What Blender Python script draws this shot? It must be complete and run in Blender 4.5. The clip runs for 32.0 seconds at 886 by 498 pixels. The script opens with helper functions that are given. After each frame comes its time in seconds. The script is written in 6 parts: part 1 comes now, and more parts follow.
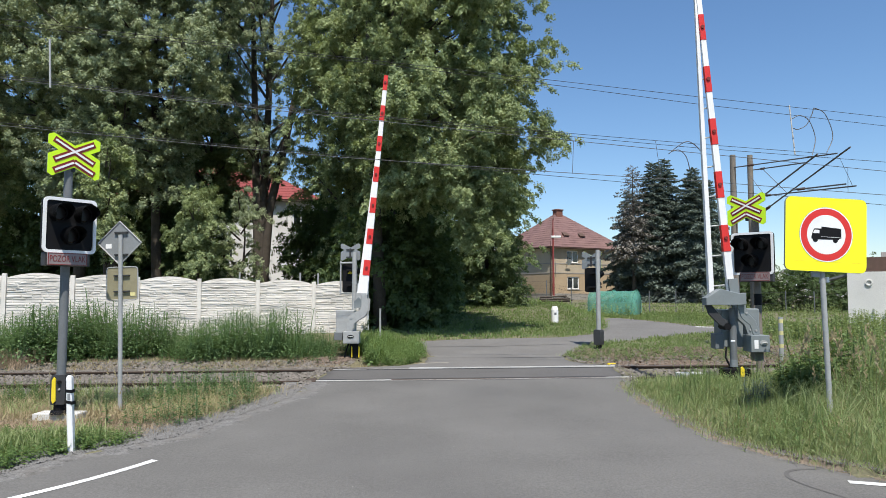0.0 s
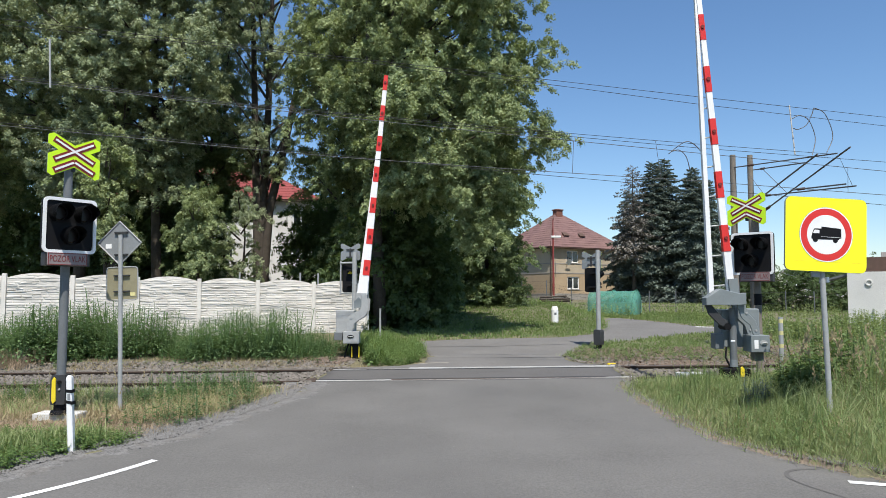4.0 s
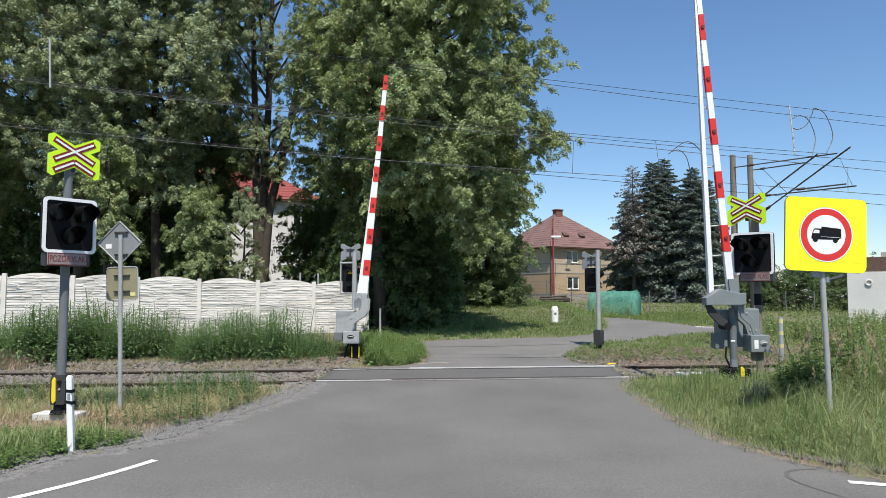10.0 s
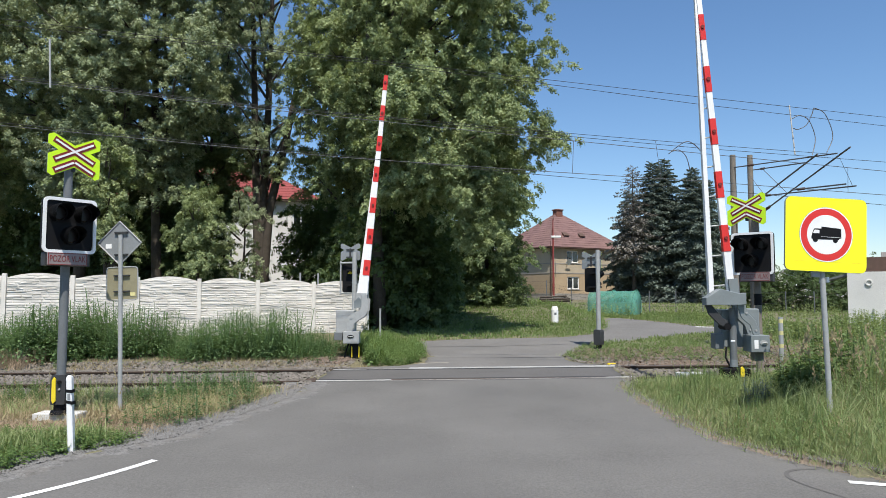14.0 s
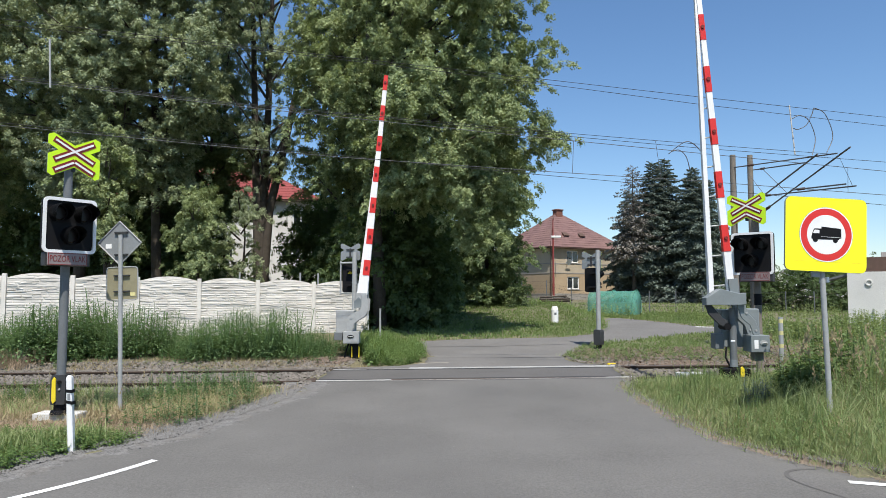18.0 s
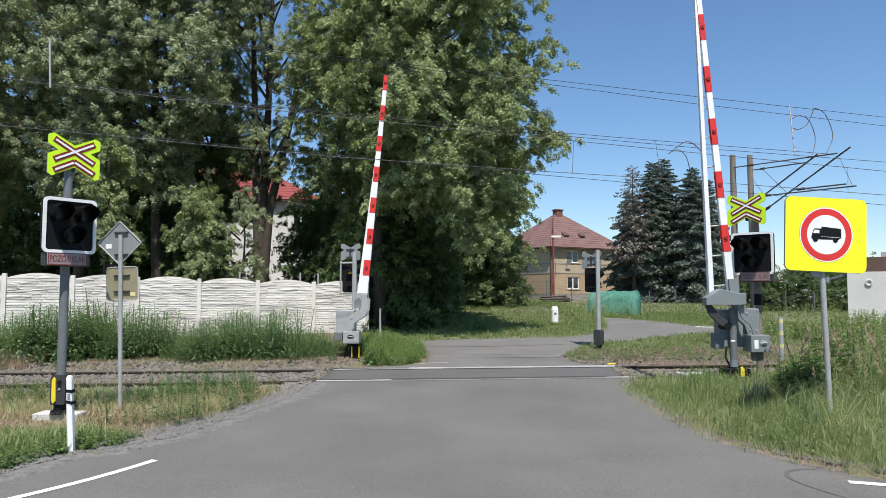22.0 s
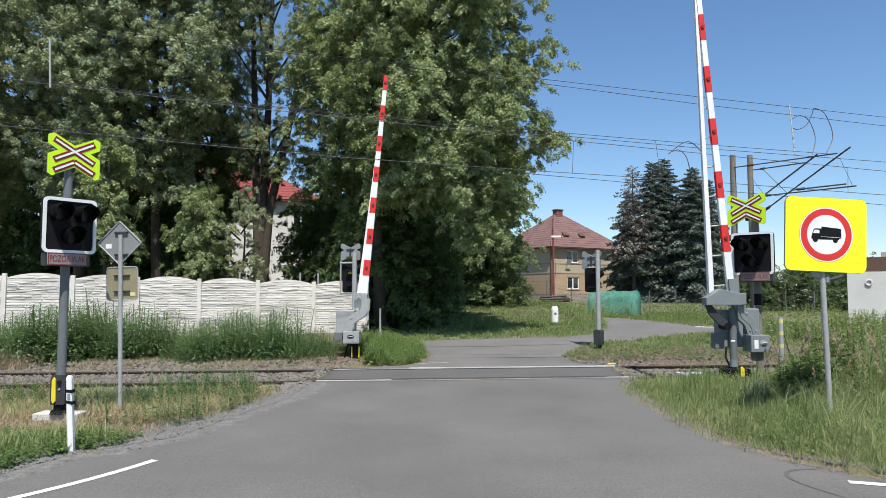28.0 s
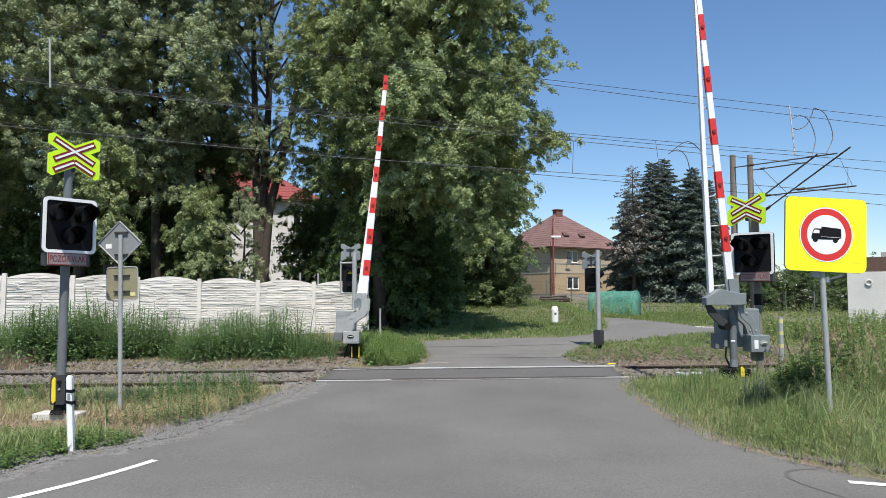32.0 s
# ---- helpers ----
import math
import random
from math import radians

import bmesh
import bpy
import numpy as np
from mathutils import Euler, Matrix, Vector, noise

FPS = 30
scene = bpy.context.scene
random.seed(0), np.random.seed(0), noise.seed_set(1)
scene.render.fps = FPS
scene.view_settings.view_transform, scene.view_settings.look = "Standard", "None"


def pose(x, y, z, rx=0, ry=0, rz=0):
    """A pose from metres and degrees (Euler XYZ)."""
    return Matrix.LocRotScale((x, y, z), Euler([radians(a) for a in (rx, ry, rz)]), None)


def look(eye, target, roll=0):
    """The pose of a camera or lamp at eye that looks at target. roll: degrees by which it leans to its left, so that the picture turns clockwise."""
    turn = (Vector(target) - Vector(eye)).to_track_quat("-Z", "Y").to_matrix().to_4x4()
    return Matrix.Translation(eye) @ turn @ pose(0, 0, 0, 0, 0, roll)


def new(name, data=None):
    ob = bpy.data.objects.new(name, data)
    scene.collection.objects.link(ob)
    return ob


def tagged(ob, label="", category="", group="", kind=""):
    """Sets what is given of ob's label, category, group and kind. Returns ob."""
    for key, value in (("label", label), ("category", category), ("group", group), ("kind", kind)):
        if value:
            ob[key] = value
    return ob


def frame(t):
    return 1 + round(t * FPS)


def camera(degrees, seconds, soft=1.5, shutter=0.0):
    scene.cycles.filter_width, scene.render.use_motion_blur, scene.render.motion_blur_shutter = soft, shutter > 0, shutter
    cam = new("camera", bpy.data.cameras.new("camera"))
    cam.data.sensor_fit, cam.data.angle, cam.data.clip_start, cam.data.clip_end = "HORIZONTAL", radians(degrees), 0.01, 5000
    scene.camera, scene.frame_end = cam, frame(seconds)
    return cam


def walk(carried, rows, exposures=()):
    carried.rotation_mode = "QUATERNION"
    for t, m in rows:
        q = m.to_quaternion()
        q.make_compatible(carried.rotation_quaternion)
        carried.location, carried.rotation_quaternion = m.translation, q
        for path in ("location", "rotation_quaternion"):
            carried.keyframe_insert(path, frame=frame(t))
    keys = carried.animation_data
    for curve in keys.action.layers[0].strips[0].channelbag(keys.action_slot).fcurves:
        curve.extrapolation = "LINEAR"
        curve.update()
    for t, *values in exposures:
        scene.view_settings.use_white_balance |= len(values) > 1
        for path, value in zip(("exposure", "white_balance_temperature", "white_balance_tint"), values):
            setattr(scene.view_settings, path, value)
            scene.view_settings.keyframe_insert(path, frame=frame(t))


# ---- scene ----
EYE = (0.0, 0.0, 1.9)
cam = camera(65.4, 32.0, soft=0.75)
VIEW = look(EYE, (0.0, 10.0, 1.9 + 0.664))
walk(cam, [(0.0, VIEW), (32.0, VIEW)])

# world and sun: clear summer noon, the sun high behind the viewer and a little to the right
SUN_EL, SUN_AZ = radians(62), radians(7)
world = bpy.data.worlds.new("sky")
scene.world = world
world.use_nodes = True
wn = world.node_tree.nodes
sky = wn.new("ShaderNodeTexSky")
sky.sky_type = 'NISHITA'
sky.sun_disc = False
sky.sun_elevation = SUN_EL
sky.sun_rotation = math.pi - SUN_AZ
sky.air_density, sky.dust_density, sky.ozone_density = 1.0, 0.3, 4.0
tone = wn.new("ShaderNodeHueSaturation")
tone.inputs["Saturation"].default_value = 1.10
world.node_tree.links.new(sky.outputs[0], tone.inputs["Color"])
world.node_tree.links.new(tone.outputs[0], wn["Background"].inputs[0])
wn["Background"].inputs[1].default_value = 0.107
to_sun = Vector((math.sin(SUN_AZ) * math.cos(SUN_EL), -math.cos(SUN_AZ) * math.cos(SUN_EL), math.sin(SUN_EL)))
sun = new("sun", bpy.data.lights.new("sun", 'SUN'))
sun.data.energy, sun.data.angle, sun.data.color = 4.4, radians(0.5), (1.0, 0.95, 0.87)
sun.matrix_world = look(to_sun * 60, (0, 0, 0))
scene.view_settings.exposure = 0.5


# ---------------------------------------------------------------- materials
def mat(name, color, rough=0.7, metal=0.0, vary=0.25, scale=6.0, fine=60.0, bump=0.15, bump_at=None, dirt=None,
        dirt_amount=0.0, island=0.0, spec=0.4, grain=1.0):
    """A surface with two scales of colour variation, optional stains, and fine relief, in metres."""
    m = bpy.data.materials.new(name)
    m.use_nodes = True
    nt = m.node_tree
    n, l = nt.nodes, nt.links
    b = n["Principled BSDF"]
    geo = n.new("ShaderNodeNewGeometry")
    info = n.new("ShaderNodeObjectInfo")
    add = n.new("ShaderNodeVectorMath")
    add.operation = 'ADD'
    l.new(geo.outputs["Position"], add.inputs[0])
    off = n.new("ShaderNodeCombineXYZ")
    l.new(info.outputs["Random"], off.inputs[0])
    l.new(off.outputs[0], add.inputs[1])

    def tex(s, detail):
        t = n.new("ShaderNodeTexNoise")
        t.inputs["Scale"].default_value, t.inputs["Detail"].default_value = s, detail
        l.new(add.outputs[0], t.inputs["Vector"])
        return t
    big, small = tex(scale, 5.0), tex(fine, 3.0)
    mixn = n.new("ShaderNodeMath")
    mixn.operation = 'MULTIPLY_ADD'
    l.new(small.outputs[0], mixn.inputs[0])
    mixn.inputs[1].default_value = grain
    rest = n.new("ShaderNodeMath")
    rest.operation = 'MULTIPLY'
    l.new(big.outputs[0], rest.inputs[0])
    rest.inputs[1].default_value = 2.0 - grain
    l.new(rest.outputs[0], mixn.inputs[2])
    last = mixn
    if island:
        mul = n.new("ShaderNodeMath")
        mul.operation = 'MULTIPLY_ADD'
        l.new(geo.outputs["Random Per Island"], mul.inputs[0])
        mul.inputs[1].default_value = island
        l.new(last.outputs[0], mul.inputs[2])
        last = mul
    mr = n.new("ShaderNodeMapRange")
    mr.inputs["From Min"].default_value = 0.6
    mr.inputs["From Max"].default_value = 1.4 + island
    mr.inputs["To Min"].default_value, mr.inputs["To Max"].default_value = 1.0 - vary, 1.0 + vary
    l.new(last.outputs[0], mr.inputs["Value"])
    col = n.new("ShaderNodeVectorMath")
    col.operation = 'SCALE'
    col.inputs[0].default_value = color[:3]
    l.new(mr.outputs[0], col.inputs["Scale"])
    out = col.outputs[0]
    if dirt:
        st = tex(scale * 0.37, 8.0)
        ramp = n.new("ShaderNodeMapRange")
        ramp.inputs["From Min"].default_value, ramp.inputs["From Max"].default_value = 0.48, 0.66
        ramp.inputs["To Max"].default_value = dirt_amount
        l.new(st.outputs[0], ramp.inputs["Value"])
        mx = n.new("ShaderNodeMix")
        mx.data_type = 'RGBA'
        l.new(ramp.outputs[0], mx.inputs[0])
        l.new(out, mx.inputs[6])
        mx.inputs[7].default_value = (*dirt, 1)
        out = mx.outputs[2]
    l.new(out, b.inputs["Base Color"])
    b.inputs["Roughness"].default_value, b.inputs["Metallic"].default_value = rough, metal
    b.inputs["Specular IOR Level"].default_value = spec
    if bump:
        bp = n.new("ShaderNodeBump")
        bp.inputs["Strength"].default_value, bp.inputs["Distance"].default_value = bump, 0.01
        src = tex(bump_at, 4.0) if bump_at else small
        l.new(src.outputs[0], bp.inputs["Height"])
        l.new(bp.outputs[0], b.inputs["Normal"])
    return m


def leaf_mat(name, dark, light, through_color, gloss=0.12, translucent=0.36):
    """Leaves: matt, a little gloss, some light through the blade; colour varies per leaf and per bough."""
    m = bpy.data.materials.new(name)
    m.use_nodes = True
    nt = m.node_tree
    n, l = nt.nodes, nt.links
    n.remove(n["Principled BSDF"])
    geo, info = n.new("ShaderNodeNewGeometry"), n.new("ShaderNodeObjectInfo")
    s = n.new("ShaderNodeMath")
    s.operation = 'MULTIPLY_ADD'
    l.new(geo.outputs["Random Per Island"], s.inputs[0])
    s.inputs[1].default_value = 0.65
    h = n.new("ShaderNodeMath")
    h.operation = 'MULTIPLY'
    l.new(info.outputs["Random"], h.inputs[0])
    h.inputs[1].default_value = 0.35
    l.new(h.outputs[0], s.inputs[2])
    mx = n.new("ShaderNodeMix")
    mx.data_type = 'RGBA'
    l.new(s.outputs[0], mx.inputs[0])
    mx.inputs[6].default_value, mx.inputs[7].default_value = (*dark, 1), (*light, 1)
    d, t, g = n.new("ShaderNodeBsdfDiffuse"), n.new("ShaderNodeBsdfTranslucent"), n.new("ShaderNodeBsdfGlossy")
    l.new(mx.outputs[2], d.inputs[0])
    t.inputs[0].default_value = (*through_color, 1)
    g.inputs["Roughness"].default_value = 0.62
    g.inputs["Color"].default_value = (0.30, 0.36, 0.30, 1)
    m1, m2 = n.new("ShaderNodeMixShader"), n.new("ShaderNodeMixShader")
    m1.inputs[0].default_value = translucent
    l.new(d.outputs[0], m1.inputs[1])
    l.new(t.outputs[0], m1.inputs[2])
    m2.inputs[0].default_value = gloss
    l.new(m1.outputs[0], m2.inputs[1])
    l.new(g.outputs[0], m2.inputs[2])
    l.new(m2.outputs[0], n["Material Output"].inputs["Surface"])
    return m


M_ASPHALT = mat("asphalt", (0.136, 0.131, 0.122), 0.88, vary=0.30, scale=0.55, fine=42, bump=0.7, bump_at=70, dirt=(0.108, 0.105, 0.10), dirt_amount=0.6, grain=1.2)
M_ASPHALT_OLD = mat("old_asphalt", (0.158, 0.151, 0.141), 0.9, vary=0.30, scale=0.8, fine=30, bump=0.6, bump_at=60, grain=1.3, dirt=(0.12, 0.116, 0.11), dirt_amount=0.6)
M_ASPHALT_DARK = mat("dark_asphalt", (0.105, 0.10, 0.095), 0.85, vary=0.12, scale=1.2, fine=90, bump=0.4, bump_at=120)
M_RUBBER = mat("rubber", (0.035, 0.035, 0.037), 0.75, vary=0.2, bump=0.1)
M_LINE = mat("road_paint", (0.72, 0.72, 0.70), 0.8, vary=0.2, scale=5, fine=60, bump=0.3, dirt=(0.4, 0.4, 0.39), dirt_amount=0.5)
M_SOIL = mat("soil_and_turf", (0.135, 0.128, 0.075), 0.95, vary=0.45, scale=1.4, fine=30, bump=0.8, bump_at=24, dirt=(0.20, 0.165, 0.095), dirt_amount=0.7)
M_STONE = mat("ballast_stone", (0.158, 0.142, 0.122), 0.9, vary=0.65, scale=9, fine=60, bump=0.3, island=0.9)
M_GRIT = mat("roadside_grit", (0.175, 0.17, 0.162), 0.9, vary=0.35, scale=6, fine=80, bump=0.3, island=0.8)
M_APRON = mat("grit_apron", (0.158, 0.153, 0.146), 0.95, vary=0.75, scale=7, fine=38, bump=1.0, bump_at=55, dirt=(0.15, 0.138, 0.12), dirt_amount=0.6)
M_BARE = mat("bare_brown_soil", (0.19, 0.15, 0.11), 0.95, vary=0.4, scale=5, fine=45, bump=1.0, bump_at=45, dirt=(0.12, 0.105, 0.08), dirt_amount=0.6)
M_SAND = mat("washed_sand", (0.29, 0.265, 0.225), 0.95, vary=0.3, scale=6, fine=50, bump=0.5, dirt=(0.19, 0.18, 0.165), dirt_amount=0.8)
M_EDGE = mat("pale_concrete_and_rail_glint", (0.62, 0.61, 0.58), 0.9, vary=0.2, scale=3, fine=50, bump=0.3, dirt=(0.35, 0.33, 0.3), dirt_amount=0.6)
M_PALEYELLOW = mat("faded_yellow", (0.62, 0.56, 0.26), 0.6, vary=0.12, bump=0.04)
M_RUST = mat("rusty_rail", (0.065, 0.045, 0.034), 0.85, vary=0.35, scale=5, fine=50, bump=0.3)
M_RAILTOP = mat("worn_rail_head", (0.15, 0.12, 0.10), 0.5, metal=0.5, vary=0.3, bump=0.1)
M_CONCRETE = mat("concrete", (0.40, 0.385, 0.36), 0.9, vary=0.25, scale=3, fine=60, bump=0.4, dirt=(0.22, 0.2, 0.17), dirt_amount=0.5)
M_FENCE = mat("whitewashed_concrete", (0.67, 0.64, 0.59), 0.9, vary=0.14, scale=2.5, fine=45, bump=0.5, bump_at=30, dirt=(0.45, 0.42, 0.38), dirt_amount=0.55)
M_STEEL = mat("galvanised_steel", (0.37, 0.375, 0.365), 0.55, metal=0.2, vary=0.15, scale=9, fine=60, bump=0.08)
M_GREY = mat("grey_painted_steel", (0.19, 0.215, 0.22), 0.5, vary=0.12, scale=5, fine=50, bump=0.08, dirt=(0.2, 0.2, 0.19), dirt_amount=0.25)
M_POLE = mat("dark_grey_pole", (0.14, 0.15, 0.155), 0.5, vary=0.15, scale=4, fine=40, bump=0.05)
M_BLACK = mat("matt_black", (0.009, 0.009, 0.010), 0.6, vary=0.2, bump=0.05, spec=0.15)
M_LENS = mat("dark_lens", (0.012, 0.008, 0.008), 0.25, vary=0.1, bump=0.0, spec=0.25)
M_WHITE = mat("white_paint", (0.80, 0.80, 0.79), 0.45, vary=0.06, scale=4, fine=40, bump=0.05, dirt=(0.6, 0.59, 0.56), dirt_amount=0.25)
M_RED = mat("red_reflective", (0.62, 0.035, 0.03), 0.4, vary=0.08, bump=0.03)
M_DARKRED = mat("dark_red", (0.19, 0.026, 0.022), 0.5, vary=0.1, bump=0.03)
M_YGREEN = mat("fluorescent_yellow_green", (0.58, 0.88, 0.02), 0.4, vary=0.05, bump=0.02)
M_YELLOW = mat("fluorescent_yellow", (0.90, 0.88, 0.02), 0.4, vary=0.04, scale=2, bump=0.02)
M_SAFETY = mat("yellow_paint", (0.78, 0.6, 0.03), 0.5, vary=0.1, bump=0.04)
M_OCHREBACK = mat("bare_sign_back", (0.30, 0.27, 0.17), 0.55, metal=0.3, vary=0.12, bump=0.05)
M_SIGNBACK = mat("grey_sign_back", (0.27, 0.285, 0.29), 0.5, metal=0.3, vary=0.12, bump=0.05)
M_PLASTER = mat("ochre_plaster", (0.45, 0.38, 0.28), 0.92, vary=0.12, scale=1.2, fine=25, bump=0.3, dirt=(0.36, 0.28, 0.19), dirt_amount=0.4)
M_PLASTER2 = mat("orange_plaster", (0.41, 0.31, 0.20), 0.92, vary=0.12, scale=1.2, fine=25, bump=0.3)
M_PLASTERG = mat("grey_render", (0.30, 0.28, 0.25), 0.92, vary=0.15, scale=1.2, fine=25, bump=0.3)
M_PLASTERW = mat("white_render", (0.62, 0.61, 0.58), 0.92, vary=0.12, scale=0.9, fine=25, bump=0.35, dirt=(0.48, 0.46, 0.43), dirt_amount=0.5)
M_ROOF = mat("red_roof_tile", (0.17, 0.098, 0.09), 0.85, vary=0.4, scale=1.1, fine=9, bump=0.5, dirt=(0.2, 0.12, 0.10), dirt_amount=0.5)
M_ROOFRED = mat("bright_red_roof", (0.24, 0.055, 0.05), 0.8, vary=0.2, scale=1.1, fine=9, bump=0.5)
M_BRICK = mat("red_brick", (0.19, 0.085, 0.062), 0.9, vary=0.3, scale=9, fine=30, bump=0.4)
M_BROWN = mat("brown_fascia", (0.10, 0.06, 0.045), 0.7, vary=0.2, bump=0.1)
M_DARK = mat("dark_interior", (0.03, 0.03, 0.03), 0.9, vary=0.2, bump=0.0)
M_BARK = mat("bark", (0.07, 0.058, 0.046), 0.95, vary=0.4, scale=4, fine=26, bump=0.9, bump_at=18)
M_WOOD = mat("weathered_mast", (0.20, 0.175, 0.145), 0.9, vary=0.3, scale=3, fine=40, bump=0.4)
M_WIRE = mat("wire", (0.125, 0.125, 0.13), 0.5, metal=0.3, vary=0.1, bump=0.0)
M_WIRE_OLD = mat("blackened_copper_wire", (0.035, 0.036, 0.036), 0.7, vary=0.1, bump=0.0)
M_REDPOLE = mat("red_brown_pole", (0.24, 0.05, 0.045), 0.5, vary=0.2, bump=0.05)
M_GLASS = bpy.data.materials.new("window_glass")
M_GLASS.use_nodes = True
g_ = M_GLASS.node_tree.nodes["Principled BSDF"]
g_.inputs["Base Color"].default_value = (0.03, 0.035, 0.04, 1)
g_.inputs["Roughness"].default_value, g_.inputs["Specular IOR Level"].default_value = 0.04, 0.8
M_NET = mat("green_net", (0.12, 0.36, 0.28), 0.7, vary=0.25, scale=3, fine=30, bump=0.3)
net_ = M_NET.node_tree.nodes["Principled BSDF"]
net_.inputs["Alpha"].default_value = 0.55
M_LEAF_A = leaf_mat("maple_leaves", (0.072, 0.118, 0.048), (0.46, 0.515, 0.24), (0.34, 0.41, 0.12), 0.13, 0.31)
M_LEAF_B = leaf_mat("poplar_leaves", (0.080, 0.122, 0.064), (0.53, 0.57, 0.325), (0.40, 0.46, 0.20), 0.16, 0.33)
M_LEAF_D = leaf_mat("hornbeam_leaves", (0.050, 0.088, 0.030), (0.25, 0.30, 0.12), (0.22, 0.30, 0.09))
M_LEAF_C = leaf_mat("bush_leaves", (0.042, 0.075, 0.020), (0.11, 0.16, 0.045), (0.12, 0.17, 0.03))
M_NEEDLE = leaf_mat("spruce_needles", (0.095, 0.128, 0.108), (0.25, 0.295, 0.25), (0.16, 0.20, 0.16), 0.06, 0.25)
M_NEEDLE_DRY = leaf_mat("dry_spruce_needles", (0.13, 0.122, 0.108), (0.25, 0.23, 0.20), (0.05, 0.05, 0.04), 0.05, 0.1)
M_WEED = leaf_mat("nettle_leaves", (0.050, 0.108, 0.040), (0.165, 0.250, 0.100), (0.17, 0.27, 0.08), 0.09)
M_WEED3 = leaf_mat("fresh_weed_leaves", (0.075, 0.140, 0.045), (0.225, 0.315, 0.105), (0.24, 0.34, 0.09), 0.09)
M_WEED2 = leaf_mat("light_weed_leaves", (0.095, 0.15, 0.05), (0.30, 0.36, 0.145), (0.32, 0.40, 0.12))
M_CHARCOAL = mat("charcoal_plastic", (0.045, 0.046, 0.048), 0.55, vary=0.15, bump=0.05, spec=0.25)
M_GRASS = leaf_mat("grass_blades", (0.14, 0.195, 0.068), (0.43, 0.48, 0.23), (0.34, 0.40, 0.14), 0.06, 0.38)
M_MEADOW = leaf_mat("meadow_grass", (0.095, 0.158, 0.045), (0.25, 0.325, 0.115), (0.27, 0.35, 0.10), 0.05, 0.35)
M_STRAW = leaf_mat("dry_grass", (0.29, 0.235, 0.13), (0.56, 0.47, 0.285), (0.36, 0.29, 0.14), 0.04, 0.25)
M_HAY = leaf_mat("bleached_pinkish_grass", (0.30, 0.215, 0.145), (0.56, 0.43, 0.31), (0.34, 0.25, 0.15), 0.04, 0.25)
M_THISTLE = leaf_mat("blue_grey_weed_leaves", (0.10, 0.135, 0.105), (0.25, 0.29, 0.25), (0.20, 0.26, 0.18), 0.08, 0.3)
M_DOCK = leaf_mat("dark_broad_leaves", (0.06, 0.105, 0.032), (0.19, 0.26, 0.09), (0.16, 0.24, 0.06), 0.10, 0.3)


# ---------------------------------------------------------------- mesh helpers
def part(name, bm, material, parent=None, label="", smooth=False):
    """Link a bmesh as ONE mesh object under a thing or a part."""
    me = bpy.data.meshes.new(name)
    bm.to_mesh(me)
    bm.free()
    me.materials.append(material)
    if smooth:
        me.polygons.foreach_set("use_smooth", [True] * len(me.polygons))
    ob = new(name, me)
    ob.parent = parent
    if label:
        ob["label"] = label
    return ob


def thing(name, label, category, m=None, group="", kind=""):
    ob = new(name)
    ob.empty_display_size = 0.1
    if m is not None:
        ob.matrix_basis = m
    return tagged(ob, label, category, group, kind)


def box(x0, x1, y0, y1, z0, z1, bevel=0.0, bm=None, m=None):
    out = bm or bmesh.new()
    r = bmesh.ops.create_cube(out, size=1.0)["verts"]
    bmesh.ops.transform(out, verts=r, matrix=Matrix.LocRotScale(((x0 + x1) / 2, (y0 + y1) / 2, (z0 + z1) / 2), None, (abs(x1 - x0), abs(y1 - y0), abs(z1 - z0))))
    if bevel:
        es = list({e for v in r for e in v.link_edges})
        r2 = bmesh.ops.bevel(out, geom=es, offset=bevel, segments=2, affect='EDGES', profile=0.6)
        r = list({v for f in r2["faces"] for v in f.verts} | {v for v in r if v.is_valid})
    if m is not None:
        bmesh.ops.transform(out, verts=[v for v in r if v.is_valid], matrix=m)
    return out


def cyl(p0, p1, r0, r1=None, n=12, bm=None, caps=True):
    out = bm or bmesh.new()
    p0, p1 = Vector(p0), Vector(p1)
    d = p1 - p0
    q = d.to_track_quat('Z', 'Y').to_matrix().to_4x4()
    vs = bmesh.ops.create_cone(out, cap_ends=caps, segments=n, radius1=r0, radius2=r0 if r1 is None else r1, depth=d.length)["verts"]
    bmesh.ops.transform(out, verts=vs, matrix=Matrix.Translation((p0 + p1) / 2) @ q)
    return out


def tube(points, r, n=6, bm=None):
    """A tube along points; r: one radius or one per point."""
    out = bm or bmesh.new()
    pts = [Vector(p) for p in points]
    rs = r if isinstance(r, (list, tuple)) else [r] * len(pts)
    rings = []
    for i, p in enumerate(pts):
        d = (pts[min(i + 1, len(pts) - 1)] - pts[max(i - 1, 0)]).normalized()
        a = d.orthogonal().normalized() if i == 0 else (last - d * last.dot(d)).normalized()
        last = a
        b = d.cross(a)
        rings.append([out.verts.new(p + (a * math.cos(2 * math.pi * k / n) + b * math.sin(2 * math.pi * k / n)) * rs[i]) for k in range(n)])
    for i in range(len(rings) - 1):
        for k in range(n):
            out.faces.new((rings[i][k], rings[i][(k + 1) % n], rings[i + 1][(k + 1) % n], rings[i + 1][k]))
    out.faces.new(rings[0][::-1])
    out.faces.new(rings[-1])
    return out


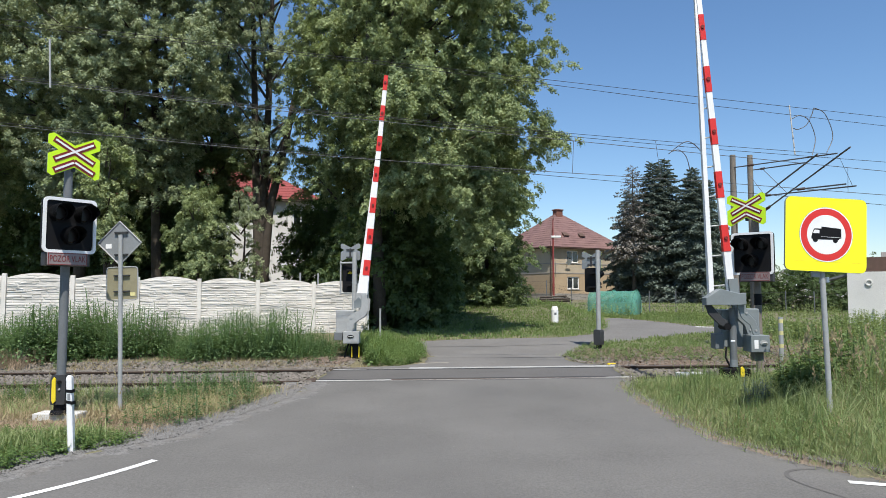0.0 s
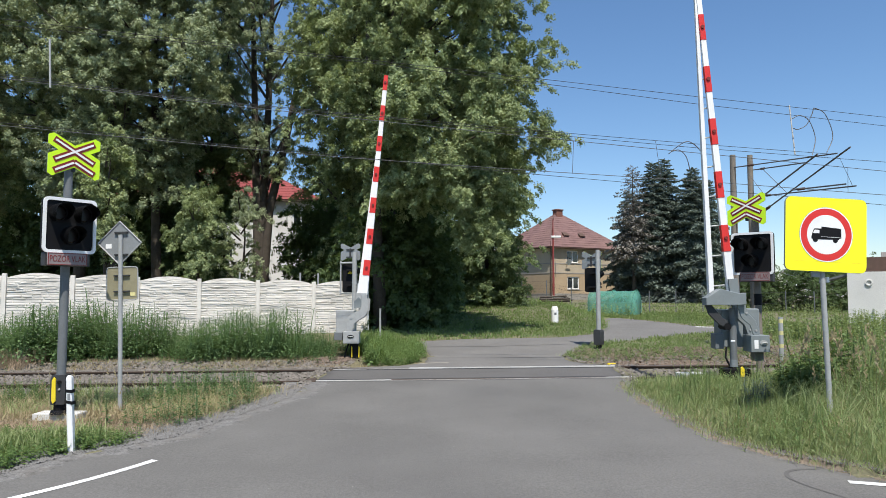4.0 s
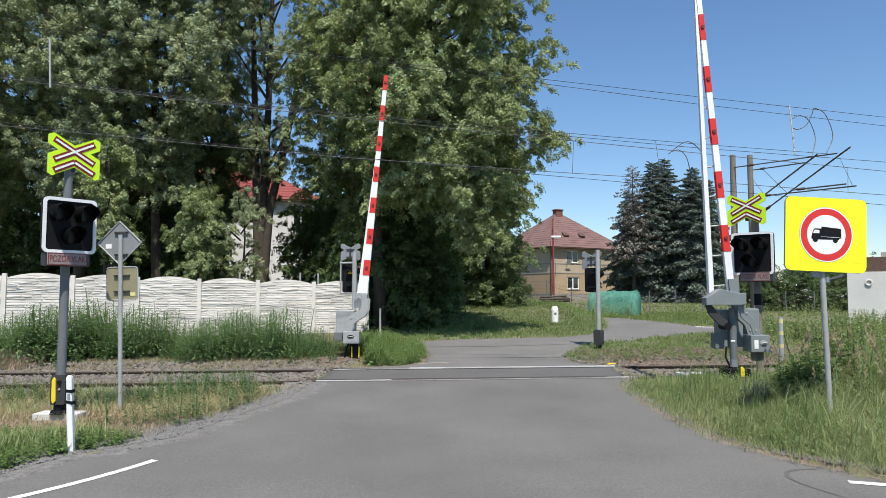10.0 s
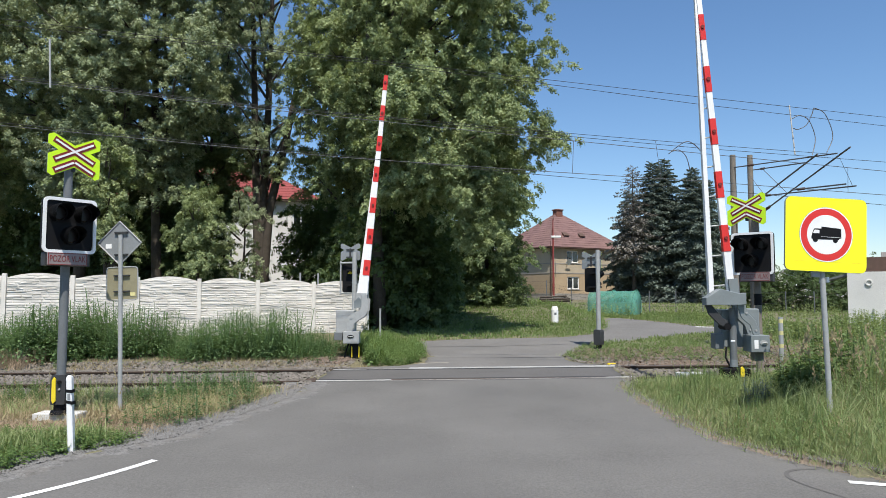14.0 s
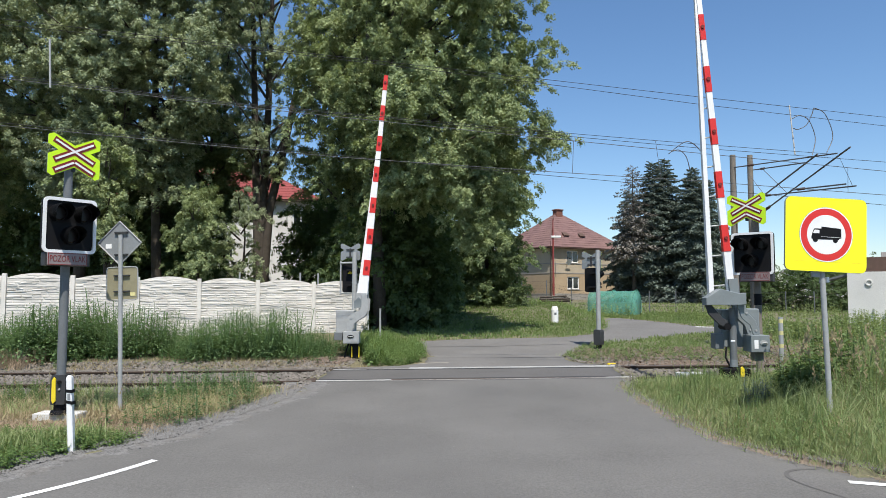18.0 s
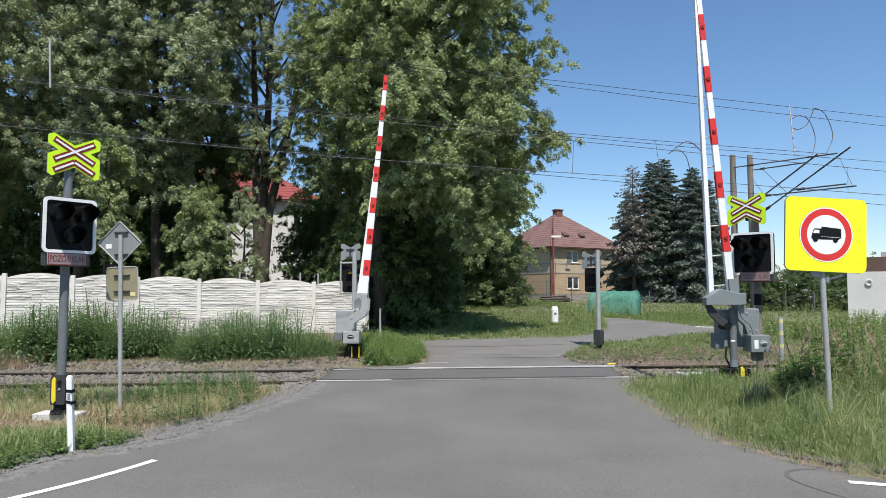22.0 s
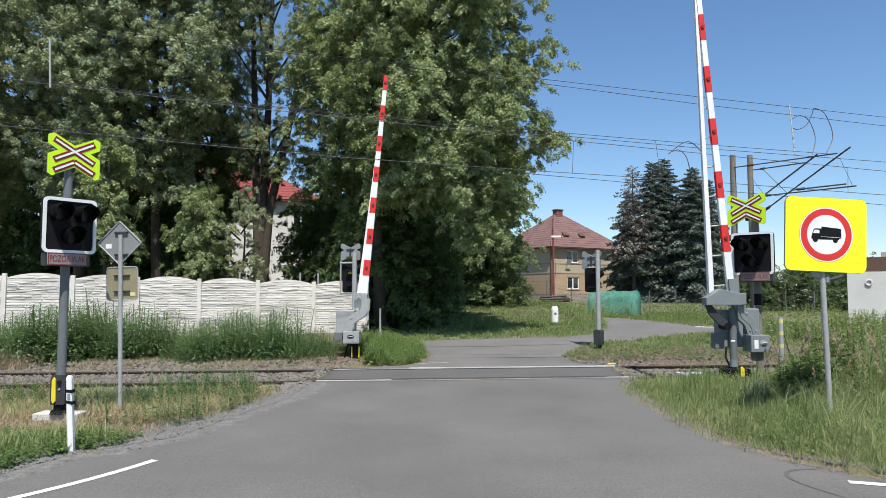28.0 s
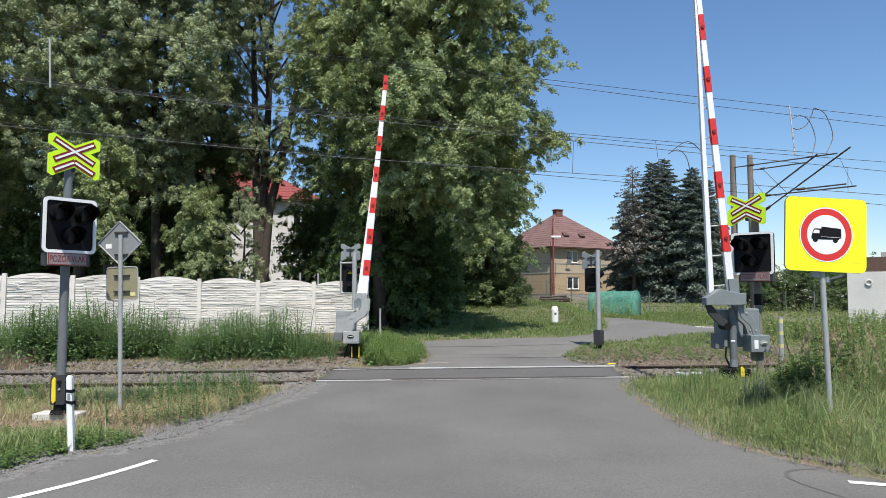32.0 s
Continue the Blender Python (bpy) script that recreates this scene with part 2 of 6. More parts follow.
def slab(outline, y0, y1, bm=None, bevel=0.0):
    """A plate: an outline in x and z, from y0 to y1."""
    out = bm or bmesh.new()
    f = [out.verts.new((x, y0, z)) for x, z in outline]
    b = [out.verts.new((x, y1, z)) for x, z in outline]
    n = len(outline)
    faces = [out.faces.new(f), out.faces.new(b[::-1])]
    for i in range(n):
        faces.append(out.faces.new((f[i], b[i], b[(i + 1) % n], f[(i + 1) % n])))
    bmesh.ops.recalc_face_normals(out, faces=faces)
    if bevel:
        bmesh.ops.bevel(out, geom=[e for e in out.edges if e.verts[0] in f and e.verts[1] in f], offset=bevel, segments=1, affect='EDGES')
    return out


def rounded(w, h, r, n=5):
    """Outline of a rounded rectangle round the origin."""
    pts = []
    for cx, cz, a0 in ((w / 2 - r, h / 2 - r, 0), (-w / 2 + r, h / 2 - r, 90), (-w / 2 + r, -h / 2 + r, 180), (w / 2 - r, -h / 2 + r, 270)):
        for k in range(n + 1):
            a = radians(a0 + 90 * k / n)
            pts.append((cx + r * math.cos(a), cz + r * math.sin(a)))
    return pts


def disc(r, n=40, cx=0.0, cz=0.0):
    return [(cx + r * math.cos(2 * math.pi * k / n), cz + r * math.sin(2 * math.pi * k / n)) for k in range(n)]


def fast_mesh(name, verts, faces, material, smooth=False):
    """A mesh from numpy arrays; all faces have the same number of corners."""
    me = bpy.data.meshes.new(name)
    nf, k = faces.shape
    me.vertices.add(len(verts))
    me.vertices.foreach_set("co", np.ascontiguousarray(verts, dtype=np.float32).ravel())
    me.loops.add(nf * k)
    me.loops.foreach_set("vertex_index", np.ascontiguousarray(faces, dtype=np.int32).ravel())
    me.polygons.add(nf)
    me.polygons.foreach_set("loop_start", np.arange(0, nf * k, k, dtype=np.int32))
    me.update(calc_edges=True)
    me.materials.append(material)
    if smooth:
        me.polygons.foreach_set("use_smooth", np.ones(nf, dtype=bool))
    return me


def scatter(base_v, base_f, pos, rot, scale):
    """Copies of a small piece: base vertices turned by N rotations (3x3), scaled and moved. Arrays of vertices and faces."""
    n, k = len(pos), len(base_v)
    v = np.einsum('nij,kj->nki', rot, base_v) * np.asarray(scale).reshape(n, 1, -1) + pos[:, None, :]
    f = base_f[None] + (np.arange(n) * k)[:, None, None]
    return v.reshape(-1, 3), f.reshape(-1, base_f.shape[1])


def spins(rng, n, tilt):
    """Random turns about z after a tilt of up to so many radians."""
    a, t, b = rng.uniform(0, 2 * np.pi, n), rng.normal(0, tilt, n), rng.uniform(0, 2 * np.pi, n)
    ca, sa, ct, st, cb, sb = np.cos(a), np.sin(a), np.cos(t), np.sin(t), np.cos(b), np.sin(b)
    z, o = np.zeros(n), np.ones(n)
    ra = np.stack([np.stack([ca, -sa, z], 1), np.stack([sa, ca, z], 1), np.stack([z, z, o], 1)], 1)
    rt = np.stack([np.stack([o, z, z], 1), np.stack([z, ct, -st], 1), np.stack([z, st, ct], 1)], 1)
    rb = np.stack([np.stack([cb, -sb, z], 1), np.stack([sb, cb, z], 1), np.stack([z, z, o], 1)], 1)
    return ra @ rt @ rb


# ---------------------------------------------------------------- the lie of the land
TRACK_SLOPE = 0.105          # the line runs away from the viewer towards its far end
TRACK_Y0 = 16.46
CANT = 0.085                 # the far rail lies higher than the near one
PROFILE_Y = [-400, -5, 5, 9, 13, 15.0, 15.7, 17.25, 18.4, 20, 23, 31, 45, 60, 75, 130, 400, 4000]
PROFILE_Z = [-0.5, -0.25, -0.2, -0.13, -0.045, -0.01, 0.0, 0.085, 0.09, 0.13, 0.34, 0.6, 0.85, 1.1, 1.4, 1.8, 1.2, -6.0]
ROAD_Y = [-30, 3.0, 5.0, 6.2, 7.0, 7.8, 8.8, 9.9, 11.4, 13.3, 15.15, 15.9, 17.2, 17.6, 18.0, 18.6, 20.2, 22.5, 23.1, 24.0, 24.6, 26.0, 27.0, 28.0, 29.5, 32.0, 35.0, 36.0]
ROAD_L = [-60, -60, -30, -9.0, -6.2, -5.1, -4.75, -3.75, -3.35, -2.88, -2.84, -2.82, -2.7, -2.3, -0.95, -0.5, -0.35, -0.75, -0.95, 0.7, 4.2, 5.6, 6.1, 6.5, 6.95, 7.5, 8.1, 8.5]
ROAD_R = [60, 60, 30, 8.5, 6.0, 5.0, 4.25, 3.85, 3.72, 3.72, 4.0, 4.2, 4.3, 4.2, 3.75, 3.4, 3.45, 4.6, 5.8, 6.9, 7.6, 9.2, 11.5, 13.0, 10.8, 10.3, 9.5, 9.2]


def track_y(x):
    return TRACK_Y0 + TRACK_SLOPE * x


def smooth01(a):
    a = np.clip(a, 0, 1)
    return a * a * (3 - 2 * a)


def prof(x, y):
    """Height of the lie of the land along the road; it follows the slant of the track beside it."""
    x, y = np.asarray(x, float), np.asarray(y, float)
    beside = smooth01((y - 12.5) / 2.0) * (1 - smooth01((y - 18.6) / 3.0))
    return np.interp(y - TRACK_SLOPE * np.clip(x, -30, 25) * beside, PROFILE_Y, PROFILE_Z)


def land(x, y):
    """Height of the land, without the road's own thickness."""
    x, y = np.asarray(x, float), np.asarray(y, float)
    z = prof(x, y)
    bank = smooth01((x - 3.9) / 1.8) * smooth01((y - 6.5) / 3.0) * smooth01((15.6 - y) / 2.0)
    mound = smooth01((y - 31) / 12) * smooth01((x + 5) / 4) * (1 - smooth01((x - 6.6) / 2.4)) * (1 - smooth01((y - 50) / 20))
    return z + 0.22 * bank + 0.65 * mound


def road_mask(x, y, margin=0.0):
    y = y - TRACK_SLOPE * smooth01((y - 11.5) / 3.5) * (1 - smooth01((y - 18.6) / 3.0)) * np.clip(x, -4, 5)
    return (x > np.interp(y, ROAD_Y, ROAD_L) - margin) & (x < np.interp(y, ROAD_Y, ROAD_R) + margin) & (y < 36)


def ground_z(x, y):
    x, y = np.asarray(x, float), np.asarray(y, float)
    off = np.abs(y - track_y(x)) * 0.978
    z = land(x, y) - 0.085 * smooth01((2.6 - off) / 0.8) * (~road_mask(x, y, 0.3))
    return np.where(road_mask(x, y, -0.12), z - 0.12, z)


def gz(x, y):
    return float(ground_z(x, y))


def make_ground():
    xs = np.concatenate([[-4000, -1500, -600, -250, -120, -70, -45, -32], np.arange(-25, 25.01, 0.25), [28, 34, 45, 70, 120, 250, 600, 1500, 4000]])
    ys = np.concatenate([[-400, -150, -60, -25, -8, 0, 3], np.arange(5, 36, 0.25), np.arange(36, 60, 2), [65, 75, 90, 130, 200, 400, 900, 2000, 4000]])
    gx, gy = np.meshgrid(xs, ys)
    z = ground_z(gx, gy)
    rng = np.random.default_rng(3)
    z = z + rng.normal(0, 0.012, z.shape) * (np.abs(gx) < 26) * (gy < 36)
    v = np.stack([gx.ravel(), gy.ravel(), z.ravel()], 1)
    ny, nx = gx.shape
    i = (np.arange(ny - 1)[:, None] * nx + np.arange(nx - 1)[None]).ravel()
    f = np.stack([i, i + 1, i + nx + 1, i + nx], 1)
    tagged(new("ground", fast_mesh("ground", v, f, M_SOIL, True)), "rough ground with turf, bare soil and dry patches", "ground", kind="structure")


make_ground()


def make_road(name, label, y0, y1, material, lift=0.0, step=0.15):
    ys = np.arange(y0, y1 + step / 2, step)
    cols = np.linspace(0, 1, 28)
    rng = np.random.default_rng(5)
    l = np.interp(ys, ROAD_Y, ROAD_L) + np.where(ys > 5, np.convolve(rng.normal(0, 0.06, len(ys) + 2), [0.3, 0.4, 0.3], 'valid'), 0)
    r = np.interp(ys, ROAD_Y, ROAD_R) + np.where(ys > 5, np.convolve(rng.normal(0, 0.06, len(ys) + 2), [0.3, 0.4, 0.3], 'valid'), 0)
    gx = l[:, None] + (r - l)[:, None] * cols[None]
    skew = TRACK_SLOPE * smooth01((ys - 11.5) / 3.5) * (1 - smooth01((ys - 18.6) / 3.0))
    gy = np.repeat(ys[:, None], len(cols), 1) + skew[:, None] * gx
    z = prof(gx, gy) + lift
    top = np.stack([gx, gy, z], 2)
    ny, nx = gx.shape
    v = top.reshape(-1, 3)
    i = (np.arange(ny - 1)[:, None] * nx + np.arange(nx - 1)[None]).ravel()
    f = np.stack([i, i + 1, i + nx + 1, i + nx], 1)
    # skirt down into the ground along both edges
    n0 = len(v)
    skirt = np.concatenate([top[:, 0], top[:, -1]])
    skirt = skirt + np.array([0, 0, -0.16])
    v = np.concatenate([v, skirt])
    a = np.arange(ny - 1)
    fl = np.stack([a * nx, (a + 1) * nx, n0 + a + 1, n0 + a], 1)
    fr = np.stack([a * nx + nx - 1, n0 + ny + a, n0 + ny + a + 1, (a + 1) * nx + nx - 1], 1)
    f = np.concatenate([f, fl, fr])
    return tagged(new(name, fast_mesh(name, v, f, material, False)), label, "road", kind="structure")


make_road("road_near", "worn grey asphalt road before the crossing", -2.0, 15.5, M_ASPHALT)
make_road("road_crossing", "darker asphalt between and beside the rails", 15.5, 17.45, M_ASPHALT_DARK, 0.002, 0.13)
make_road("road_far", "old pale asphalt lane bending away beyond the rails", 17.45, 36.0, M_ASPHALT_OLD)


def ribbon(name, points, width, material, label, lift=0.006):
    """A painted band on the road along points (x, y)."""
    bm = bmesh.new()
    prev = None
    n = len(points)
    for i, (x, y) in enumerate(points):
        a, b = Vector(points[max(i - 1, 0)]), Vector(points[min(i + 1, n - 1)])
        d = (b - a).normalized()
        s = Vector((-d.y, d.x)) * width / 2
        pair = [bm.verts.new((x + k * s.x, y + k * s.y, float(prof(x + k * s.x, y + k * s.y)) + lift)) for k in (1, -1)]
        if prev:
            bm.faces.new((prev[0], prev[1], pair[1], pair[0]))
        prev = pair
    bmesh.ops.recalc_face_normals(bm, faces=bm.faces)
    ob = part(name, bm, material)
    return tagged(ob, label, "road marking", kind="structure")


def apron(name, material, label, side, y0, y1, w0, w1, seed, over=0.2):
    """A strip of loose ground along one edge of the road, with a ragged outer border."""
    rng = np.random.default_rng(seed)
    ys = np.arange(y0, y1, 0.1)
    e = np.interp(ys, ROAD_Y, ROAD_L if side < 0 else ROAD_R)
    wob = np.convolve(rng.normal(0, 1, len(ys) + 8), np.ones(9) / 9, 'valid')
    w = np.clip(np.linspace(w0, w1, len(ys)) * (1 + 0.9 * wob) + rng.normal(0, 0.03, len(ys)), 0.06, 2)
    lap = np.clip(0.16 + 0.16 * np.convolve(rng.normal(0, 1, len(ys) + 6), np.ones(7) / 7, 'valid') + rng.normal(0, 0.03, len(ys)), 0.02, 0.6) * (over / 0.2)
    gx = e[:, None] + side * np.concatenate([-lap[:, None], np.zeros((len(ys), 1)), w[:, None] * np.linspace(0.2, 1, 5)[None]], 1)
    cols = gx[0]
    skew = TRACK_SLOPE * smooth01((ys - 11.5) / 3.5)
    gy = np.repeat(ys[:, None], len(cols), 1) + skew[:, None] * gx
    z = np.maximum(prof(gx, gy) - 0.012, land(gx, gy) + 0.006) * 1.0
    z[:, 0] = prof(gx[:, 0], gy[:, 0]) - 0.006
    z[:, 1] = prof(gx[:, 1], gy[:, 1]) + 0.006
    z[:, 2] = np.maximum(z[:, 2], prof(gx[:, 2], gy[:, 2]) - 0.004)
    z += np.abs(rng.normal(0, 0.002, z.shape))
    v = np.stack([gx, gy, z], 2).reshape(-1, 3)
    ny, nx = gx.shape
    i = (np.arange(ny - 1)[:, None] * nx + np.arange(nx - 1)[None]).ravel()
    f = np.stack([i, i + 1, i + nx + 1, i + nx], 1)
    if side < 0:
        f = f[:, ::-1]
    tagged(new(name, fast_mesh(name, v, f, material)), label, "verge", kind="structure")


apron("verge_grit", M_APRON, "grey loose grit along the asphalt edge", -1, 6.4, 15.6, 0.85, 0.6, 31, 0.45)
apron("verge_soil", M_BARE, "bare brown soil along the asphalt edge", 1, 6.6, 15.0, 0.22, 0.14, 32)


def bend(p0, p1, p2, n=16):
    return [tuple((1 - t) ** 2 * a + 2 * t * (1 - t) * b + t * t * c for a, b, c in zip(p0, p1, p2)) for t in [i / (n - 1) for i in range(n)]]


ribbon("edge_line", bend((-5.2, 6.2), (-4.05, 7.3), (-3.55, 8.66)), 0.11, M_LINE, "worn white edge line curving into the junction")
ribbon("edge_line", bend((4.45, 7.72), (5.2, 7.5), (7.5, 6.6)), 0.12, M_LINE, "white edge line of the side road")
ribbon("tar_seam", bend((3.88, 7.82), (3.9, 7.5), (4.2, 7.0)), 0.022, M_ASPHALT_DARK, "dark tar seam in the asphalt", 0.005)
ribbon("tar_patch", bend((4.4, 8.24), (3.9, 8.3), (3.88, 7.82)), 0.05, M_ASPHALT_DARK, "dark tar patch in the asphalt", 0.004)


ribbon("lane_seam", [(-0.6, 21.9), (1.5, 22.0), (4.6, 22.6)], 0.05, M_ASPHALT_DARK, "dark repair seam across the lane", 0.005)
ribbon("lane_seam", [(-0.4, 19.6), (1.5, 19.7), (3.4, 19.9)], 0.04, M_ASPHALT_DARK, "dark repair seam across the lane", 0.005)
ribbon("sand_spill", bend((-0.62, 18.3), (-0.3, 18.55), (0.15, 18.5), 8), 0.16, M_SAND, "pale sand washed onto the lane's mouth", 0.004)


def cracks():
    rng = random.Random(8)
    for x, y, a, ln in ((-3.0, 9.2, 62, 2.6), (-2.2, 10.4, 66, 2.2), (2.7, 12.0, 75, 1.4), (-1.2, 12.4, 100, 1.5), (2.0, 10.3, 150, 1.3)):
        pts, px, py = [], x, y
        for k in range(14):
            pts.append((px, py))
            b = radians(a + rng.uniform(-40, 40))
            px, py = px + math.cos(b) * ln / 14, py + math.sin(b) * ln / 14
        ribbon("asphalt_crack", pts, 0.0035, M_ASPHALT_DARK, "hairline crack in the asphalt", 0.004)


cracks()


# ---------------------------------------------------------------- railway track
def make_track():
    tr = thing("railway_track", "single railway track on rusty rails and concrete sleepers in ballast", "railway", kind="structure")
    d = Vector((1, TRACK_SLOPE, 0)).normalized()
    s = Vector((-d.y, d.x, 0))
    turn = Matrix.Rotation(math.atan2(d.y, d.x), 4, 'Z')
    tr.matrix_basis = Matrix.Translation((0, TRACK_Y0, CANT / 2 - 0.002)) @ turn @ Matrix.Rotation(math.atan2(CANT, 1.51), 4, 'X')
    prof = [(-0.075, -0.165), (0.075, -0.165), (0.075, -0.15), (0.012, -0.13), (0.012, -0.04), (0.036, -0.028), (0.036, -0.004), (0.03, 0.0), (-0.03, 0.0), (-0.036, -0.004), (-0.036, -0.028), (-0.012, -0.04), (-0.012, -0.13), (-0.075, -0.15)]
    for off in (-0.755, 0.755):
        bm = bmesh.new()
        rings = [[bm.verts.new((x, off + a, b + 0.012)) for a, b in prof] for x in (-45, 60)]
        for k in range(len(prof)):
            bm.faces.new((rings[0][k], rings[0][(k + 1) % len(prof)], rings[1][(k + 1) % len(prof)], rings[1][k]))
        bmesh.ops.recalc_face_normals(bm, faces=bm.faces)
        rail = part("rail", bm, M_RUST, tr)
        part("rail_head", box(-45, 60, off - 0.031, off + 0.031, 0.0125, 0.0145), M_RAILTOP, rail, "polished rail head")
    me = None
    for k in range(70):
        x = -24 + k * 0.61
        if -3.4 < x < 4.6:
            continue
        if me is None:
            o = part("sleeper", box(-0.13, 0.13, -1.25, 1.25, -0.36, -0.155, 0.02), M_CONCRETE, tr)
            me = o.data
        else:
            o = new("sleeper", me)
            o.parent = tr
        o.location = (x, 0, 0)
    # rubber flangeways inside the rails; pale strips, a little proud of the asphalt, stand in for the sunlit sides of
    # the worn rails
    for off, x0, x1, w in ((-0.675, -2.9, 4.55, 0.045), (0.665, -2.6, 4.6, 0.03)):
        part("flangeway", box(x0, x1, off - w, off + w, -0.1, 0.011), M_RUBBER, tr, "black rubber flangeway")
    # the glint is in the strips' pale colour, taller where the rail shines
    for off, x0, x1, h in ((-0.80, -2.95, -1.25, 0.021), (-0.80, -1.25, 3.7, 0.007), (-0.80, 3.7, 4.3, 0.02), (0.712, -0.75, 4.45, 0.036), (0.712, -2.6, -0.75, 0.014)):
        part("rail_edge", box(x0, x1, off - 0.012, off + 0.012, -0.1, h), M_EDGE, tr, "pale strip painted as the sunlit glint of the rail's side")
    part("deflector", slab([(-3.45, -0.14), (-2.9, -0.14), (-2.9, 0.03), (-3.1, 0.03)], -0.98, -0.55), M_RUST, tr, "rusty steel ramp at the end of the crossing panel")
    return tr


make_track()


# ---------------------------------------------------------------- lettering
def lettering(text, size, material, parent, m, name="lettering"):
    """Words cut flat from the built-in font, centred."""
    cu = bpy.data.curves.new("words", 'FONT')
    cu.body, cu.size, cu.align_x, cu.align_y, cu.extrude = text, size, 'CENTER', 'CENTER', 0.0015
    tmp = new("words", cu)
    bpy.context.view_layer.update()
    me = bpy.data.meshes.new_from_object(tmp.evaluated_get(bpy.context.evaluated_depsgraph_get()))
    bpy.data.objects.remove(tmp)
    bpy.data.curves.remove(cu)
    me.name = name
    me.materials.clear()
    me.materials.append(material)
    ob = new(name, me)
    ob.parent, ob.matrix_basis = parent, m
    return ob


UPRIGHT = Matrix.Rotation(radians(90), 4, 'X')


def bar_outline(a, b, w):
    """A straight bar of width w from a to b, in x and z, with square ends."""
    a, b = Vector(a), Vector(b)
    d = (b - a).normalized()
    s = Vector((-d.y, d.x)) * w / 2
    return [tuple(a + s), tuple(b + s), tuple(b - s), tuple(a - s)]


# ---------------------------------------------------------------- crossing signals
def crossbuck(parent, z, y, k=1.0, name="crossbuck"):
    """Warning cross with a second half cross below, on a yellow-green plate; faces -y."""
    edge = [(-.32, .28), (0, .12), (.32, .28), (.40, .24), (.40, .10), (.25, .02), (.40, -.06), (.40, -.36), (.33, -.40), (0, -.23), (-.33, -.40), (-.40, -.36), (-.40, -.06), (-.25, .02), (-.40, .10), (-.40, .24)]
    edge = [(k * a, z + k * b) for a, b in edge]
    plate = part(name, slab(edge, y + 0.006, y + 0.022), M_SIGNBACK, parent, "bare metal back of the crossbuck")
    part("reflective_face", slab(edge, y, y + 0.005), M_YGREEN, plate, "fluorescent yellow-green reflective face")
    arms = [((-.31, .185), (.31, -.145)), ((-.31, -.145), (.31, .185)), ((-.31, -.315), (.012, -.143)), ((-.012, -.143), (.31, -.315))]
    for i, (a, b) in enumerate(arms):
        pa, pb = (k * a[0], z + k * a[1]), (k * b[0], z + k * b[1])
        d = 0.0012 * i
        part("red_bar", slab(bar_outline(pa, pb, 0.10 * k), y - 0.004 - d, y + 0.001), M_DARKRED, plate, "dark red bar")
        u = (Vector(pb) - Vector(pa)).normalized() * 0.024 * k
        part("white_bar", slab(bar_outline(Vector(pa) + u, Vector(pb) - u, 0.032 * k), y - 0.010 - d, y - 0.001), M_WHITE, plate, "white reflective bar")
    for zz in (0.02, -0.2):
        part("clamp", box(-0.16 * k, 0.16 * k, y + 0.022, y + 0.05, z + zz - 0.02, z + zz + 0.02, 0.004), M_CHARCOAL, plate)
    part("clamp", box(-0.03 * k, 0.03 * k, y + 0.022, y + 0.055, z - 0.3 * k, z + 0.08 * k, 0.004), M_CHARCOAL, plate)
    return plate


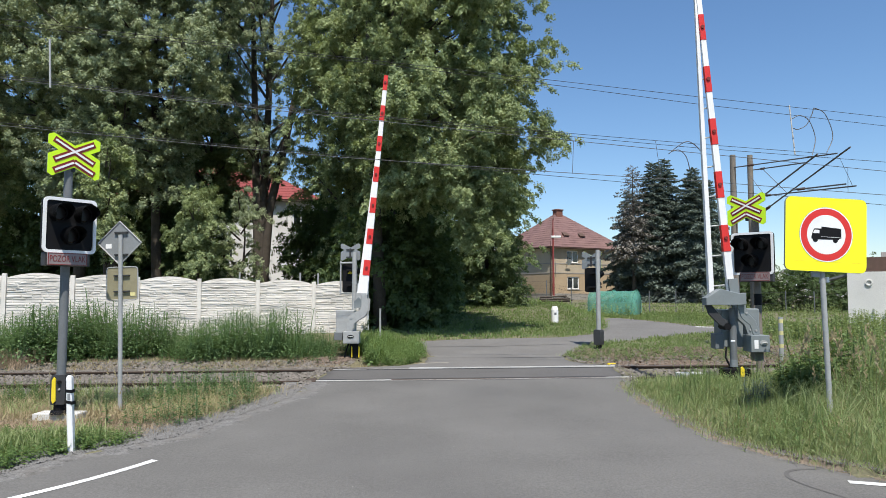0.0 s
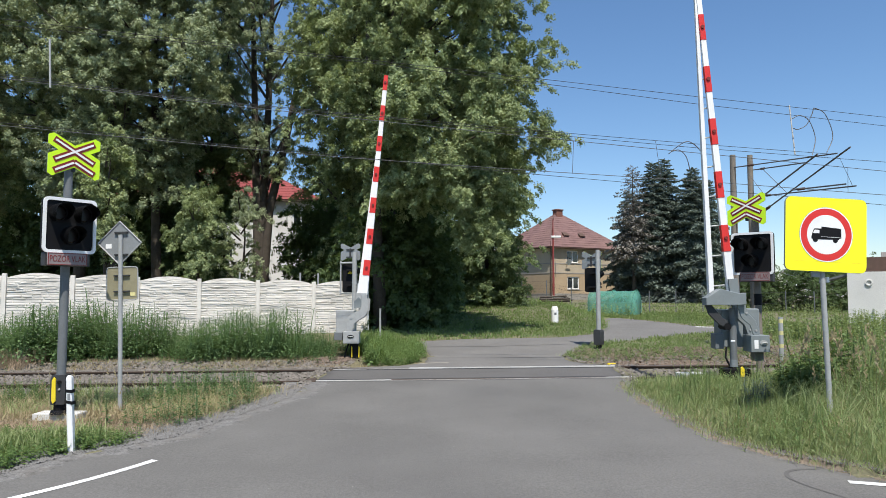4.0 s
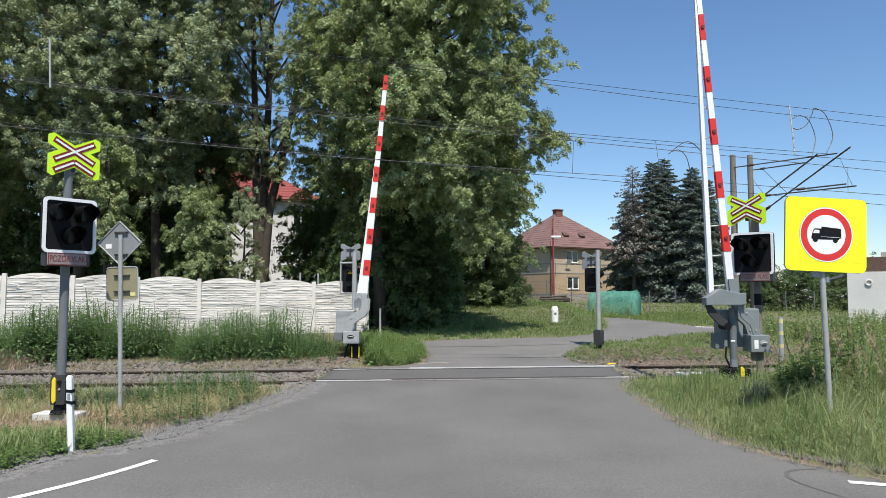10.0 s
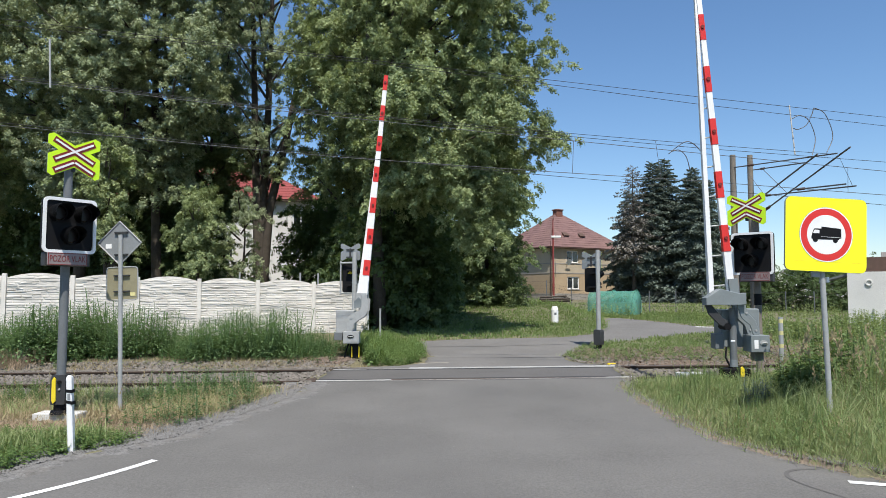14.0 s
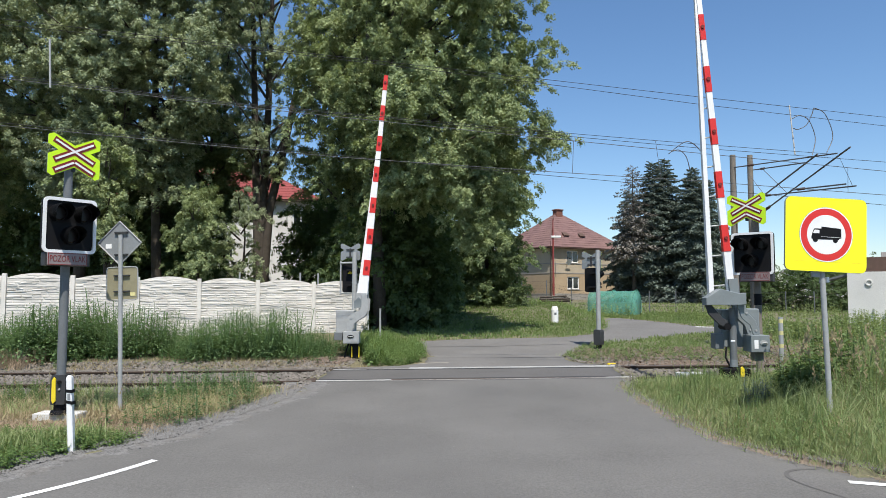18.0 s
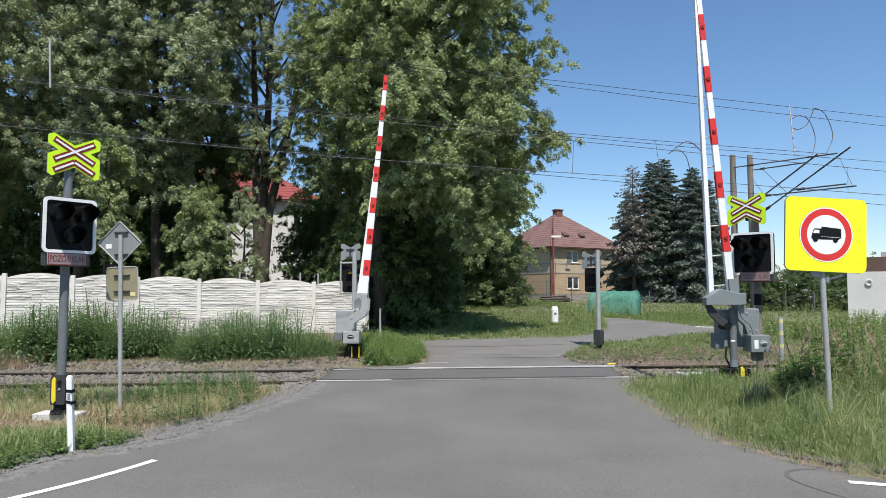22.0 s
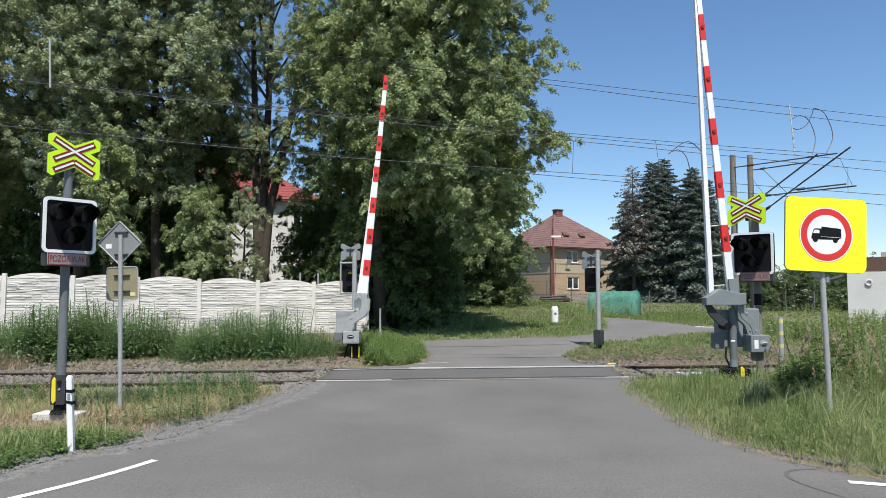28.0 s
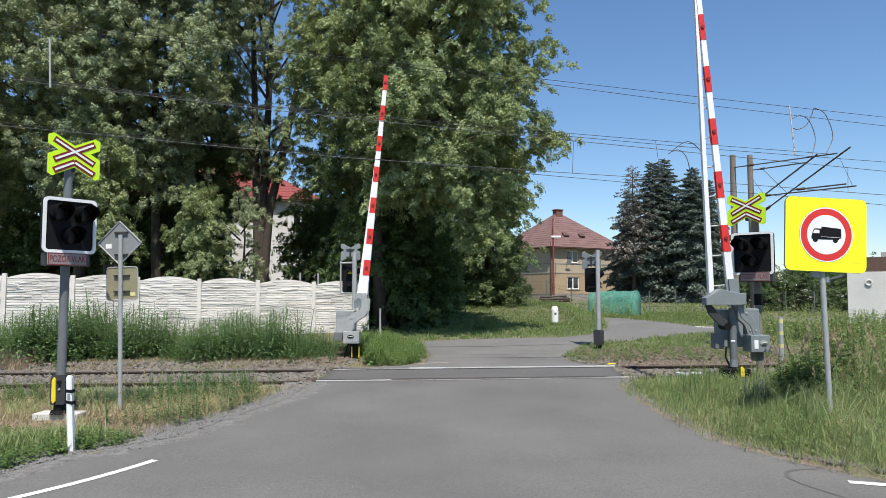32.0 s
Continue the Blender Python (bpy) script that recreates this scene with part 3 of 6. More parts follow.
def signal(label, m, zb, zc, top=None, r=0.07, base=True, words=True, pole_mat=None, head_x=0.0, head_size=0.88, cross_k=1.0, head_w=None, cross_x=0.0, cross_y=-0.06, base_turn=0.0, pole_at=(0.0, 0.1), caption=(0.0, 0.0, 0.33), bracket_mat=None):
    s = thing("crossing_signal", label, "railway signal", m, "level crossing signals")
    pole_mat = pole_mat or M_POLE
    top = top or zc + 0.05
    part("pole", cyl((*pole_at, 0), (*pole_at, top), r, r * 0.92, 20), pole_mat, s, smooth=False)
    if base:
        bs = part("base_box", slab([(-.10, .2), (.10, .2), (.115, .28), (.115, .6), (.10, .66), (-.09, .66), (-.11, .58), (-.11, .28)], -0.12, 0.12), M_CHARCOAL, s, "dark grey cable housing at the foot")
        bs.matrix_basis = Matrix.Translation((*pole_at, -0.04)) @ Matrix.Rotation(radians(base_turn), 4, 'Z')
        if words:
            part("yellow_strip", slab([(-.08, .27), (-.055, .22), (-.015, .26), (-.025, .6), (-.05, .63), (-.08, .58)], -0.14, -0.08), M_SAFETY, bs, "yellow warning strip")
        part("knob", cyl((0.03, -0.15, 0.55), (0.03, -0.12, 0.55), 0.03, 0.03, 14), M_BLACK, bs)
        part("knob", cyl((0.03, -0.14, 0.44), (0.03, -0.12, 0.44), 0.016, 0.016, 10), M_STEEL, bs)
        part("foot", cyl((*pole_at, 0), (*pole_at, 0.2), 0.1, 0.085, 12), M_BLACK, s)
        part("cap", cyl((*pole_at, 0.0), (*pole_at, 0.06), 0.15, 0.13, 16), M_BLACK, s)
    w, h = head_w or head_size * 0.97, head_size
    head = part("signal_head", slab([(head_x + a, zb + b) for a, b in rounded(w * 0.97, h * 0.98, 0.07)], -0.13, -0.03), M_BLACK, s, "black signal housing")
    bm = bmesh.new()
    o, i_ = rounded(w, h, 0.08), rounded(w - 0.10, h - 0.10, 0.045)
    vo, vi, vb = [[bm.verts.new((head_x + a, yy, zb + b)) for a, b in pts] for pts, yy in ((o, -0.155), (i_, -0.155), (o, -0.13))]
    vk = [bm.verts.new((head_x + a, -0.128, zb + b)) for a, b in i_]
    n = len(o)
    for k in range(n):
        j = (k + 1) % n
        bm.faces.new((vo[k], vo[j], vi[j], vi[k]))
        bm.faces.new((vb[k], vb[j], vo[j], vo[k]))
        bm.faces.new((vi[k], vi[j], vk[j], vk[k]))
    bmesh.ops.recalc_face_normals(bm, faces=bm.faces)
    part("white_border", bm, M_WHITE, head, "white reflective border")
    for lx, lz in ((-0.2, 0.19), (0.2, 0.19), (0.0, -0.16)):
        lx, lz = lx * w / 0.86 + head_x, lz * head_size / 0.88 + zb
        lamp = part("lamp", cyl((lx, -0.17, lz), (lx, -0.125, lz), 0.135, 0.14, 24), M_BLACK, head, "unlit signal lamp")
        part("lens", cyl((lx, -0.185, lz), (lx, -0.168, lz), 0.10, 0.12, 24), M_LENS, lamp, "dark unlit lens")
        bm = bmesh.new()
        ring = []
        for yy, rr, a0, a1 in ((-0.16, 0.142, -70, 250), (-0.30, 0.142, -50, 230), (-0.44, 0.142, 0, 180)):
            ring.append([bm.verts.new((lx + rr * math.cos(radians(a0 + (a1 - a0) * q / 20)), yy, lz + rr * math.sin(radians(a0 + (a1 - a0) * q / 20)))) for q in range(21)])
        for a, b in zip(ring, ring[1:]):
            for q in range(20):
                bm.faces.new((a[q], a[q + 1], b[q + 1], b[q]))
        bmesh.ops.solidify(bm, geom=bm.faces[:], thickness=0.006)
        part("hood", bm, M_BLACK, lamp, "matt black sun hood")
    for zz in (0.22, -0.22):
        part("bracket", box(min(head_x, 0) - 0.05, max(head_x, 0) + 0.05, -0.04, 0.12, zb + zz - 0.03, zb + zz + 0.03, 0.006), bracket_mat or M_STEEL, s)
    if words:
        zt = zb - h / 2 - 0.095 + caption[1]
        head_x += caption[0]
        cw = caption[2]
        pl = part("caption_plate", box(head_x - cw, head_x + cw, -0.17, -0.15, zt - 0.1, zt + 0.1, 0.008), mat_pink, s, "pale plate with dark red words")
        lettering("POZOR VLAK", 0.125 * cw / 0.33, M_DARKRED, pl, Matrix.Translation((head_x, -0.172, zt)) @ UPRIGHT @ Matrix.Diagonal((0.78, 1.25, 1, 1)))
        bm = bmesh.new()
        for a in ((head_x - cw + 0.01, head_x + cw - 0.01, zt + 0.084, zt + 0.094), (head_x - cw + 0.01, head_x + cw - 0.01, zt - 0.094, zt - 0.084), (head_x - cw + 0.01, head_x - cw + 0.02, zt - 0.084, zt + 0.084), (head_x + cw - 0.02, head_x + cw - 0.01, zt - 0.084, zt + 0.084)):
            box(a[0], a[1], -0.1735, -0.1702, a[2], a[3], 0, bm)
        part("red_rim", bm, M_DARKRED, pl)
        part("box_bottom", box(head_x - cw - 0.03, head_x + cw + 0.05, -0.14, 0.0, zt - 0.11, zb - h / 2 + 0.01, 0.01), M_CHARCOAL, s, "dark grey box below the lamps")
    crossbuck(s, zc, cross_y, cross_k).location.x = cross_x
    return s


mat_pink = mat("pale_pink_plate", (0.26, 0.215, 0.21), 0.5, vary=0.08, bump=0.03)

SIG_L = Matrix.Translation((-6.08, 11.05, gz(-6.08, 11.1) + 0.1)) @ Matrix.Rotation(radians(52), 4, 'Z')
signal("tall crossing signal with unlit lamps, on concrete footing beside the road", SIG_L, 2.985, 4.18, cross_x=0.085, cross_k=1.02, head_w=0.82, head_x=0.018, base_turn=-46, pole_at=(0.045, 0.045), caption=(-0.03, 0.0, 0.305))
SIG_R = Matrix.Translation((6.88, 15.2, gz(6.88, 15.2))) @ Matrix.Rotation(radians(-46), 4, 'Z')
signal("crossing signal with unlit lamps and yellow-green crossbuck, behind the barrier", SIG_R, 2.88, 3.93, r=0.075, pole_mat=M_WOOD, head_size=0.93, cross_k=1.05, cross_x=-0.14, base=False, caption=(0.05, 0.05, 0.32))
right_signal = [o for o in scene.objects if o.name.startswith("crossing_signal")][-1]
part("black_band", cyl((0, 0.1, 1.75), (0, 0.1, 2.0), 0.079, 0.079, 20), M_BLACK, right_signal, "black painted band")
SIG_M = Matrix.Translation((4.83, 21.3, gz(4.83, 21.3))) @ Matrix.Rotation(radians(138), 4, 'Z')
signal("slim galvanised crossing signal turned away, standing beyond the rails", SIG_M, 2.14, 2.81, top=3.06, words=False, pole_mat=M_STEEL, head_x=0.32, head_size=0.77, cross_k=0.84, head_w=0.45, cross_x=0.30, bracket_mat=M_BLACK)
SIG_B = Matrix.Translation((-2.55, 20.1, gz(-2.55, 20.1))) @ Matrix.Rotation(radians(170), 4, 'Z')
signal("crossing signal turned away, beside the far barrier machine", SIG_B, 2.25, 3.05, top=3.0, base=False, words=False, pole_mat=M_STEEL, head_x=0.2, head_size=0.88, cross_k=0.74, head_w=0.42, cross_x=0.17, bracket_mat=M_BLACK)

far_signal = [o for o in scene.objects if o.name.startswith("crossing_signal")][-1]
part("warning_triangle", slab([(0.10, 2.36), (0.24, 2.36), (0.17, 2.49)], -0.03, -0.022), M_SAFETY, far_signal, "small yellow warning triangle")
part("side_rail", cyl((0.44, 0.02, 1.75), (0.44, 0.02, 2.75), 0.025, 0.025, 10), M_STEEL, far_signal)
part("cross_rail", cyl((0.0, 0.1, 2.68), (0.44, 0.02, 2.68), 0.03, 0.03, 10), M_STEEL, far_signal)
part("cross_rail", cyl((0.0, 0.1, 1.8), (0.44, 0.02, 1.8), 0.02, 0.02, 10), M_STEEL, far_signal)

# footing of the tall signal
f_ = part("concrete_footing", box(-6.50, -5.78, 11.05, 11.38, gz(-6.0, 11.1) - 0.2, gz(-6.0, 11.1) + 0.11, 0.02), M_EDGE)
tagged(f_, "square pale concrete footing in dry grass", "footing")


# ---------------------------------------------------------------- barriers
def barrier_arm(parent, p0, p1, pitch, first, w0, w1, rear0, rear_top, rungs):
    """Striped boom from p0 to p1, with a white stay beam behind and rungs between."""
    p0, p1 = Vector(p0), Vector(p1)
    d = (p1 - p0)
    ln = d.length
    d.normalize()
    side = Vector((d.z, 0, -d.x)).normalized()

    def seg(a, b, grow=0.0):
        bm = bmesh.new()
        vs = []
        for t in (a, b):
            w = w0 + (w1 - w0) * t / ln + grow
            c = p0 + d * t
            vs.append([bm.verts.new(c + side * sx * w / 2 + Vector((0, sy * (w * 0.32 + grow), 0))) for sx, sy in ((-1, -1), (1, -1), (1, 1), (-1, 1))])
        for k in range(4):
            bm.faces.new((vs[0][k], vs[0][(k + 1) % 4], vs[1][(k + 1) % 4], vs[1][k]))
        bm.faces.new(vs[0][::-1])
        bm.faces.new(vs[1])
        bmesh.ops.recalc_face_normals(bm, faces=bm.faces)
        return bm
    boom = part("boom", seg(0, ln), M_WHITE, parent, "white barrier boom with red bands")
    t = first
    while t < ln:
        band = part("red_band", seg(t, min(t + pitch * 0.49, ln), 0.006), M_RED, boom, "red reflective band")
        c = p0 + d * min(t + pitch * 0.245, ln - 0.1)
        w = w0 + (w1 - w0) * t / ln
        part("marker_lamp", cyl(c + Vector((0, -w * 0.42 - 0.02, 0)), c + Vector((0, -w * 0.3, 0)), 0.036, 0.04, 12), M_DARKRED, band, "dark red marker lamp")
        t += pitch
    r0, rt = Vector(rear0), p0 + d * rear_top
    stay = part("stay_beam", tube_box(r0, rt, 0.10, 0.05), M_WHITE, parent, "white stay beam beside the boom")
    for k in range(rungs):
        q = (k + 0.35) / rungs
        a = r0.lerp(rt, q)
        bz = (a.z - p0.z) / d.z
        part("rung", cyl(a, p0 + d * bz + Vector((0, 0.02, 0.03)), 0.016, 0.016, 8), M_STEEL, stay)
    return boom


def tube_box(a, b, w0, w1):
    bm = bmesh.new()
    d = (b - a).normalized()
    side = Vector((d.z, 0, -d.x)).normalized()
    vs = [[bm.verts.new(c + side * sx * w / 2 + Vector((0, sy * w * 0.6, 0))) for sx, sy in ((-1, -1), (1, -1), (1, 1), (-1, 1))] for c, w in ((a, w0), (b, w1))]
    for k in range(4):
        bm.faces.new((vs[0][k], vs[0][(k + 1) % 4], vs[1][(k + 1) % 4], vs[1][k]))
    bm.faces.new(vs[0][::-1])
    bm.faces.new(vs[1])
    bmesh.ops.recalc_face_normals(bm, faces=bm.faces)
    return bm


def near_barrier():
    m = Matrix.Translation((5.85, 14.0, gz(5.85, 14.0) + 0.08))
    b = thing("barrier", "raised red-and-white crossing barrier on a grey machine in grass", "barrier", m, "level crossing barriers")
    ft = part("foot", cyl((0, 0, -0.12), (0, 0, 0.22), 0.15, 0.11, 14), M_BLACK, b, "black foot")
    part("base_plate", box(-0.25, 0.27, -0.17, 0.16, 0.02, 0.19, 0.02), M_BLACK, b)
    part("yellow_strip", slab([(.05, .04), (.125, .04), (.125, .18), (.09, .24), (.05, .21)], -0.21, -0.17), M_SAFETY, ft, "yellow warning strip")
    part("post", cyl((0, 0, 0.2), (0, 0, 1.4), 0.07, 0.07, 20), M_POLE, b)
    part("post_collar", cyl((0, 0, 0.22), (0, 0, 0.36), 0.078, 0.074, 20), M_GREY, b, "pale grey collar")
    part("side_box", box(-0.36, -0.19, 0.0, 0.25, 0.57, 0.88, 0.015), M_POLE, b)
    part("drive_cabinet", box(-0.19, 0.25, 0.09, 0.5, 0.60, 1.36, 0.02), M_GREY, b)
    rc = part("cable_cabinet", box(0.29, 0.62, 0.16, 0.46, 0.84, 1.38, 0.03), M_GREY, b)
    lower = part("gear_box", box(0.23, 0.60, -0.30, 0.1, 0.53, 0.86, 0.012), M_GREY, b, "grey gear box with lock")
    part("label_plate", box(0.29, 0.37, -0.306, -0.3, 0.60, 0.77, 0), M_WHITE, lower, "white blank notice")
    part("lock", slab([(0.43 + 0.075 * a, 0.715 + 0.05 * c) for a, c in disc(1.0, 18, 0.6, 0.0)], -0.312, -0.3), M_STEEL, lower, "oval steel lock plate")
    part("handle", cyl((0.44, -0.33, 0.71), (0.53, -0.33, 0.72), 0.012, 0.012, 8), M_STEEL, lower)
    part("under_box", box(0.38, 0.56, -0.1, 0.1, 0.34, 0.53, 0.01), M_POLE, b)
    part("cable", tube([(-0.1, 0.1, 0.6), (-0.14, 0.06, 0.4), (-0.06, 0.02, 0.2)], 0.02, 8), M_BLACK, b)
    part("cable", tube([(0.1, 0.12, 0.6), (0.1, 0.1, 0.45), (0.05, 0.05, 0.25)], 0.02, 8), M_BLACK, b)
    for y0 in (-0.19, 0.07):
        pl = part("lever", slab([(.015, 1.68), (.17, 1.70), (.19, 1.42), (.24, 1.3), (.38, 1.14), (.46, .9), (.43, .84), (.33, .86), (.27, 1.05), (.1, 1.2), (.03, 1.42)], y0, y0 + 0.03, bevel=0.006), M_GREY, b, "curved grey steel lever")
        for px_, pz_ in ((.1, 1.6), (.38, .95), (.2, 1.3)):
            part("bolt", cyl((px_, y0 - 0.018, pz_), (px_, y0, pz_), 0.022, 0.022, 6), M_STEEL, pl)
    part("counter_lever", slab([(-.62, 1.46), (-.5, 1.46), (-.28, 1.2), (-.17, 1.14), (-.19, 1.0), (-.34, 1.06), (-.55, 1.27)], -0.2, -0.15, bevel=0.006), M_CHARCOAL, b, "dark curved lever")
    part("pivot", cyl((-0.19, -0.22, 1.03), (-0.19, 0.1, 1.03), 0.07, 0.07, 18), M_BLACK, b)
    part("grease_pin", cyl((-0.13, -0.2, 0.74), (-0.05, -0.2, 0.74), 0.015, 0.015, 8), M_WHITE, b)
    part("boom_carrier", slab([(-.63, 1.60), (-.34, 1.78), (.02, 1.69), (.165, 1.70), (.165, 1.47), (.02, 1.455), (-.63, 1.455)], -0.29, -0.06, bevel=0.008), M_GREY, b, "folded grey steel boom carrier")
    part("clamp", box(-0.16, 0.06, -0.15, 0.0, 1.66, 1.76, 0.02), M_STEEL, b)
    part("boom_socket", tube_box(Vector((-0.03, -0.12, 1.62)), Vector((-0.062, -0.12, 1.98)), 0.185, 0.18), M_GREY, b, "grey steel boom socket")
    part("boom_socket", tube_box(Vector((-0.41, 0.02, 1.6)), Vector((-0.43, 0.02, 1.92)), 0.10, 0.095), M_GREY, b, "grey steel stay socket")
    barrier_arm(b, (-0.07, -0.12, 1.70), (-0.70, -0.12, 9.3), 1.092, 0.835, 0.142, 0.085, (-0.42, 0.02, 1.62), 7.2, 12)


near_barrier()


def far_barrier():
    m = Matrix.Translation((-2.46, 19.5, gz(-2.46, 19.5) - 0.01))
    b = thing("barrier", "raised red-and-white crossing barrier beyond the rails, on light grey machine", "barrier", m, "level crossing barriers")
    part("foot", box(-0.14, 0.1, -0.1, 0.12, 0.0, 0.45, 0.02), M_BLACK, b, "black foot")
    for x in (-0.1, 0.1):
        part("yellow_strip", slab([(x, .05), (x + .035, .05), (x + .03, .34), (x + 0.0, .36)], -0.135, -0.1), M_SAFETY, b, "yellow warning strip")
    part("cable", tube([(-0.16, -0.05, 0.5), (-0.22, -0.1, 0.3), (-0.3, -0.12, 0.02)], 0.02, 8), M_BLACK, b)
    part("drive_cabinet", box(-0.55, -0.03, 0.0, 0.5, 0.62, 1.35, 0.02), M_STEEL, b)
    part("side_box", box(-0.58, -0.35, -0.12, 0.1, 0.52, 0.74, 0.012), M_POLE, b)
    lw = part("gear_box", box(-0.31, 0.13, -0.28, 0.1, 0.44, 0.77, 0.012), M_STEEL, b, "grey gear box with lock")
    part("lock", slab([(-0.1 + 0.09 * a, 0.63 + 0.05 * c) for a, c in disc(1.0, 18)], -0.292, -0.28), M_BLACK, lw, "oval lock plate")
    part("handle", cyl((-0.16, -0.3, 0.63), (-0.04, -0.3, 0.63), 0.012, 0.012, 8), M_STEEL, lw)
    for y0 in (-0.26, 0.12):
        lv = part("lever", slab([(.19, 1.80), (.40, 1.66), (.38, 1.36), (.30, 1.2), (.1, 1.07), (-.02, .98), (-.06, .76), (-.22, .76), (-.2, 1.14), (-.1, 1.25), (.14, 1.36), (.19, 1.5)], y0, y0 + 0.03, bevel=0.006), M_STEEL, b, "curved light grey lever")
        part("bolt", cyl((-.08, y0 - 0.02, 1.15), (-.08, y0, 1.15), 0.03, 0.03, 6), M_STEEL, lv)
    part("boom_carrier", slab([(-.02, 1.6), (.1, 1.72), (.2, 1.62), (.2, 1.44), (-.02, 1.42)], -0.2, 0.15), M_GREY, b, "folded grey steel boom carrier")
    part("clamp", box(0.02, 0.34, -0.16, 0.1, 1.62, 1.85, 0.02), M_STEEL, b)
    barrier_arm(b, (0.25, -0.1, 1.80), (0.834, -0.1, 8.05), 0.886, 0.535, 0.185, 0.11, (0.09, 0.02, 1.80), 5.4, 6)


far_barrier()


# ---------------------------------------------------------------- road signs and posts
def lorry_sign():
    m = Matrix.Translation((5.51, 10.0, gz(5.55, 10.0) - 0.02)) @ Matrix.Rotation(radians(-1.1), 4, 'Y')
    s = thing("road_sign", "yellow no-lorries sign with red ring on a galvanised pole in weeds", "road sign", m)
    part("pole", cyl((0.065, 0.06, 0), (0.055, 0.06, 3.1), 0.038, 0.038, 18), M_STEEL, s)
    part("pole_cap", cyl((0.14, 0.09, 1.99), (0.14, 0.09, 2.07), 0.03, 0.03, 12), M_WHITE, s)
    turn = Matrix.Translation((0.10, 0, 2.682)) @ Matrix.Rotation(radians(3), 4, 'Z') @ Matrix.Rotation(radians(3.7), 4, 'Y')
    w, h = 1.22, 1.08
    pl = part("sign_plate", slab(rounded(w, h, 0.09), -0.018, 0.008), M_SIGNBACK, s, "grey aluminium back plate")
    pl.matrix_basis = turn
    part("yellow_face", slab(rounded(w - 0.006, h - 0.006, 0.088), -0.022, -0.017), M_YELLOW, pl, "bright yellow reflective face")
    part("grey_outline", slab(disc(0.400, 56), -0.0240, -0.0215), M_SIGNBACK, pl)
    part("white_rim", slab(disc(0.396, 56), -0.0250, -0.0225), M_WHITE, pl)
    part("red_ring", slab(disc(0.381, 56), -0.0265, -0.0245), M_RED, pl, "red prohibition ring")
    part("white_field", slab(disc(0.287, 56), -0.0280, -0.026), M_WHITE, pl)
    # lorry in side view, cab to the left
    body = [(-.075, .115), (.22, .095), (.225, -.045), (.195, -.05), (.19, -.07), (.06, -.07), (-.12, -.075), (-.135, -.07), (-.22, -.07), (-.225, -.045), (-.215, .0), (-.19, .07), (-.175, .085), (-.075, .085)]
    part("lorry_symbol", slab(body, -0.0298, -0.0276), M_BLACK, pl, "black lorry silhouette")
    part("cab_window", slab([(-.20, .015), (-.18, .065), (-.105, .065), (-.105, .015)], -0.0312, -0.0294), M_WHITE, pl)
    part("gap_line", slab([(-.075, -.03), (.22, -.035), (.22, -.039), (-.075, -.034)], -0.0312, -0.0294), M_WHITE, pl)
    for x in (-0.165, 0.135):
        part("wheel", slab(disc(0.038, 20, x, -0.078), -0.0306, -0.0274), M_BLACK, pl)
    part("fold_line", slab([(-.58, -.39), (.58, -.395), (.58, -.4), (-.58, -.395)], -0.0228, -0.0214), M_SAFETY, pl)
    for z in (0.3, -0.3):
        part("clamp", box(-0.3, 0.3, 0.008, 0.03, z - 0.02, z + 0.02, 0.004), M_STEEL, pl)
    part("bracket", box(-0.17, -0.06, 0.02, 0.07, -0.62, -0.5, 0.005), M_SIGNBACK, pl)


lorry_sign()


def diamond_sign():
    m = Matrix.Translation((-5.45, 11.8, gz(-5.5, 11.8) - 0.02)) @ Matrix.Rotation(radians(-1.6), 4, 'Y')
    s = thing("road_sign", "grey backs of a diamond sign and plate on one thin pole", "road sign", m)
    part("pole", cyl((0, 0, 0), (0.0, 0, 3.02), 0.036, 0.036, 16), M_STEEL, s)
    q = 0.374
    dm = part("diamond_plate", slab([(-0.03, 2.88 + q), (q - 0.03, 2.88), (-0.03, 2.88 - q), (-q - 0.03, 2.88)], 0.04, 0.052), M_SIGNBACK, s, "bare grey back of the diamond")
    bm = bmesh.new()
    pts = [(-0.03, 2.88 + q), (q - 0.03, 2.88), (-0.03, 2.88 - q), (-q - 0.03, 2.88)]
    for a, c in zip(pts, pts[1:] + pts[:1]):
        cyl((a[0], 0.035, a[1]), (c[0], 0.035, c[1]), 0.012, 0.012, 8, bm)
    part("folded_rim", bm, M_STEEL, dm)
    part("sticker", box(-0.27, -0.17, 0.034, 0.04, 2.79, 2.87), M_WHITE, dm, "small white sticker")
    for z in (3.06, 2.68):
        part("clamp", box(-0.11, 0.12, 0.0, 0.04, z - 0.014, z + 0.014, 0.004), M_CHARCOAL, s)
    pl = part("lower_plate", slab([(a + 0.015, 2.185 + b) for a, b in rounded(0.53, 0.56, 0.05)], 0.04, 0.06), M_OCHREBACK, s, "ochre-tinted bare back of a square plate")
    bm = bmesh.new()
    out = [(a + 0.015, 2.185 + b) for a, b in rounded(0.53, 0.56, 0.05)]
    for a, c in zip(out, out[1:] + out[:1]):
        cyl((a[0], 0.038, a[1]), (c[0], 0.038, c[1]), 0.010, 0.010, 6, bm)
    part("folded_rim", bm, M_STEEL, pl)
    part("sticker", box(0.15, 0.24, 0.033, 0.039, 1.97, 2.03), M_PALEYELLOW, pl, "small pale yellow sticker")
    for z in (2.32, 2.05):
        part("clamp", box(-0.12, 0.15, 0.0, 0.04, z - 0.012, z + 0.012, 0.004), M_CHARCOAL, s)


diamond_sign()


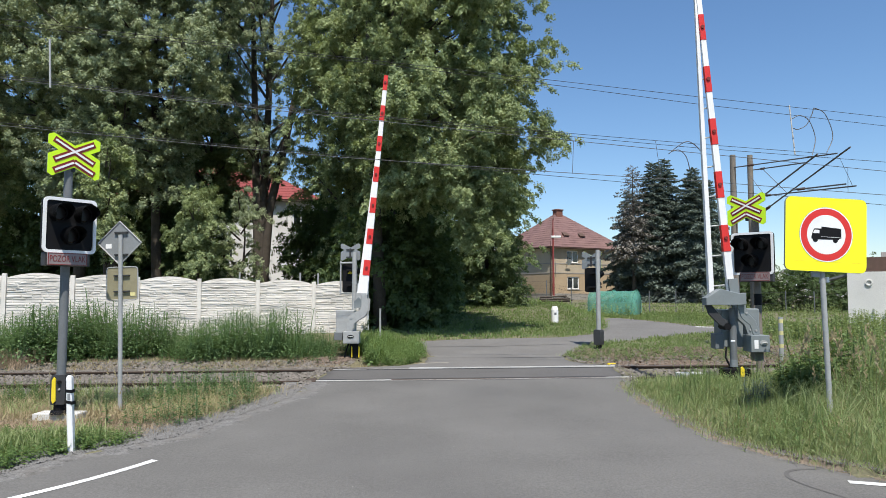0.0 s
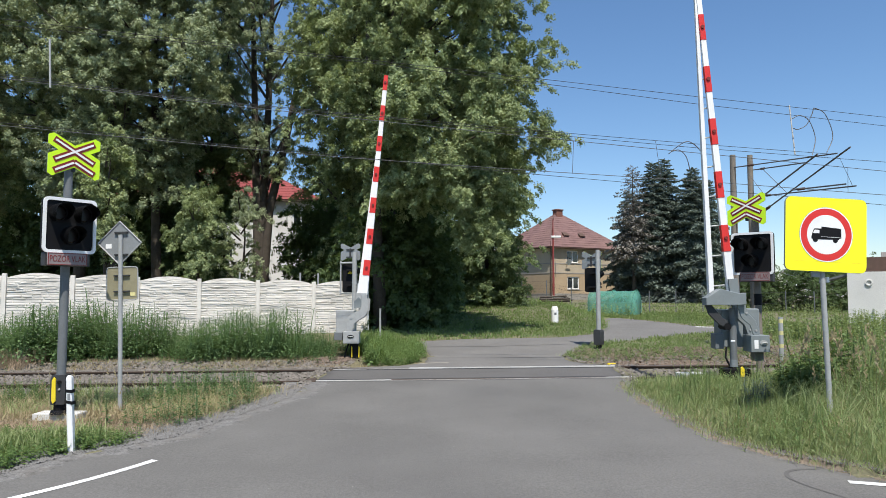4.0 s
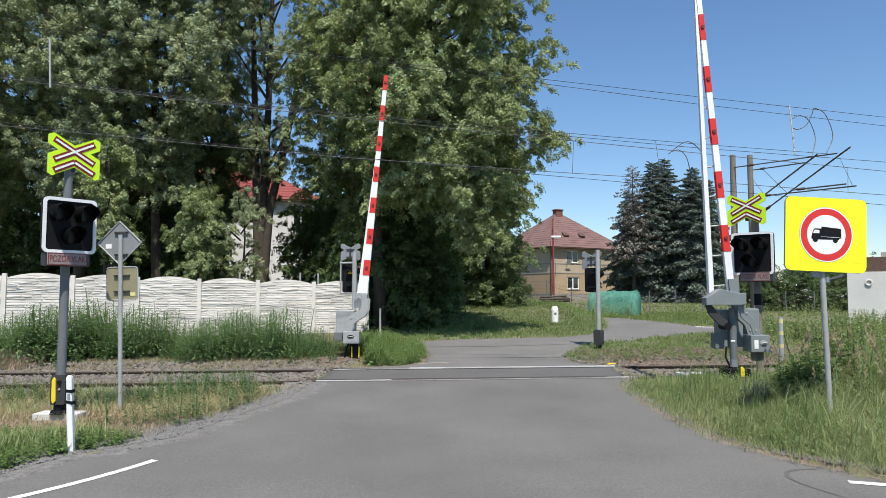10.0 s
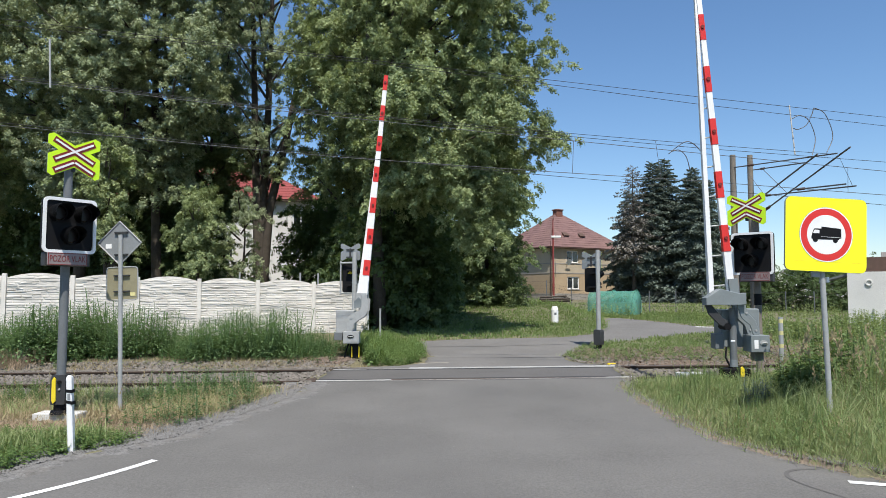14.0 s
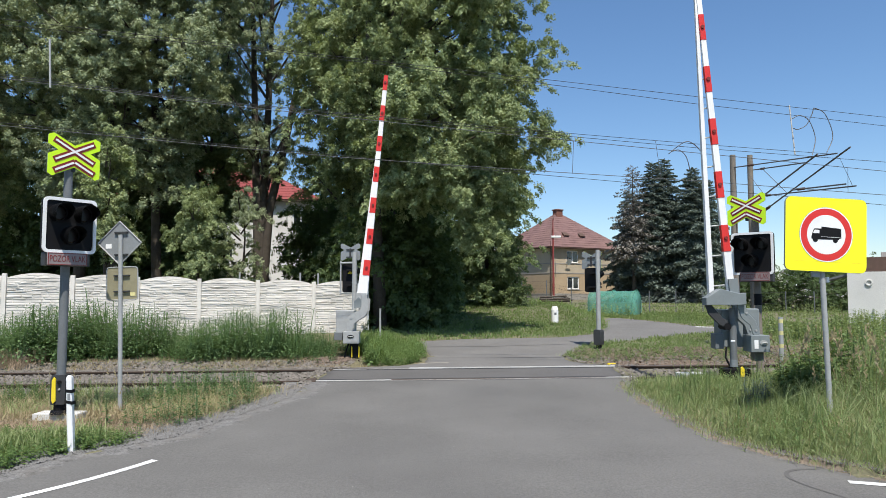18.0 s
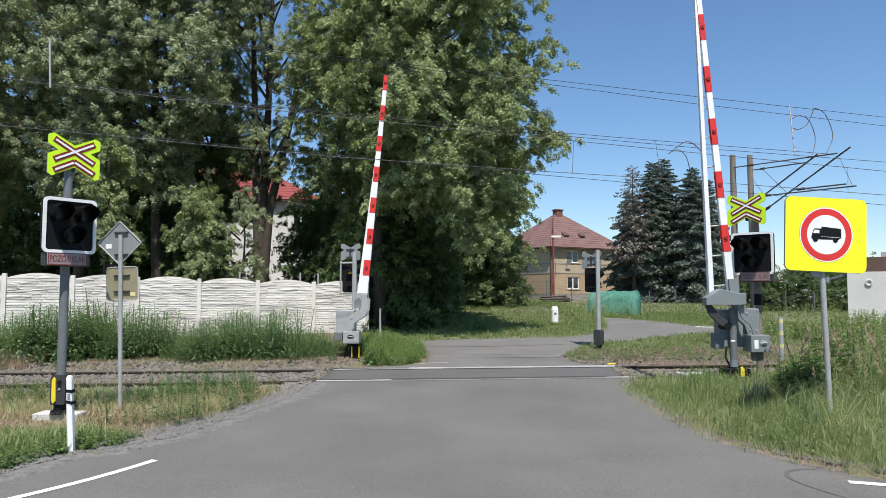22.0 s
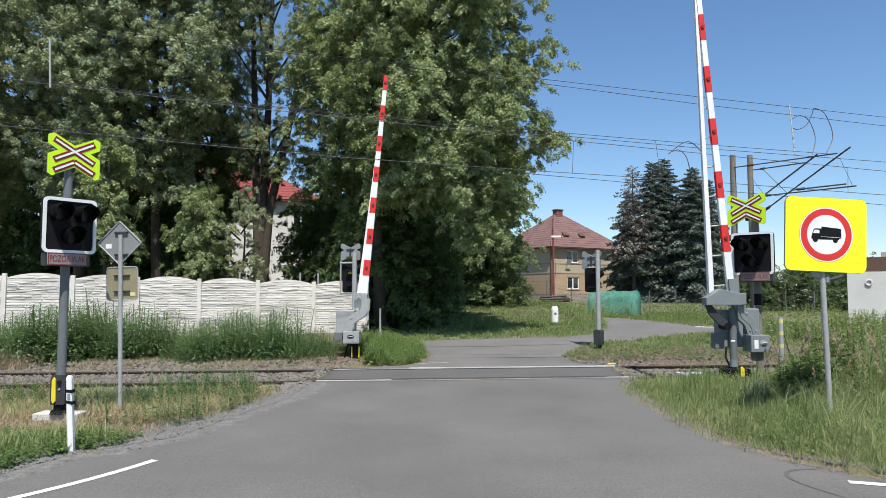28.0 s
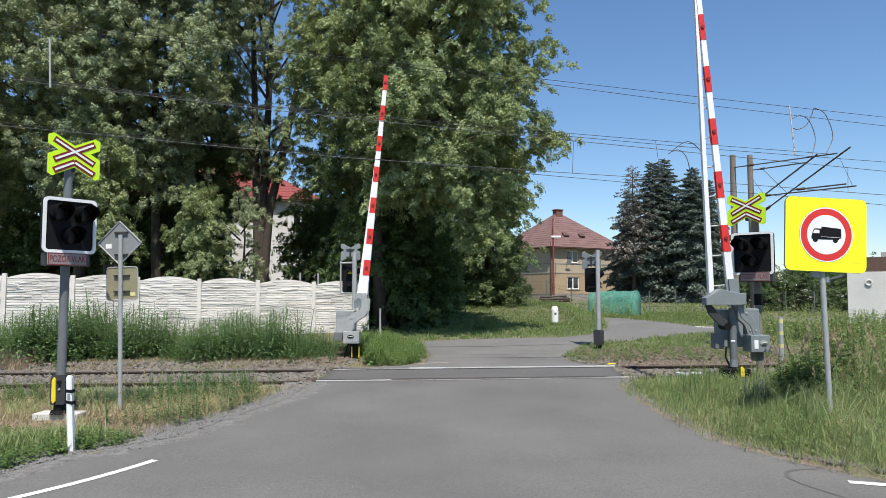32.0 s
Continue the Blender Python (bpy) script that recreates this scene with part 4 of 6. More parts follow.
def delineator():
    m = Matrix.Translation((-4.8, 9.06, gz(-4.8, 9.06) - 0.03)) @ Matrix.Rotation(radians(-3.2), 4, 'Y')
    s = thing("delineator_post", "leaning white plastic roadside post with black bands", "bollard", m)
    bm = bmesh.new()
    rings = []
    section = [(-0.038, -0.02), (-0.02, -0.034), (0.02, -0.034), (0.038, -0.02), (0.03, 0.05), (-0.03, 0.05)]
    for z, k in ((0, 1.0), (0.96, 0.96), (0.99, 0.85), (1.015, 0.5)):
        rings.append([bm.verts.new((a * k, c * k, z)) for a, c in section])
    for a, c in zip(rings, rings[1:]):
        for k in range(6):
            bm.faces.new((a[k], a[(k + 1) % 6], c[(k + 1) % 6], c[k]))
    bm.faces.new(rings[-1])
    bm.faces.new(rings[0][::-1])
    bmesh.ops.recalc_face_normals(bm, faces=bm.faces)
    part("post_body", bm, M_WHITE, s, "white plastic post body")
    part("black_band", slab([(-.030, .80), (.046, .79), (.046, .83), (-.030, .84)], -0.036, 0.053), M_BLACK, s, "black slanted band")
    part("black_band", slab([(-.030, .66), (.046, .64), (.046, .68), (-.030, .70)], -0.036, 0.053), M_BLACK, s, "black slanted band")
    part("reflector", box(-0.012, 0.022, -0.038, -0.032, 0.70, 0.785), M_SIGNBACK, s, "pale grey reflector")


delineator()


def banded_post():
    s = thing("marker_post", "grey steel marker post with pale yellow bands in weeds", "post", Matrix.Translation((6.33, 13.0, gz(6.33, 13.0) - 0.02)))
    part("pipe", cyl((0, 0, 0), (0, 0, 1.33), 0.042, 0.042, 14), M_STEEL, s)
    for z in (1.22, 1.0, 0.76):
        part("yellow_band", cyl((0, 0, z), (0, 0, z + 0.07), 0.0435, 0.0435, 14), M_PALEYELLOW, s, "faded yellow band")


banded_post()
p_ = part("thin_post", cyl((-1.93, 21.3, gz(-1.93, 21.3)), (-1.93, 21.3, 1.48), 0.03, 0.03, 10), M_STEEL)
tagged(p_, "thin bare steel post in weeds beside the lane", "post")
p_ = part("yellow_marker", box(4.26, 4.48, 18.0, 18.08, 0.06, 0.135, 0.01), M_SAFETY)
tagged(p_, "small yellow track marker on ballast", "marker")


# ---------------------------------------------------------------- concrete panel fence
def panel_fence():
    rng = random.Random(21)
    step = Vector((1.959, 0.6366, 0))
    u = step.normalized()
    first, count = -4, 10
    origin = Vector((-14.73, 23.2, 0)) + step * first
    f = thing("panel_fence", "whitewashed concrete panel fence with stone relief and arched tops", "fence", Matrix.Translation(origin) @ Matrix.Rotation(math.atan2(u.y, u.x), 4, 'Z'))
    pitch = step.length
    post = None
    for i in range(count + 1):
        top = 2.615 - 0.043 * (i + first)
        if post is None:
            post = part("post", box(-0.07, 0.07, -0.08, 0.08, 0.0, 2.75, 0.012), M_FENCE, f)
            o = post
        else:
            o = new("post", post.data)
            o.parent = f
        o.location = (i * pitch, 0, top - 2.75)
    # cast slabs, four to a bay, the top one arched; two castings of each are shared
    def cast(arched, seed):
        r = random.Random(seed)
        bm = bmesh.new()
        w, h = pitch - 0.14, 0.5
        if arched:
            top = [(w / 2 - w * q / 14, h - 0.15 + 0.16 * (1 - (1 - 2 * q / 14) ** 2)) for q in range(15)]
            slab([(-w / 2, 0.0), (w / 2, 0.0)] + top, -0.012, 0.05, bm)
        else:
            box(-w / 2, w / 2, 0.0, 0.05, 0.0, h, 0, bm)
        z = 0.0
        rows = []
        while z < h - 0.03:
            dz = min(r.uniform(0.045, 0.105), h - z)
            rows.append((z, dz))
            z += dz
        for z, dz in rows:
            x = -w / 2
            while x < w / 2 - 0.01:
                dx = min(r.uniform(0.14, 0.62), w / 2 - x)
                if w / 2 - x - dx < 0.12:
                    dx = w / 2 - x
                lim = h
                if arched:
                    lim = (h - 0.19) + 0.16 * (1 - ((x + dx / 2) / (w / 2)) ** 2)
                z1 = min(z + dz, lim)
                if z1 - z > 0.02:
                    d = r.uniform(0.010, 0.040)
                    g = 0.005
                    tilt = r.uniform(-0.012, 0.012)
                    a = [(x + g, z + g + tilt), (x + dx - g, z + g - tilt), (x + dx - g, z1 - g - tilt), (x + g, z1 - g + tilt)]
                    back = [bm.verts.new((p, 0.01, q)) for p, q in a]
                    cx, cz = x + dx / 2, (z + z1) / 2
                    k = 0.012
                    fr = [bm.verts.new((p + (k if p < cx else -k), -d * r.uniform(0.7, 1.15), q + (k if q < cz else -k))) for p, q in a]
                    bm.faces.new(fr)
                    for n in range(4):
                        bm.faces.new((back[n], back[(n + 1) % 4], fr[(n + 1) % 4], fr[n]))
                x += dx
            
        bmesh.ops.recalc_face_normals(bm, faces=bm.faces)
        me = bpy.data.meshes.new("slab")
        bm.to_mesh(me)
        bm.free()
        me.materials.append(M_FENCE)
        return me
    plain = [cast(False, 100 + k) for k in range(5)]
    arch = [cast(True, 200 + k) for k in range(3)]
    for i in range(count):
        top = 2.615 - 0.043 * (i + first + 0.5)
        for k in range(5):
            o = new("slab", arch[i % 3] if k == 4 else plain[(i * 3 + k * 2) % 5])
            o.parent = f
            o.location = ((i + 0.5) * pitch, 0, top - 2.43 + k * 0.5 - 0.03)


panel_fence()
for x_, y_ in ((-7.6, 24.6), (-5.5, 25.4), (-4.9, 25.9)):
    p_ = part("fence_stake", cyl((x_, y_ + 1.2, gz(x_, y_ + 1.2)), (x_, y_ + 1.2, 2.75), 0.035, 0.035, 8), M_STEEL)
    tagged(p_, "short steel stake behind the panel fence", "post")


# ---------------------------------------------------------------- overhead line
def overhead():
    g = "overhead line"
    lines = [("feeder_wire", [(-10.12, 8.2), (-4.46, 7.75), (2.37, 7.22), (6.47, 6.89), (11.43, 6.51)]), ("feeder_wire", [(-10.12, 8.06), (-4.46, 7.70), (2.37, 7.11), (6.47, 6.70), (11.42, 6.28)]),
             ("catenary_wire", [(-10.07, 6.82), (-5.08, 6.34), (-2.47, 6.13), (1.59, 5.81), (6.44, 5.45), (11.37, 5.09)]), ("catenary_wire", [(-10.07, 6.86), (-5.08, 6.38), (-1.14, 6.11), (2.29, 5.85), (6.44, 5.58), (11.38, 5.33)]),
             ("catenary_wire", [(-10.07, 6.9), (-5.08, 6.41), (-1.81, 6.19), (2.29, 5.92), (6.44, 5.68), (10.03, 5.50)]),
             ("contact_wire", [(-10.03, 5.73), (-5.06, 5.35), (-2.46, 5.16), (2.35, 4.92), (6.68, 4.73), (11.34, 4.47)]), ("contact_wire", [(-10.03, 5.79), (-5.06, 5.40), (2.35, 4.83), (6.68, 4.53), (11.33, 4.21)])]
    for k, (nm, xz) in enumerate(lines):
        bright = k in (2, 5)
        # each wire hangs above the track; both ends run on along the line
        (xa, za), (xb, zb), (xc, zc), (xd, zd) = xz[0], xz[1], xz[-2], xz[-1]
        xz = [(xa - 25, za - 25 * (zb - za) / (xb - xa))] + xz + ([(xd + 25, zd + 25 * (zd - zc) / (xd - xc))] if xd > 11 else [])
        ob = part(nm, tube([(x, track_y(x), z) for x, z in xz], 0.0075 if bright else 0.006, 6), M_WIRE if bright else M_WIRE_OLD)
        tagged(ob, "grey overhead wire above the track" if bright else "thin blackened overhead wire above the track", "wire", g)
    for a, b in (((3.22, 16.8, 5.68), (3.18, 16.8, 4.87)), ((5.3, 17.0, 5.74), (5.42, 17.0, 4.80)), ((10.4, 17.55, 5.16), (10.38, 17.55, 4.51)),
                 ((7.28, 17.2, 5.39), (7.27, 17.2, 4.70))):
        tagged(part("dropper", tube([a, b], 0.006, 6), M_WIRE), "thin dropper between two overhead wires", "wire", g)
    tagged(part("tie_rod", tube([(-8.51, 14.6, 7.42), (-8.46, 14.6, 6.35)], 0.022, 8), M_STEEL), "grey steel tie rod on the overhead wires", "rod", g)
    tagged(part("tie_rod", tube([(9.13, 17.9, 6.88), (9.08, 17.6, 5.51)], 0.018, 8), M_STEEL), "grey steel tie rod on the overhead wires", "rod", g)
    for pts in ([(9.5, 17.4, 6.68), (9.78, 17.4, 6.52), (9.96, 17.4, 5.96), (9.73, 17.3, 5.5)],
                [(8.94, 17.4, 6.4), (9.14, 17.4, 6.48), (9.37, 17.4, 6.34), (9.51, 17.4, 5.89), (9.36, 17.3, 5.43)],
                [(8.96, 17.4, 6.15), (9.07, 17.4, 6.12), (9.29, 17.4, 6.23), (9.43, 17.4, 6.48), (9.5, 17.4, 6.68)],
                [(5.65, 17.1, 5.42), (5.92, 17.1, 5.64), (6.13, 17.1, 5.74), (6.32, 17.1, 5.65), (6.46, 17.1, 5.49)],
                [(5.75, 17.1, 5.49), (5.92, 17.1, 5.52), (6.09, 17.1, 5.36), (6.18, 17.1, 5.03)]):
        v = [Vector(p) for p in pts]
        sm = []
        for i in range(len(v) - 1):
            p0, p1, p2, p3 = v[max(i - 1, 0)], v[i], v[i + 1], v[min(i + 2, len(v) - 1)]
            for k in range(6):
                t = k / 6
                sm.append(0.5 * (2 * p1 + (p2 - p0) * t + (2 * p0 - 5 * p1 + 4 * p2 - p3) * t * t + (3 * p1 - p0 - 3 * p2 + p3) * t ** 3))
        tagged(part("jumper_cable", tube(sm + [v[-1]], 0.011, 6), M_WIRE), "curved jumper cable joining two overhead wires", "cable", g)
    for (x, y, top), arms in (((8.91, 21.0, 6.19), [((8.91, 21.0, 5.8), (9.94, 17.2, 5.46), .018), ((8.92, 21.0, 4.25), (9.5, 17.3, 5.46), .022), ((9.34, 21.0, 5.66), (9.62, 20.5, 4.89), .008)]),
                              ((9.89, 22.0, 6.39), [((9.99, 22.0, 5.91), (9.86, 18.5, 5.48), .019), ((9.89, 22.0, 4.29), (10.16, 17.0, 5.58), .022), ((9.91, 22.0, 5.03), (10.26, 17.0, 4.6), .019), ((9.66, 19.0, 4.8), (10.13, 17.2, 4.68), .02),
                                                   ((9.83, 21.0, 5.75), (9.8, 19.5, 4.79), .009), ((9.94, 17.1, 5.32), (10.24, 17.1, 4.61), .005)])):
        t = thing("overhead_mast", "weathered concrete overhead-line mast with steel cantilever arms", "mast", Matrix.Translation((x, y, 0)), "overhead-line masts")
        part("mast", cyl((0, 0, gz(x, y) - 0.1), (0, 0, top), 0.115, 0.085, 14), M_WOOD, t)
        for a, b, r in arms:
            o = Vector((x, y, 0))
            arm = part("cantilever", cyl(Vector(a) - o, Vector(b) - o, r, r, 10), M_WIRE, t)
            if r > 0.015:
                q = Vector(a).lerp(Vector(b), 0.2) - o
                e = (Vector(b) - Vector(a)).normalized()
                part("insulator", cyl(q - e * 0.12, q + e * 0.12, r * 1.9, r * 1.9, 10), M_BROWN, arm, "brown ribbed insulator")


overhead()


# ---------------------------------------------------------------- buildings
def wall_panels(length, height, thick, openings, bm=None):
    """A wall along +x facing -y, with rectangular openings (x0, x1, z0, z1)."""
    out = bm or bmesh.new()
    xs = sorted({0, length, *[o[0] for o in openings], *[o[1] for o in openings]})
    for a, b in zip(xs, xs[1:]):
        c = (a + b) / 2
        cuts = sorted((o[2], o[3]) for o in openings if o[0] < c < o[1])
        z = 0.0
        for z0, z1 in cuts:
            if z0 > z:
                box(a, b, 0, thick, z, z0, 0, out)
            z = z1
        if height > z:
            box(a, b, 0, thick, z, height, 0, out)
    bmesh.ops.remove_doubles(out, verts=out.verts, dist=0.0005)
    return out


def window(parent, x0, x1, z0, z1, m, depth=0.12, sashes=2, curtain=False):
    w = part("window", box(x0, x1, depth + 0.06, depth + 0.10, z0, z1), M_DARK, parent, "white-framed two-light window")
    w.matrix_basis = m
    bm = bmesh.new()
    t = 0.11
    for a in ((x0, x1, z0, z0 + t), (x0, x1, z1 - t, z1), (x0, x0 + t, z0 + t, z1 - t), (x1 - t, x1, z0 + t, z1 - t)):
        box(a[0], a[1], depth - 0.03, depth + 0.05, a[2], a[3], 0, bm)
    for k in range(1, sashes):
        c = x0 + (x1 - x0) * k / sashes
        box(c - t * 0.7, c + t * 0.7, depth - 0.03, depth + 0.05, z0 + t, z1 - t, 0, bm)
    part("frame", bm, M_WHITE, w, "white frame")
    for k in range(sashes):
        a, b = x0 + (x1 - x0) * k / sashes, x0 + (x1 - x0) * (k + 1) / sashes
        part("pane", box(a + t * 0.7, b - t * 0.7, depth, depth + 0.008, z0 + t, z1 - t), M_GLASS, w)
    part("sill", box(x0 - 0.06, x1 + 0.06, -0.07, depth, z0 - 0.06, z0 - 0.002), M_CONCRETE, w)
    return w


def hip_roof(w, d, z, rise, over, mats, parent, ridge=1.2):
    """Hipped roof over 0..w, 0..d with real thickness and rows of tiles as relief."""
    c = [(-over, -over), (w + over, -over), (w + over, d + over), (-over, d + over)]
    along_x = w >= d
    r = (max(w, d) - min(w, d)) / 2 + ridge
    mid = Vector((w / 2, d / 2, z + rise))
    ra, rb = (mid - Vector((r / 2, 0, 0)), mid + Vector((r / 2, 0, 0))) if along_x else (mid - Vector((0, r / 2, 0)), mid + Vector((0, r / 2, 0)))
    corners = [Vector((x, y, z - 0.05)) for x, y in c]
    if along_x:
        faces = [(corners[0], corners[1], rb, ra), (corners[1], corners[2], rb), (corners[2], corners[3], ra, rb), (corners[3], corners[0], ra)]
    else:
        faces = [(corners[0], corners[1], ra), (corners[1], corners[2], rb, ra), (corners[2], corners[3], rb), (corners[3], corners[0], ra, rb)]
    roof = None
    for f in faces:
        bm = bmesh.new()
        n = 15
        lo = [f[0], f[1]]
        hi = [f[3], f[2]] if len(f) == 4 else [f[2], f[2]]
        nrm = (f[1] - f[0]).cross(hi[1] - f[1]).normalized()
        for k in range(n):
            a0, b0 = lo[0].lerp(hi[0], k / n), lo[1].lerp(hi[1], k / n)
            a1, b1 = lo[0].lerp(hi[0], (k + 1) / n), lo[1].lerp(hi[1], (k + 1) / n)
            p = [a0 + nrm * 0.05, b0 + nrm * 0.05, b1 + nrm * 0.03, a1 + nrm * 0.03]
            q = [a0, b0] if k == 0 else [a0 + nrm * 0.03, b0 + nrm * 0.03]
            vs = [bm.verts.new(v) for v in p]
            if (p[2] - p[3]).length > 0.02:
                bm.faces.new(vs)
            else:
                bm.faces.new(vs[:3])
            vq = [bm.verts.new(v) for v in q]
            bm.faces.new((vq[0], vq[1], vs[1], vs[0]))
        bmesh.ops.remove_doubles(bm, verts=bm.verts, dist=0.002)
        o = part("roof_slope", bm, mats, parent)
        roof = roof or o
    part("eaves", box(-over, w + over, -over, d + over, z - 0.14, z - 0.06), M_BROWN, parent, "dark boarded eaves")
    return roof, ra, rb


def ochre_house():
    m = Matrix.Translation((11.3, 72, 1.2)) @ Matrix.Rotation(radians(31), 4, 'Z')
    h = thing("house", "two-storey ochre house with red hipped roof and brick chimney", "house", m)
    W, D, H = 10.3, 9.6, 5.75
    left = Matrix.Translation((0, D, 0)) @ Matrix.Rotation(radians(-90), 4, 'Z')
    op_r = [(2.2, 3.85, 1.3, 2.62), (2.15, 3.8, 4.1, 5.4)]
    op_l = [(2.6, 4.6, 1.3, 2.7), (2.6, 4.6, 4.1, 5.4)]
    for op, mm, ln in ((op_r, Matrix.Identity(4), W), (op_l, left, D - 0.0)):
        lo = part("wall_lower", wall_panels(ln, 3.0, 0.3, [o for o in op if o[3] < 3]), M_PLASTER2, h, "orange-ochre plaster of the lower floor")
        lo.matrix_basis = mm
        up = part("wall_upper", wall_panels(ln, H - 3.0, 0.3, [(o[0], o[1], o[2] - 3.0, o[3] - 3.0) for o in op if o[3] > 3]), M_PLASTER, h, "pale ochre plaster of the upper floor")
        up.matrix_basis = mm @ Matrix.Translation((0, 0, 3.0))
        for z in (0.75, 1.9 + 1.05, 3.95):
            sc = part("string_course", box(-0.03, ln + 0.03, -0.03, 0.0, z, z + 0.09), M_PLASTERG, h)
            sc.matrix_basis = mm
        pl = part("plinth", box(-0.02, ln + 0.02, -0.02, 0.0, -0.4, 0.75), M_PLASTERG, h, "grey rendered plinth")
        pl.matrix_basis = mm
        for o in op:
            window(h, *o, mm)
    part("wall_back", box(0, W, D - 0.3, D, 0, H), M_PLASTER, h)
    part("wall_side", box(W - 0.3, W, 0.3, D - 0.3, 0, H), M_PLASTER, h)
    hip_roof(W, D, H, 4.1, 0.55, M_ROOF, h, 0.9)
    ch = part("chimney", box(4.55, 5.45, 4.4, 5.1, H + 2.4, H + 4.7, 0.02), M_BRICK, h, "red brick chimney")
    part("chimney_cap", box(4.47, 5.53, 4.32, 5.18, H + 4.58, H + 4.7, 0.02), M_BRICK, ch)
    for x, z in ((3.0, 1.5), (5.3, 1.5)):
        k = z / 4.1
        y = -0.55 + k * (D / 2 + 0.1)
        sl = Matrix.Translation((x, y, H + z - 0.1)) @ Matrix.Rotation(radians(39), 4, 'X')
        rw = part("roof_window", box(-0.35, 0.35, -0.3, 0.3, 0.05, 0.2, 0.02), M_BROWN, h, "small roof window")
        rw.matrix_basis = sl
    ds = part("satellite_dish", cyl((2.05, -0.45, 4.15), (2.05, -0.35, 4.2), 0.36, 0.28, 20), M_WHITE, h, "white satellite dish")
    part("dish_arm", cyl((2.05, -0.4, 4.0), (2.05, 0.0, 3.9), 0.03, 0.03, 8), M_STEEL, ds)
    part("aerial", tube([(0.5, -0.15, 2.9), (0.5, -0.15, 4.2)], 0.03, 6), M_STEEL, h)
    gp = part("downpipe", cyl((-0.08, -0.08, 0), (-0.08, -0.08, H - 0.1), 0.05, 0.05, 8), M_BROWN, h)


ochre_house()


def white_villa():
    m = Matrix.Translation((-29.5, 56, 0.9)) @ Matrix.Rotation(radians(4), 4, 'Z')
    h = thing("house", "white rendered house with bright red roof, behind the trees", "house", m)
    W, D, H = 19.0, 10.0, 8.9
    ops = [(1.5 + 3.1 * k, 2.9 + 3.1 * k, z, z + 1.5) for k in range(6) for z in (1.0, 3.9, 6.6)]
    part("wall_front", wall_panels(W, H, 0.3, ops), M_PLASTERW, h)
    part("wall_side", box(0, 0.3, 0.3, D, 0, H), M_PLASTERW, h)
    part("wall_side", box(W - 0.3, W, 0.3, D, 0, H), M_PLASTERW, h)
    part("wall_back", box(0.3, W - 0.3, D - 0.3, D, 0, H), M_PLASTERW, h)
    for o in ops:
        window(h, *o, Matrix.Identity(4))
    hip_roof(W, D, H, 4.0, 0.6, M_ROOFRED, h, 1.0)


white_villa()


def garage():
    m = Matrix.Translation((15.8, 27, gz(16, 27) - 0.3)) @ Matrix.Rotation(radians(-31), 4, 'Z')
    h = thing("garage", "low white rendered garage with brown fascia and lean-to canopy", "garage", m)
    part("wall_front", box(0, 9, 0, 0.25, 0, 2.62, 0.01), M_PLASTERW, h)
    part("wall_side", box(0, 0.25, 0.25, 7, 0, 2.6), M_PLASTERW, h)
    part("wall_side", box(8.75, 9, 0.25, 7, 0, 2.6), M_PLASTERW, h)
    part("wall_back", box(0.25, 8.75, 6.75, 7, 0, 2.6), M_PLASTERW, h)
    part("roof", box(-0.05, 9.1, 0.3, 7.1, 2.62, 2.72), M_BROWN, h, "flat roof")
    part("fascia", box(0.35, 9.1, 0.35, 7.05, 2.72, 3.2, 0.01), M_BROWN, h, "brown boarded fascia")
    part("chimney", box(1.2, 1.6, 1.5, 1.9, 3.2, 3.45, 0.01), M_CONCRETE, h)
    bm = bmesh.new()
    n = 24
    rings = [[bm.verts.new((0.72 + r * math.cos(2 * math.pi * k / n), y, 2.2 + r * math.sin(2 * math.pi * k / n))) for k in range(n)] for r, y in ((0.125, 0.0), (0.118, -0.05), (0.085, -0.05), (0.078, 0.0))]
    for a, b in zip(rings, rings[1:]):
        for k in range(n):
            bm.faces.new((a[k], a[(k + 1) % n], b[(k + 1) % n], b[k]))
    bmesh.ops.recalc_face_normals(bm, faces=bm.faces)
    part("vent_ring", bm, M_PLASTERW, h, "round white vent rim")
    can = part("canopy", slab([(-1.0, 2.3), (0.0, 2.58), (0.0, 2.5), (-1.0, 2.22)], 0.6, 3.0), M_POLE, h, "dark lean-to roof")
    for y in (0.7, 2.8):
        part("canopy_post", box(-0.95, -0.85, y, y + 0.1, 0, 2.2), M_BROWN, can)


garage()


# ---------------------------------------------------------------- far garden and lane side
def street_lamp():
    x, y = 7.2, 45.0
    s = thing("street_lamp", "slender red-brown street lamp with white foot and short arm", "street lamp", Matrix.Translation((x, y, gz(x, y) - 0.3)))
    part("pole", cyl((0, 0, 0.75), (0, 0, 4.5), 0.075, 0.055, 12), M_REDPOLE, s)
    part("foot_band", cyl((0, 0, 0.0), (0, 0, 0.75), 0.085, 0.08, 12), M_WHITE, s, "white painted foot")
    part("upper_pole", cyl((0, 0, 4.5), (0, 0, 5.75), 0.045, 0.03, 12), M_REDPOLE, s, "faded red upper pole")
    part("lamp_head", box(-0.14, 0.5, -0.12, 0.12, 4.52, 4.66, 0.04), M_WHITE, s, "pale lamp head")


street_lamp()


def bollard():
    x, y = 5.1, 31.6
    s = thing("service_bollard", "white plastic service pedestal in grass beside the lane", "bollard", Matrix.Translation((x, y, gz(x, y) - 0.02)))
    part("body", cyl((0, 0, 0), (0, 0, 0.62), 0.16, 0.16, 18), M_WHITE, s)
    part("cap", cyl((0, 0, 0.62), (0, 0, 0.78), 0.165, 0.11, 18), M_WHITE, s)
    part("slot", box(-0.05, 0.05, -0.167, -0.15, 0.4, 0.5), M_POLE, s)


bollard()


